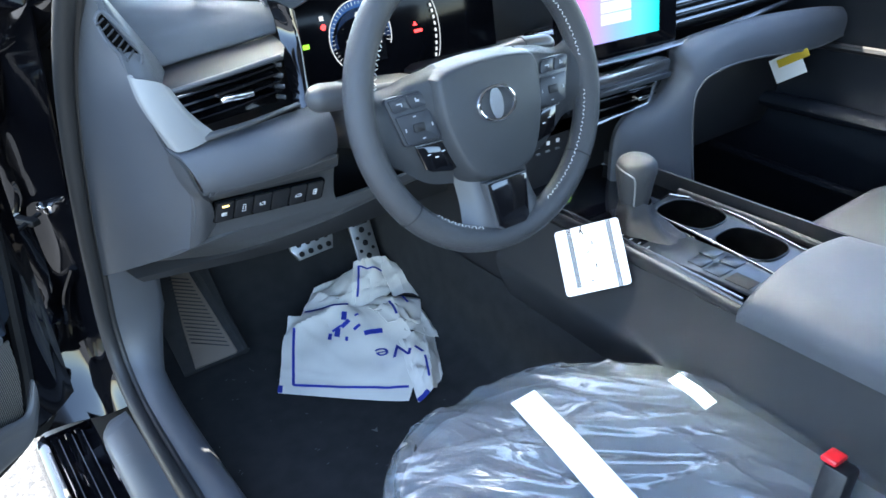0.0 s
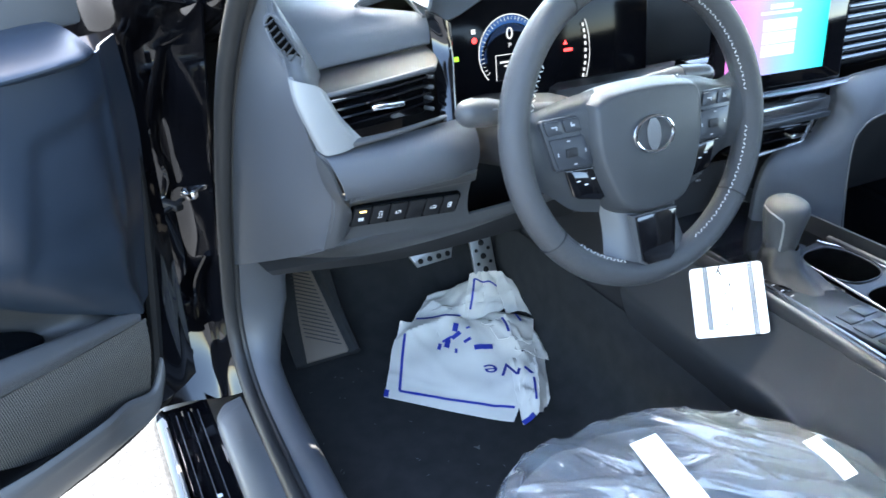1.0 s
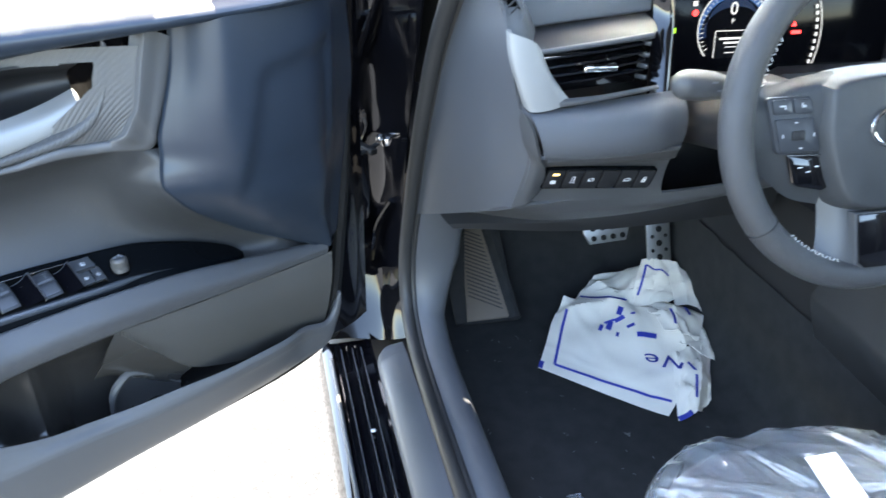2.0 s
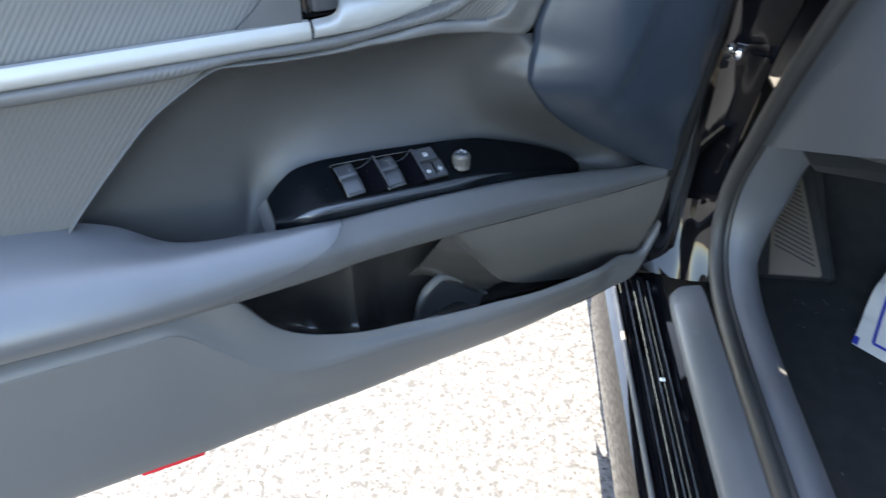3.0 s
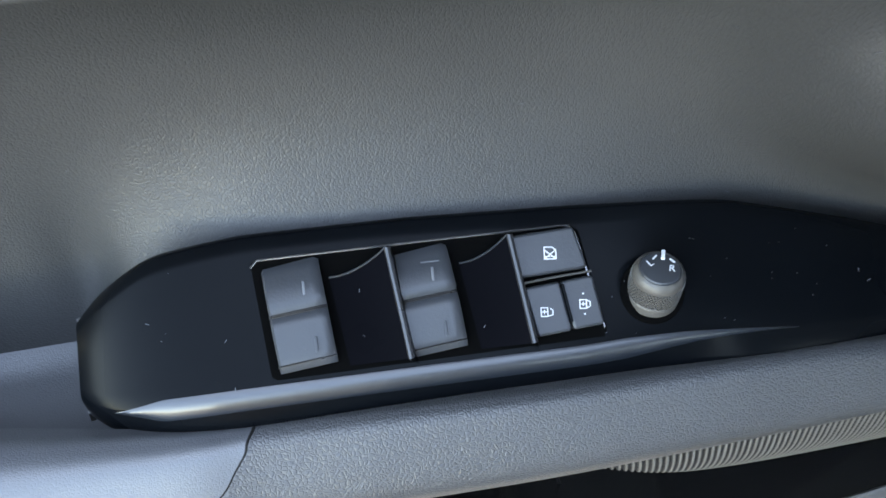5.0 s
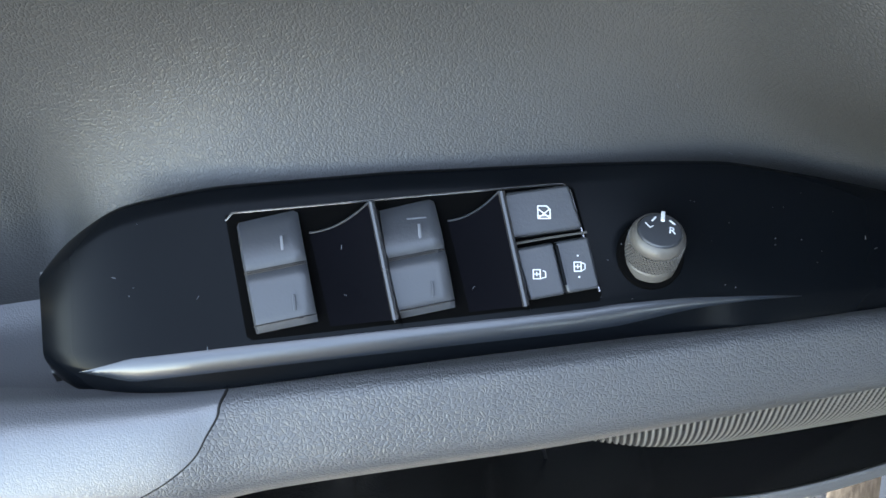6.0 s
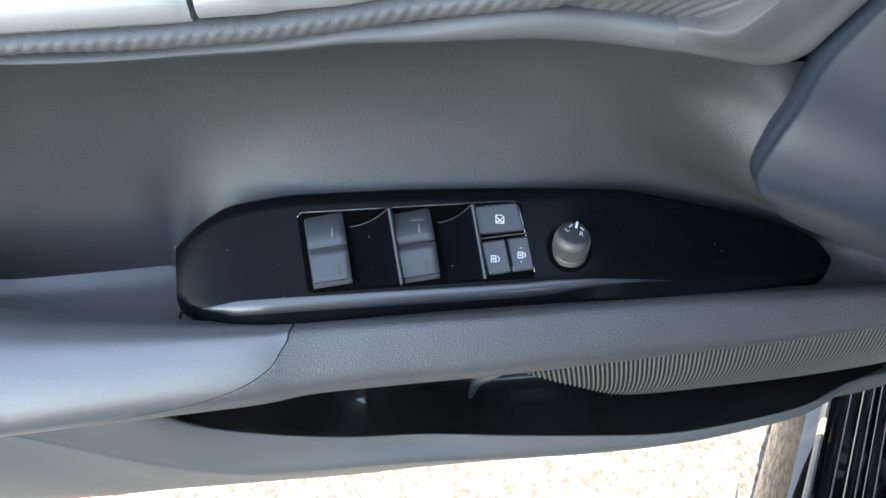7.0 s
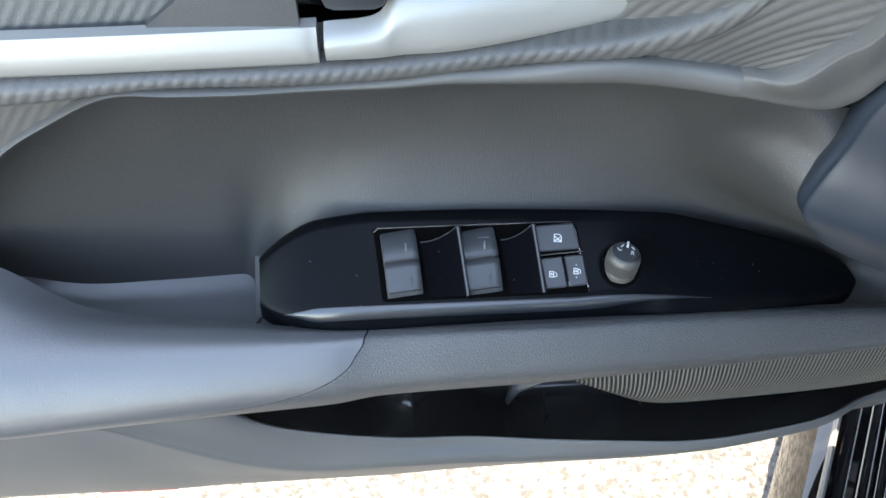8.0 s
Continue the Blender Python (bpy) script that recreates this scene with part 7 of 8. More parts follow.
        for k in range(3):
            part("sign", block((0.005, 0.0012, 0.0003), (x0 - sgn * (0.012 + 0.010 * k), -0.046 - 0.005 * (k % 2), 0.0022), 0), M_WHITE, sp, own=True)
        part("silver_edge", tube([(x0 + sgn * 0.006, -0.0322, 0.004), (x0 - sgn * 0.036, -0.0342, 0.004), (x0 - sgn * 0.041, -0.040, 0.003), (x0 - sgn * 0.046, -0.062, 0.001)], 0.0011, 6), M_CHROME_DIM, sp, own=True)
    rows = [[(-0.058, -0.078, -0.016), (-0.035, -0.090, 0.000), (0.0, -0.094, 0.006), (0.035, -0.090, 0.000), (0.058, -0.078, -0.016)],
            [(-0.056, -0.115, -0.014), (-0.034, -0.118, 0.004), (0.0, -0.120, 0.008), (0.034, -0.118, 0.004), (0.056, -0.115, -0.014)],
            [(-0.062, -0.146, -0.008), (-0.036, -0.150, 0.008), (0.0, -0.152, 0.012), (0.036, -0.150, 0.008), (0.062, -0.146, -0.008)],
            [(-0.07, -0.160, -0.002), (-0.04, -0.166, 0.008), (0.0, -0.170, 0.010), (0.04, -0.166, 0.008), (0.07, -0.160, -0.002)]]
    g = net(rows, 18, 24)
    g = g if net_normals(g)[..., 2].mean() > 0 else g[:, ::-1]
    sp = part("lower_spoke", sheet(g, 0.010), M_SPOKE, wh, "silver-grey lower spoke with gloss insert", own=True, angle=60)
    o = [(-0.030, -0.099), (0.030, -0.099), (0.024, -0.152), (0.016, -0.158), (-0.016, -0.158), (-0.024, -0.152)]
    part("insert_frame", prism([(x * 1.1, -0.128 + (y + 0.128) * 1.07) for x, y in o], 0.010, pose(0, 0, 0.004), 0.002), M_SPOKE, sp, own=True)
    part("gloss_insert", prism(o, 0.0125, pose(0, 0, 0.004), 0.002), M_GLOSS, sp, "gloss black insert", own=True)


M_SIGN = make("grey-white key print", (0.42, 0.43, 0.44), 0.5, tone=0.05)
M_SPOKE = make("grey spoke paint", (0.060, 0.062, 0.065), 0.42, tone=0.05)
M_BOOT = make("creased boot leather", (0.020, 0.019, 0.019), 0.5, grain=0.5, grain_size=700, kind="VORONOI", tone=0.2)
build_wheel()

# ---- centre console ----
def build_console():
    con = thing("centre_console", "dark grey centre console with piano black top", "console", at=(1.09, 0.5, 0.24))
    # side wall, curving out to the carpet
    rows = [[(0.974, 0.98, 0.69), (0.962, 0.98, 0.63), (0.940, 0.98, 0.575), (0.934, 0.98, 0.54)], [(0.970, 0.74, 0.672), (0.960, 0.74, 0.62), (0.938, 0.74, 0.567), (0.932, 0.74, 0.53)], [(0.960, 0.58, 0.664), (0.952, 0.58, 0.61), (0.932, 0.58, 0.552), (0.926, 0.58, 0.52)], [(0.952, 0.45, 0.666), (0.944, 0.45, 0.60), (0.926, 0.45, 0.48), (0.92, 0.45, 0.36)], [(0.94, -0.3, 0.70), (0.93, -0.3, 0.60), (0.92, -0.3, 0.48), (0.92, -0.3, 0.30)]]
    rows = [r + [(r[-1][0] + 0.05, r[-1][1], r[-1][2] - 0.12)] for r in rows]
    g = net(rows, 30, 20)
    part("side_wall", sheet(g if net_normals(g)[..., 0].mean() < 0 else g[:, ::-1], 0.006), M_SIDE, con, "smooth grey console side")
    part("far_wall", sheet(net([[(1.22, 0.98, 0.70), (1.225, 0.98, 0.30)], [(1.24, -0.3, 0.70), (1.25, -0.3, 0.30)]], 6, 6), 0.006), M_DARK, con)
    # top plate falls gently to the rear
    rows = [[(0.985, 1.0, 0.672), (1.09, 1.0, 0.675), (1.215, 1.0, 0.672)], [(0.985, 0.72, 0.670), (1.09, 0.72, 0.672), (1.21, 0.72, 0.670)], [(0.975, 0.45, 0.668), (1.09, 0.45, 0.670), (1.2, 0.45, 0.668)]]
    g = net(rows, 120, 80)
    wells = ((1.146, 0.712, 0.047, 0.054), (1.128, 0.583, 0.044, 0.052))

    def inside(q, grow=0.0):
        """Whether points of a net lie in one of the two cup wells, whose corners are softly squared."""
        ins = np.zeros(q.shape[:2], bool)
        for hx, hy, rx, ry in wells:
            ins |= np.abs((q[..., 0] - hx) / (rx + grow)) ** 2.8 + np.abs((q[..., 1] - hy) / (ry + grow)) ** 2.8 < 1
        return ins
    part("top_plate", cut_sheet(g, ~inside(g)), M_GLOSS, con, "piano black console top")
    part("edge_trim", sheet(along_edge([(0.978, 1.0, 0.678), (0.978, 0.74, 0.676), (0.968, 0.52, 0.672), (0.962, 0.44, 0.668)]), 0.0), M_BRUSHED, con, "dark brushed edge trim", angle=60)
    part("edge_line", tube([(0.992, 0.99, 0.681), (0.992, 0.74, 0.679), (0.982, 0.50, 0.675)], 0.002, 6), M_CHROME_DIM, con)
    # key plate beside the shifter, switches and slot
    part("key_plate", block((0.085, 0.22, 0.006), (1.035, 0.585, 0.676), 0.002, Matrix.Rotation(radians(2), 3, "Z")), M_TRAY, con, "satin grey key plate")
    for x, y, w, h in ((1.020, 0.60, 0.030, 0.026), (1.055, 0.605, 0.030, 0.026), (1.018, 0.567, 0.034, 0.030), (1.056, 0.567, 0.030, 0.030)):
        part("console_key", block((w, h, 0.004), (x, y, 0.6790), 0.0015), M_TRAY, con, "small grey console key")
    part("slot", block((0.030, 0.040, 0.004), (1.018, 0.525, 0.678), 0.001), M_RUBBER, con, "dark parking brake slot")
    part("console_key", block((0.032, 0.034, 0.004), (1.020, 0.487, 0.6778), 0.0015), M_TRAY, con, "small grey console key")
    part("gate_marks", merged(*[block((0.007, 0.0014, 0.0004), (0.996, 0.735 - 0.018 * k, 0.6795), 0) for k in range(4)]), M_WHITE, con, "white gear marks")
    part("lamp", block((0.006, 0.004, 0.001), (1.04, 0.90, 0.676), 0), M_GREENGLOW, con, "tiny lit yellow-green lamp")
    part("groove", block((0.06, 0.001, 0.0008), (1.005, 0.893, 0.6755), 0), M_WHITE_DIM, con)
    # cup holders with a satin surround
    side0, side1 = [(1.098, 0.775), (1.094, 0.70), (1.086, 0.62), (1.076, 0.55), (1.068, 0.49)], [(1.180, 0.785), (1.198, 0.74), (1.196, 0.66), (1.186, 0.60), (1.165, 0.50)]
    lane = [[(a * (1 - f) + c * f, b * (1 - f) + d * f, 0.6775) for (a, b), (c, d) in zip(side0, side1)] for f in (0, 0.33, 0.66, 1)]
    tray = net(lane, 110, 220)
    part("cup_tray", cut_sheet(tray, ~inside(tray, 0.001)), M_TRAY, con, "satin blue-grey cup holder surround")
    for hx, hy, rx, ry in wells:
        loop = lambda k, z: [(hx + rx * k * math.copysign(abs(math.cos(q)) ** 0.714, math.cos(q)), hy + ry * k * math.copysign(abs(math.sin(q)) ** 0.714, math.sin(q)), z) for q in np.linspace(0, 2 * np.pi, 64, endpoint=False)]
        cp = part("cup_holder", sheet(np.array([loop(1.03, 0.6785), loop(0.99, 0.674), loop(0.95, 0.64), loop(0.90, 0.60), loop(0.02, 0.598)]), ring=True), M_HOLE, con, "hollow shade black cup holder")
        part("cup_rim", tube(loop(1.03, 0.679) + loop(1.03, 0.679)[:1], 0.0012, 8), M_TRAY, cp)
    part("tray_line", tube(catmull([(a, b, 0.680) for a, b in side0], 30), 0.0016, 8), M_CHROME_DIM, con, "fine bright line along the cup tray")
    part("tray_line", tube(catmull([(a, b, 0.680) for a, b in side1], 30), 0.0018, 8), M_CHROME_DIM, con)
    part("far_edge", tube([(1.20, 0.78, 0.682), (1.205, 0.60, 0.680), (1.20, 0.45, 0.678)], 0.006, 8), M_DARK, con)
    # lidded armrest
    rows = []
    for y, lift in ((0.475, -0.03), (0.462, -0.008), (0.44, 0.0), (0.3, 0.004), (0.0, 0.004), (-0.3, 0.0)):
        rows.append([(0.930, y, 0.672), (0.926, y - 0.002, 0.70 + lift * 0.5), (0.934, y, 0.722 + lift), (0.965, y, 0.737 + lift), (1.05, y + 0.006, 0.742 + lift), (1.14, y, 0.738 + lift), (1.175, y, 0.722 + lift), (1.18, y, 0.68)])
    part("armrest_lid", up_sheet(rows, 24, 30, 0.006), M_DASH, con, "padded grey armrest lid")
    # shifter
    sh = part("shifter_knob", sheet(shift_knob(), ring=True), M_LEATHER, con, "rounded grey shift knob with silver line", angle=60)
    kl = [(1.045 + r * math.cos(radians(d)), 0.757 + 1.05 * r * math.sin(radians(d)), z) for d, z, r in ((-218, 0.785, 0.0322), (-190, 0.783, 0.0328), (-160, 0.778, 0.0334), (-146, 0.772, 0.0330), (-142, 0.755, 0.0305), (-141, 0.735, 0.0275), (-141, 0.715, 0.024))]
    part("knob_line", tube(catmull(kl, 40), 0.0016, 6), M_SILVER, sh, "silver line on the knob")
    boot = []
    for k, (z, rx, ry, yy) in enumerate(((0.722, 0.026, 0.026, 0.755), (0.712, 0.030, 0.030, 0.753), (0.698, 0.032, 0.038, 0.748), (0.686, 0.036, 0.052, 0.735), (0.678, 0.040, 0.066, 0.72))):
        boot.append([(1.045 + rx * math.cos(t) * (1 + 0.10 * math.sin(5 * t + 1.6 * k)), yy + ry * math.sin(t) * (1 + 0.08 * math.sin(4 * t + 1.3 * k)), z + 0.002 * math.sin(6 * t)) for t in np.linspace(0, 2 * np.pi, 30, endpoint=False)])
    g = np.stack([catmull([r[j] for r in boot], 16) for j in range(30)], 1)
    part("shifter_boot", sheet(g, ring=True), M_BOOT, con, "creased leather shifter boot", angle=60)
    part("gate_plate", block((0.092, 0.16, 0.005), (1.039, 0.735, 0.675), 0.002), M_GLOSS, con, "gloss black shifter gate")


def along_edge(path):
    p = catmull(path, 24)
    prof = [(0.006, -0.002), (0.010, 0.003), (0.002, 0.006), (-0.008, 0.004), (-0.012, -0.006), (-0.011, -0.018)]
    return np.stack([[q + np.array((x, 0, z)) for x, z in prof] for q in p])


def shift_knob():
    rows = []
    for z, r, dx, dy in ((0.712, 0.022, 0, 0), (0.724, 0.025, 0, 0), (0.745, 0.028, -0.001, 0), (0.763, 0.031, -0.001, 0), (0.777, 0.033, 0, 0), (0.789, 0.031, 0, 0), (0.797, 0.024, 0, 0), (0.802, 0.012, 0, 0), (0.803, 0.001, 0, 0)):
        rows.append([(1.045 + dx + r * math.cos(t), 0.757 + dy + r * 1.05 * math.sin(t), z) for t in np.linspace(0, 2 * np.pi, 26, endpoint=False)])
    return np.stack([catmull([r[j] for r in rows], 30) for j in range(26)], 1)


M_BRUSHED = make("dark brushed trim", (0.035, 0.036, 0.038), 0.28, metal=0.5, tone=0.2, grain=0.3, grain_size=250, stretch=(1, 0.02, 1))
M_SIDE = make("console side plastic", (0.027, 0.027, 0.028), 0.55, grain=0.4, grain_size=900, tone=0.08, spec=0.35)
M_TRAY = make("satin tray", (0.036, 0.041, 0.048), 0.33, metal=0.7, tone=0.06)
build_console()


def build_card():
    """A white card leaning on the console's side below the shifter."""
    tl, tr, bl = Vector((0.922, 0.816, 0.677)), Vector((0.983, 0.735, 0.717)), Vector((0.887, 0.762, 0.588))
    x = (tr - tl).normalized()
    n = x.cross(bl - tl).normalized()
    n = n if n.z > 0 else -n
    y = n.cross(x)
    w, h = (tr - tl).length, (bl - tl).length
    c = tl + x * w / 2 - y * h / 2
    m = axes(c, x, y, n)
    m.translation = c + n * 0.007
    card = thing("instruction_card", "white printed card standing against the console", "card", m=m)
    part("sheet", prism(rounded(w, h, 0.006), 0.0012, Matrix.Translation((0, 0, -0.0012))), M_CARD, card, own=True)
    for x0, y0, y1 in ((-0.030, -0.044, 0.058), (0.037, -0.058, 0.056)):
        dots = [block((0.0034, 0.0013, 0.0004), (x0 + 0.0004 * (-1) ** k, y0 + 0.0022 * (k + 0.5), 0.0003), 0) for k in range(int((y1 - y0) / 0.0022))]
        part("printed_band", merged(*dots), M_BAND, card, "dotted grey printed band", own=True, stuff=True)
        for dx in (-0.0028, 0.0028):
            part("band_edge", block((0.0011, y1 - y0, 0.0004), (x0 + dx, (y0 + y1) / 2, 0.0004), 0), M_INK, card, own=True)
    for k, (x0, y0, w0, h0, r) in enumerate(((-0.010, 0.049, 0.002, 0.012, -25), (-0.008, 0.044, 0.002, 0.010, 20), (0.005, 0.024, 0.002, 0.006, 0), (-0.004, 0.010, 0.005, 0.0015, 25), (0.005, -0.014, 0.002, 0.007, 0), (-0.006, -0.037, 0.005, 0.0015, -20), (-0.052, -0.058, 0.005, 0.0012, 30))):
        part("mark", block((w0, h0, 0.0003), (x0, y0, 0.0003), 0, Matrix.Rotation(radians(r), 3, "Z")), M_INK, card, "unreadable black mark", own=True)
    part("dot", rod(0.0016, 0.0004, 12, None, Matrix.Translation((0.053, 0.056, 0.0003))), M_INK, card, own=True)


M_BAND = make("dotted print", (0.008, 0.008, 0.008), 0.8, spec=0.05, tone=0.3, tone_size=420)
build_card()


# ---- crumpled paper mat ----
def build_paper():
    at = Vector((0.79, 1.26, 0.25))
    paper = thing("paper_floor_mat", "crumpled white paper floor mat with blue printed border on the carpet", "paper mat", at=at)

    def crumple(corners, nu, nv, amp, seed, flat=0.25, k=5):
        """A sheet of irregular facets that meet in creases, flatter towards its first row."""
        g = net(corners, nu, nv)
        r = np.random.default_rng(seed)
        u = np.linspace(0, 1, nu)[:, None]
        bend = r.standard_normal((nu, nv)) * amp * 0.55 * np.clip(flat + 1.0 * u, 0, 1)
        g[..., 2] += bend
        g = np.stack([catmull(g[:, j], (nu - 1) * k + 1) for j in range(nv)], 1)
        g = np.stack([catmull(g[i], (nv - 1) * k + 1) for i in range(g.shape[0])])
        U, V = np.meshgrid(np.linspace(0, 1, g.shape[0]), np.linspace(0, 1, g.shape[1]), indexing="ij")
        for c in range(12):
            a = r.uniform(0, math.pi)
            d = (U - r.uniform(0, 1)) * math.cos(a) + (V - r.uniform(0, 1)) * math.sin(a)
            g[..., 2] += r.choice((-0.7, 1.0)) * amp * 1.1 * np.exp(-np.abs(d) / 0.05) * np.clip(flat + U, 0.12, 1) * r.uniform(0.3, 1)
        g[..., 2] = np.maximum(g[..., 2], floor_z(g[..., 1]) + 0.003)
        return g

    def floor_z(y):
        return np.interp(y, [0.8, 1.15, 1.42, 1.58, 1.72], [0.235, 0.234, 0.247, 0.30, 0.42])

    def rule(g, u0, v0, u1, v1, wide, name="border_line", n=26, lift=0.0026):
        """A printed line between two places of a crumpled sheet."""
        nu, nv = g.shape[:2]
        pts = []
        for t in np.linspace(0, 1, n):
            a, b = (u0 + (u1 - u0) * t) * (nu - 1), (v0 + (v1 - v0) * t) * (nv - 1)
            i, j = min(int(a), nu - 2), min(int(b), nv - 2)
            fa, fb = a - i, b - j
            p = g[i, j] * (1 - fa) * (1 - fb) + g[i + 1, j] * fa * (1 - fb) + g[i, j + 1] * (1 - fa) * fb + g[i + 1, j + 1] * fa * fb
            pts.append(p)
        p = np.array(pts)
        d = np.gradient(p, axis=0)
        side = np.cross(d, np.array((0, -0.4, 1.0)))
        side /= np.linalg.norm(side, axis=1, keepdims=True)
        up = np.array((0, -lift * 0.4, lift))
        part(name, sheet(np.stack([p - side * wide / 2 + up, p + side * wide / 2 + up], 1)), M_BLUE, main, "blue printed line")

    # main lobe, lying flat towards the seat
    A = crumple([[(0.562, 1.258, 0.245), (0.64, 1.18, 0.243), (0.72, 1.10, 0.241), (0.765, 1.065, 0.24)],
                 [(0.60, 1.32, 0.252), (0.67, 1.25, 0.260), (0.76, 1.18, 0.268), (0.835, 1.13, 0.266)],
                 [(0.64, 1.385, 0.264), (0.71, 1.335, 0.282), (0.79, 1.28, 0.298), (0.875, 1.22, 0.294)],
                 [(0.684, 1.436, 0.283), (0.735, 1.40, 0.304), (0.80, 1.36, 0.312), (0.86, 1.31, 0.312)]], 8, 8, 0.0065, 2, 0.10)
    main = part("main_sheet", sheet(A, 0.0008), M_PAPER, paper, "white crumpled sheet", angle=24)
    rule(A, 0.12, 0.10, 0.80, 0.10, 0.006)
    rule(A, 0.12, 0.10, 0.12, 0.95, 0.006)
    rule(A, 0.0, 0.01, 0.10, 0.01, 0.010)
    # upper lobes drawn up in front of the accelerator
    L = crumple([[(0.722, 1.453, 0.272), (0.77, 1.40, 0.290), (0.815, 1.350, 0.302)], [(0.755, 1.475, 0.288), (0.81, 1.43, 0.312), (0.845, 1.385, 0.336)], [(0.788, 1.499, 0.300), (0.8575, 1.474, 0.324), (0.885, 1.432, 0.372)]], 5, 6, 0.006, 5, 0.5)
    part("upper_fold", sheet(L, 0.0008), M_PAPER, paper, "raised fold of the sheet", angle=24)
    rule(L, 0.12, 0.04, 0.12, 0.85, 0.005)
    B = crumple([[(0.806, 1.354, 0.300), (0.865, 1.338, 0.308), (0.925, 1.345, 0.318)], [(0.838, 1.394, 0.338), (0.90, 1.380, 0.340), (0.972, 1.372, 0.328)], [(0.872, 1.440, 0.374), (0.910, 1.430, 0.378), (0.95, 1.419, 0.362)]], 5, 5, 0.006, 7, 0.5)
    part("raised_fold", sheet(B, 0.0008), M_PAPER, paper, "folded-over corner", angle=24)
    rule(B, 0.25, 0.10, 0.85, 0.14, 0.005)
    rule(B, 0.85, 0.14, 0.62, 0.78, 0.005)
    D = crumple([[(0.905, 1.322, 0.312), (0.940, 1.310, 0.316), (0.958, 1.292, 0.306)], [(0.915, 1.372, 0.336), (0.960, 1.350, 0.332), (0.980, 1.325, 0.312)], [(0.925, 1.425, 0.366), (0.965, 1.392, 0.352), (0.985, 1.355, 0.328)]], 4, 4, 0.004, 12, 0.6)
    part("back_fold", sheet(D, 0.0008), M_PAPER, paper, "fold behind the raised corner", angle=24)
    C = crumple([[(0.832, 1.362, 0.302), (0.885, 1.338, 0.318), (0.958, 1.290, 0.306)], [(0.838, 1.30, 0.314), (0.89, 1.278, 0.322), (0.938, 1.258, 0.302)], [(0.838, 1.245, 0.308), (0.875, 1.225, 0.308), (0.905, 1.215, 0.290)]], 5, 5, 0.006, 8, 0.6)
    part("middle_fold", sheet(C, 0.0008), M_PAPER, paper, "crumpled middle fold", angle=24)
    rule(C, 0.10, 0.72, 0.50, 0.70, 0.005)
    rule(C, 0.40, 0.36, 0.85, 0.30, 0.006)
    E_ = crumple([[(0.86, 1.215, 0.296), (0.90, 1.26, 0.300), (0.945, 1.30, 0.290)], [(0.895, 1.19, 0.284), (0.935, 1.23, 0.284), (0.968, 1.27, 0.272)], [(0.93, 1.175, 0.262), (0.955, 1.21, 0.258), (0.975, 1.25, 0.252)]], 4, 4, 0.006, 9, 0.6)
    part("side_fold", sheet(E_, 0.0008), M_PAPER, paper, "crumpled side fold", angle=30)
    G = crumple([[(0.775, 1.045, 0.242), (0.80, 1.11, 0.264), (0.83, 1.19, 0.292)], [(0.82, 1.055, 0.246), (0.85, 1.12, 0.276), (0.88, 1.20, 0.292)], [(0.868, 1.085, 0.242), (0.898, 1.14, 0.258), (0.94, 1.215, 0.266)]], 5, 6, 0.006, 14, 0.6)
    part("lower_tip", sheet(G, 0.0008), M_PAPER, paper, "rolled lower tip of the sheet", angle=24)
    rule(G, 0.45, 0.18, 0.50, 0.55, 0.005)
    rule(G, 0.0, 0.02, 0.35, 0.03, 0.010)
    # large script print, broken by the folds: the readable pair of letters and plain bars
    here = Vector((0.814, 1.170, 0.0))
    near = (A[..., 0] - here.x) ** 2 + (A[..., 1] - here.y) ** 2 < 0.05 ** 2
    here.z = A[..., 2][near].max() + 0.004
    lettering("printed_letters", "We", 0.068, Matrix.Translation(here - at) @ pose(0, 0, 0, 0, 0, 160) @ pose(0, 0, 0, 4, 0, 0), M_BLUE, paper)
    for u0, v0, u1, v1, w in ((0.60, 0.66, 0.63, 0.80, 0.013), (0.66, 0.60, 0.70, 0.66, 0.007), (0.62, 0.46, 0.72, 0.49, 0.012), (0.61, 0.40, 0.68, 0.42, 0.008), (0.72, 0.52, 0.78, 0.60, 0.010), (0.56, 0.52, 0.60, 0.53, 0.006), (0.80, 0.56, 0.90, 0.60, 0.012), (0.70, 0.44, 0.74, 0.52, 0.006), (0.82, 0.66, 0.84, 0.70, 0.005)):
        rule(A, u0, v0, u1, v1, w, "printed_bar", lift=0.0035)


build_paper()


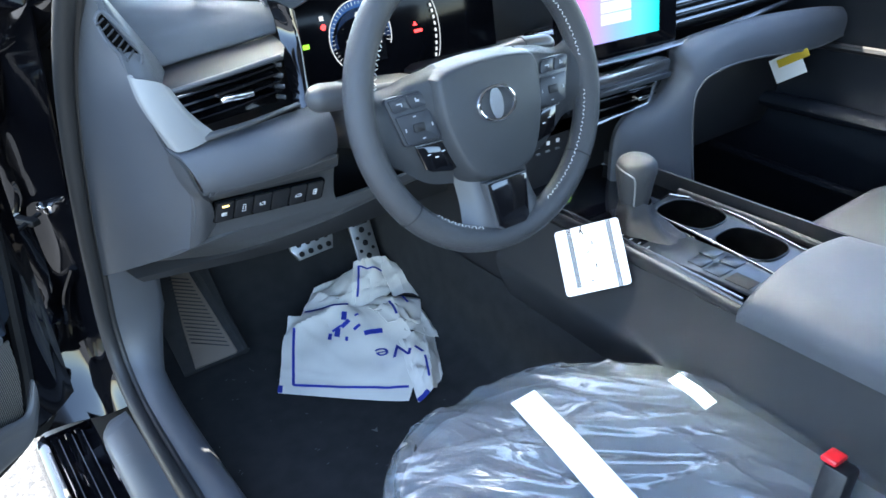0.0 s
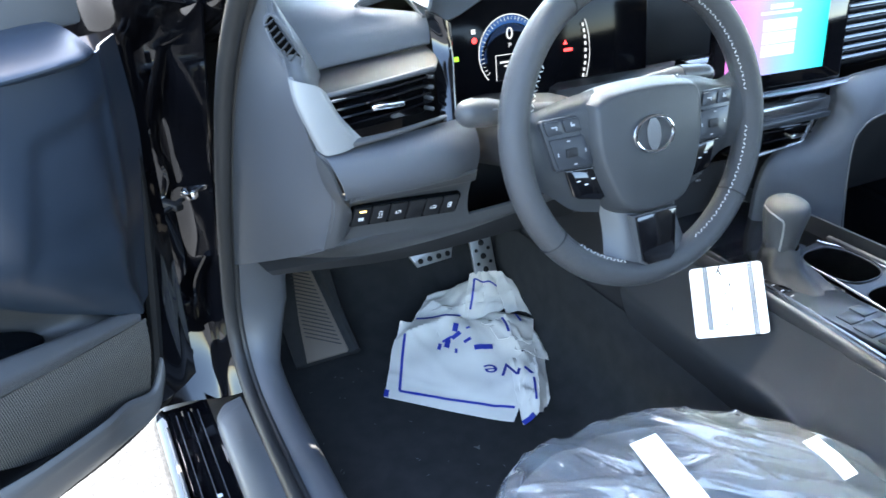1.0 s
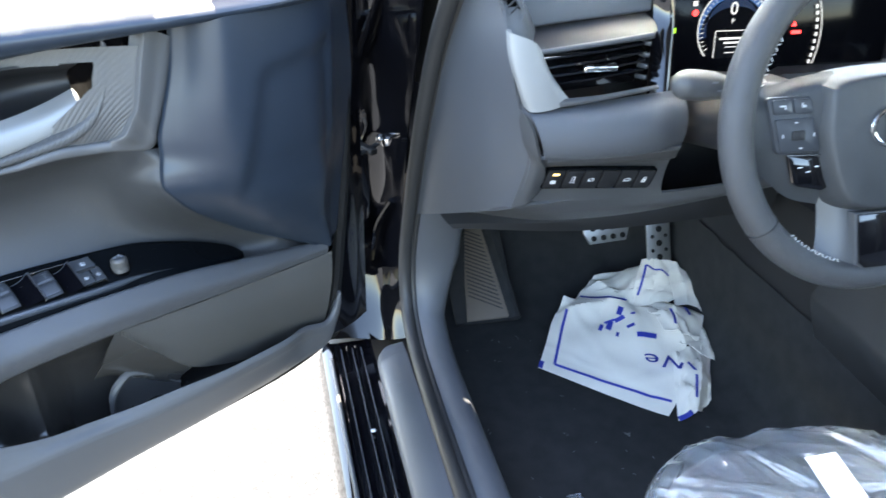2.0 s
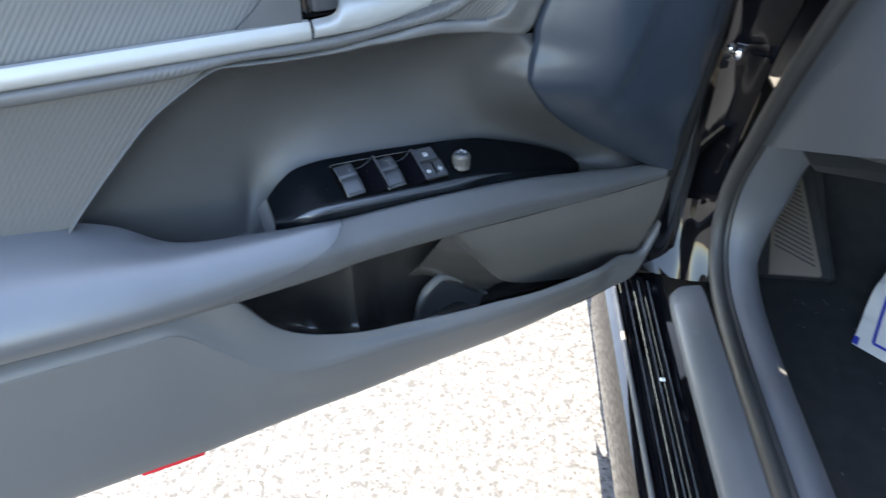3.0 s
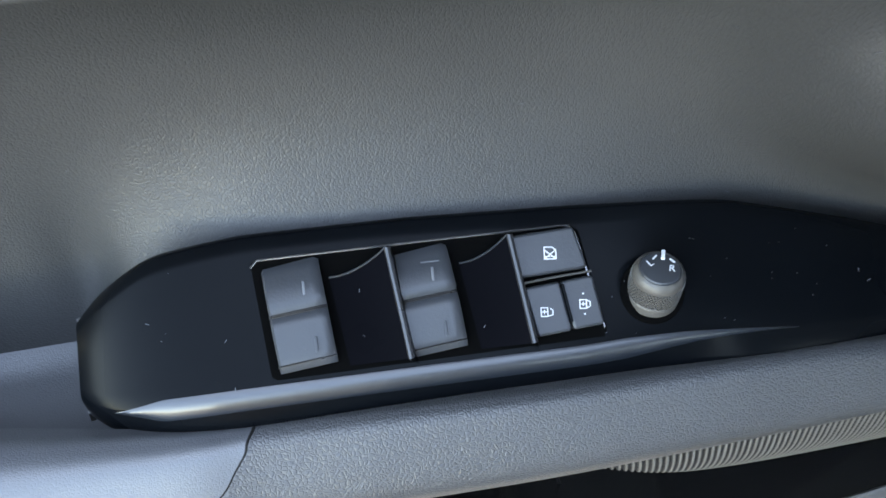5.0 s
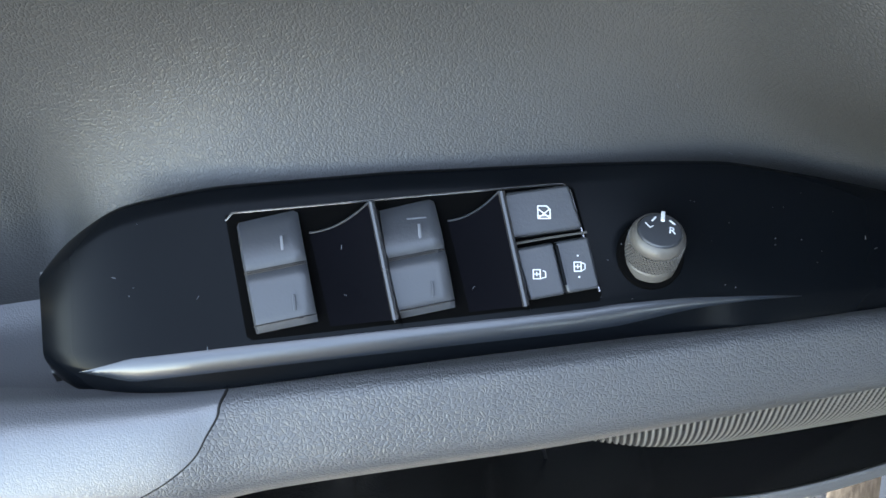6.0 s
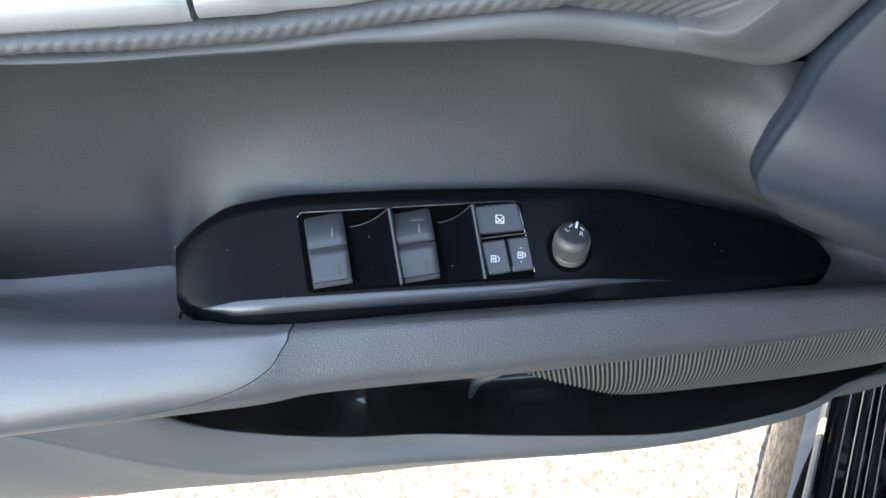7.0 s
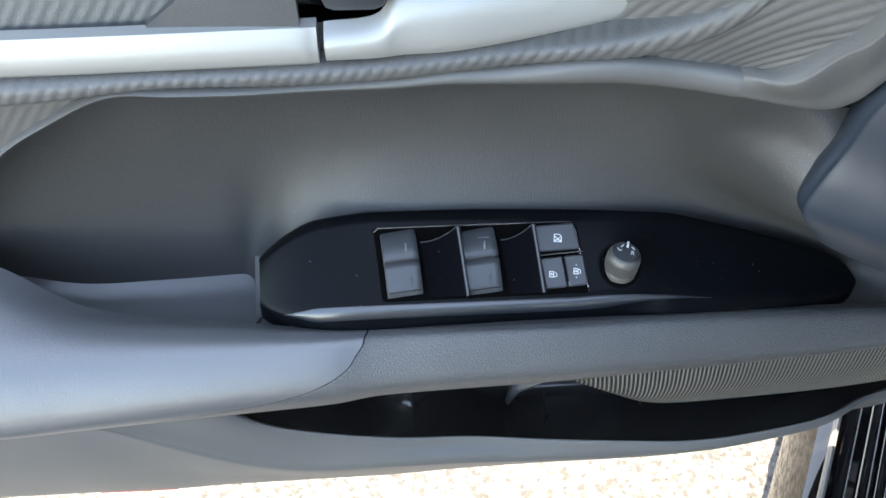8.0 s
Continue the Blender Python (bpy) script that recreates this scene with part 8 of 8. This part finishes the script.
# ---- driver's seat under clear film ----
def build_seat():
    seat = thing("driver_seat", "grey cloth seat cushion below clear film", "seat", at=(0.68, 0.3, 0.3))

    def cushion(grow, z_add, nu, nv):
        rows = []
        for y, xl, xr, z in ((0.722, 0.57, 0.68, 0.515), (0.708, 0.53, 0.74, 0.530), (0.68, 0.495, 0.80, 0.540), (0.64, 0.465, 0.855, 0.545), (0.58, 0.445, 0.920, 0.550), (0.48, 0.435, 0.950, 0.552), (0.3, 0.430, 0.945, 0.548), (0.05, 0.43, 0.94, 0.545)):
            c, h = (xl + xr) / 2, (xr - xl) / 2 + grow
            yy = y + (grow if y > 0.6 else 0) - 0.018
            rows.append([(c - h, yy, z - 0.13), (c - h - 0.003, yy, z - 0.05), (c - h * 0.93, yy, z - 0.012 + z_add), (c - h * 0.5, yy, z + 0.006 + z_add), (c, yy, z + z_add), (c + h * 0.5, yy, z + 0.006 + z_add), (c + h * 0.93, yy, z - 0.012 + z_add), (c + h + 0.003, yy, z - 0.05), (c + h, yy, z - 0.13)])
        top = rows[0]
        rows.insert(0, [(x, y + 0.004, z - 0.07) for x, y, z in top])
        return net(rows, nu, nv)
    g = cushion(0.0, 0.0, 40, 50)
    part("cushion", sheet(g, 0.0), M_SEATSKIN, seat, "grey cloth cushion", angle=80)
    part("backrest", block((0.50, 0.14, 0.70), (0.668, -0.22, 0.90), 0.05, Matrix.Rotation(radians(-18), 3, "X"), 4), M_SEATSKIN, seat, "grey cloth backrest")
    # the film: pulled into long slanting creases
    cover = thing("plastic_seat_cover", "clear crumpled plastic film drawn over the seat", "seat cover", at=(0.668, 0.4, 0.5))
    g = cushion(0.016, 0.010, 300, 300)
    n = net_normals(g)
    if n[..., 2].mean() < 0:
        n = -n
    X, Y = g[..., 0], g[..., 1]
    rnd = np.random.default_rng(21)
    h = 0.0022 * np.sin(48 * X + 30 * Y + 1.4 * np.sin(21 * X - 9 * Y)) * np.sin(17 * X - 26 * Y + 0.8) + 0.0018 * np.sin(95 * X + 74 * Y + 2.2 * np.sin(15 * Y))
    for k in range(64):
        a = rnd.normal(radians(48), 0.42)
        px, py = rnd.uniform(0.44, 0.95), rnd.uniform(0.28, 0.72)
        across = (X - px) * math.sin(a) + (Y - py) * math.cos(a)
        run = (X - px) * math.cos(a) - (Y - py) * math.sin(a)
        across = across + rnd.normal(0, 1.6) * run ** 2 + 0.003 * np.sin(40 * run + k)
        half, wide = rnd.uniform(0.05, 0.16), rnd.uniform(0.0022, 0.0070)
        taper = np.clip(1 - (run / half) ** 2, 0, 1) ** 1.3
        h += rnd.uniform(0.5, 1.0) * wide * taper * np.exp(-(np.abs(across) / wide) ** 1.4)
    h *= np.clip((n[..., 2] - 0.35) / 0.45, 0.04, 1)
    g = g + n * h[..., None]
    part("film", sheet(g), M_FILM, cover, "clear shiny film", angle=30)
    # two white strips across it
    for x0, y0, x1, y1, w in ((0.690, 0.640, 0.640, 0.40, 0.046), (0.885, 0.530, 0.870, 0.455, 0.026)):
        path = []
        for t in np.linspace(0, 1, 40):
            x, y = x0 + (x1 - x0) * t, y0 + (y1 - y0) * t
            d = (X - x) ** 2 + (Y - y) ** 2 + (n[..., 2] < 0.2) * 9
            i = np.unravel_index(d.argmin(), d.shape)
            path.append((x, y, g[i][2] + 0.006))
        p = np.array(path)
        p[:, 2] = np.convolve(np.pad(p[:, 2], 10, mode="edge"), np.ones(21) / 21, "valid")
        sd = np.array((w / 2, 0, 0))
        part("white_strip", sheet(np.stack([p - sd, p, p + sd], 1), 0.0006), M_CARD, cover, "white strip")
    # buckle
    bk = thing("seat_belt_buckle", "black seat belt buckle with red button beside the seat", "buckle", at=(0.845, 0.275, 0.55))
    part("case", block((0.036, 0.034, 0.10), (0.848, 0.272, 0.560), 0.008, Matrix.Rotation(radians(10), 3, "Y")), M_DARK, bk)
    part("button", block((0.030, 0.020, 0.008), (0.850, 0.280, 0.618), 0.003, Matrix.Rotation(radians(10), 3, "Y")), M_RED, bk, "red release button")
    ps = thing("passenger_seat", "dark grey passenger seat beyond the console", "seat", at=(1.53, 0.3, 0.3))
    part("cushion", block((0.50, 0.52, 0.16), (1.53, 0.42, 0.50), 0.05, None, 4), M_PAD, ps)
    part("backrest", block((0.50, 0.14, 0.70), (1.53, -0.22, 0.90), 0.05, Matrix.Rotation(radians(-18), 3, "X"), 4), M_PAD, ps)


build_seat()


# ---- far door ----
def build_far_door():
    fd = thing("passenger_door", "closed dark passenger door with a paper label", "door", at=(1.9, 0.6, 0.3))
    rows = [[(1.89, 1.25, 0.35), (1.85, 1.25, 0.52), (1.84, 1.25, 0.62), (1.88, 1.25, 0.72), (1.89, 1.25, 0.86), (1.86, 1.25, 1.03)], [(1.89, 0.7, 0.35), (1.84, 0.7, 0.52), (1.82, 0.7, 0.62), (1.88, 0.7, 0.72), (1.89, 0.7, 0.86), (1.85, 0.7, 1.03)], [(1.89, 0.0, 0.35), (1.84, 0.0, 0.52), (1.82, 0.0, 0.62), (1.88, 0.0, 0.72), (1.89, 0.0, 0.86), (1.85, 0.0, 1.03)]]
    part("trim", sheet(net(rows, 20, 30), 0.004), M_FAR, fd, "black door trim, darkened for the far side's shade")
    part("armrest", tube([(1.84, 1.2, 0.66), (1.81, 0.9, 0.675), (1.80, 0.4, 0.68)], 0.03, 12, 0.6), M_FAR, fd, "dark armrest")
    part("strip", tube([(1.87, 1.2, 0.80), (1.865, 0.8, 0.81), (1.86, 0.2, 0.82)], 0.010, 8), M_DARK, fd, "gloss strip")
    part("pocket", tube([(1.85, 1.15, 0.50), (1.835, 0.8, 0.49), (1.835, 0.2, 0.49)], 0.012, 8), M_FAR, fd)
    lb = part("label", block((0.002, 0.078, 0.055), (1.752, 0.92, 0.776), 0.0005, Matrix.Rotation(radians(-32), 3, "X")), M_CARD, fd, "white and yellow paper label")
    part("label_top", block((0.0025, 0.078, 0.018), (1.7515, 0.911, 0.797), 0.0005, Matrix.Rotation(radians(-32), 3, "X")), M_YELLOW, lb, "yellow heading of the label")


# near-black base holds the shade of the car's far side
M_FAR = make("far door plastic, darkened for shade", (0.010, 0.012, 0.016), 0.6, spec=0.18, grain=0.4, grain_size=900, tone=0.2)
build_far_door()
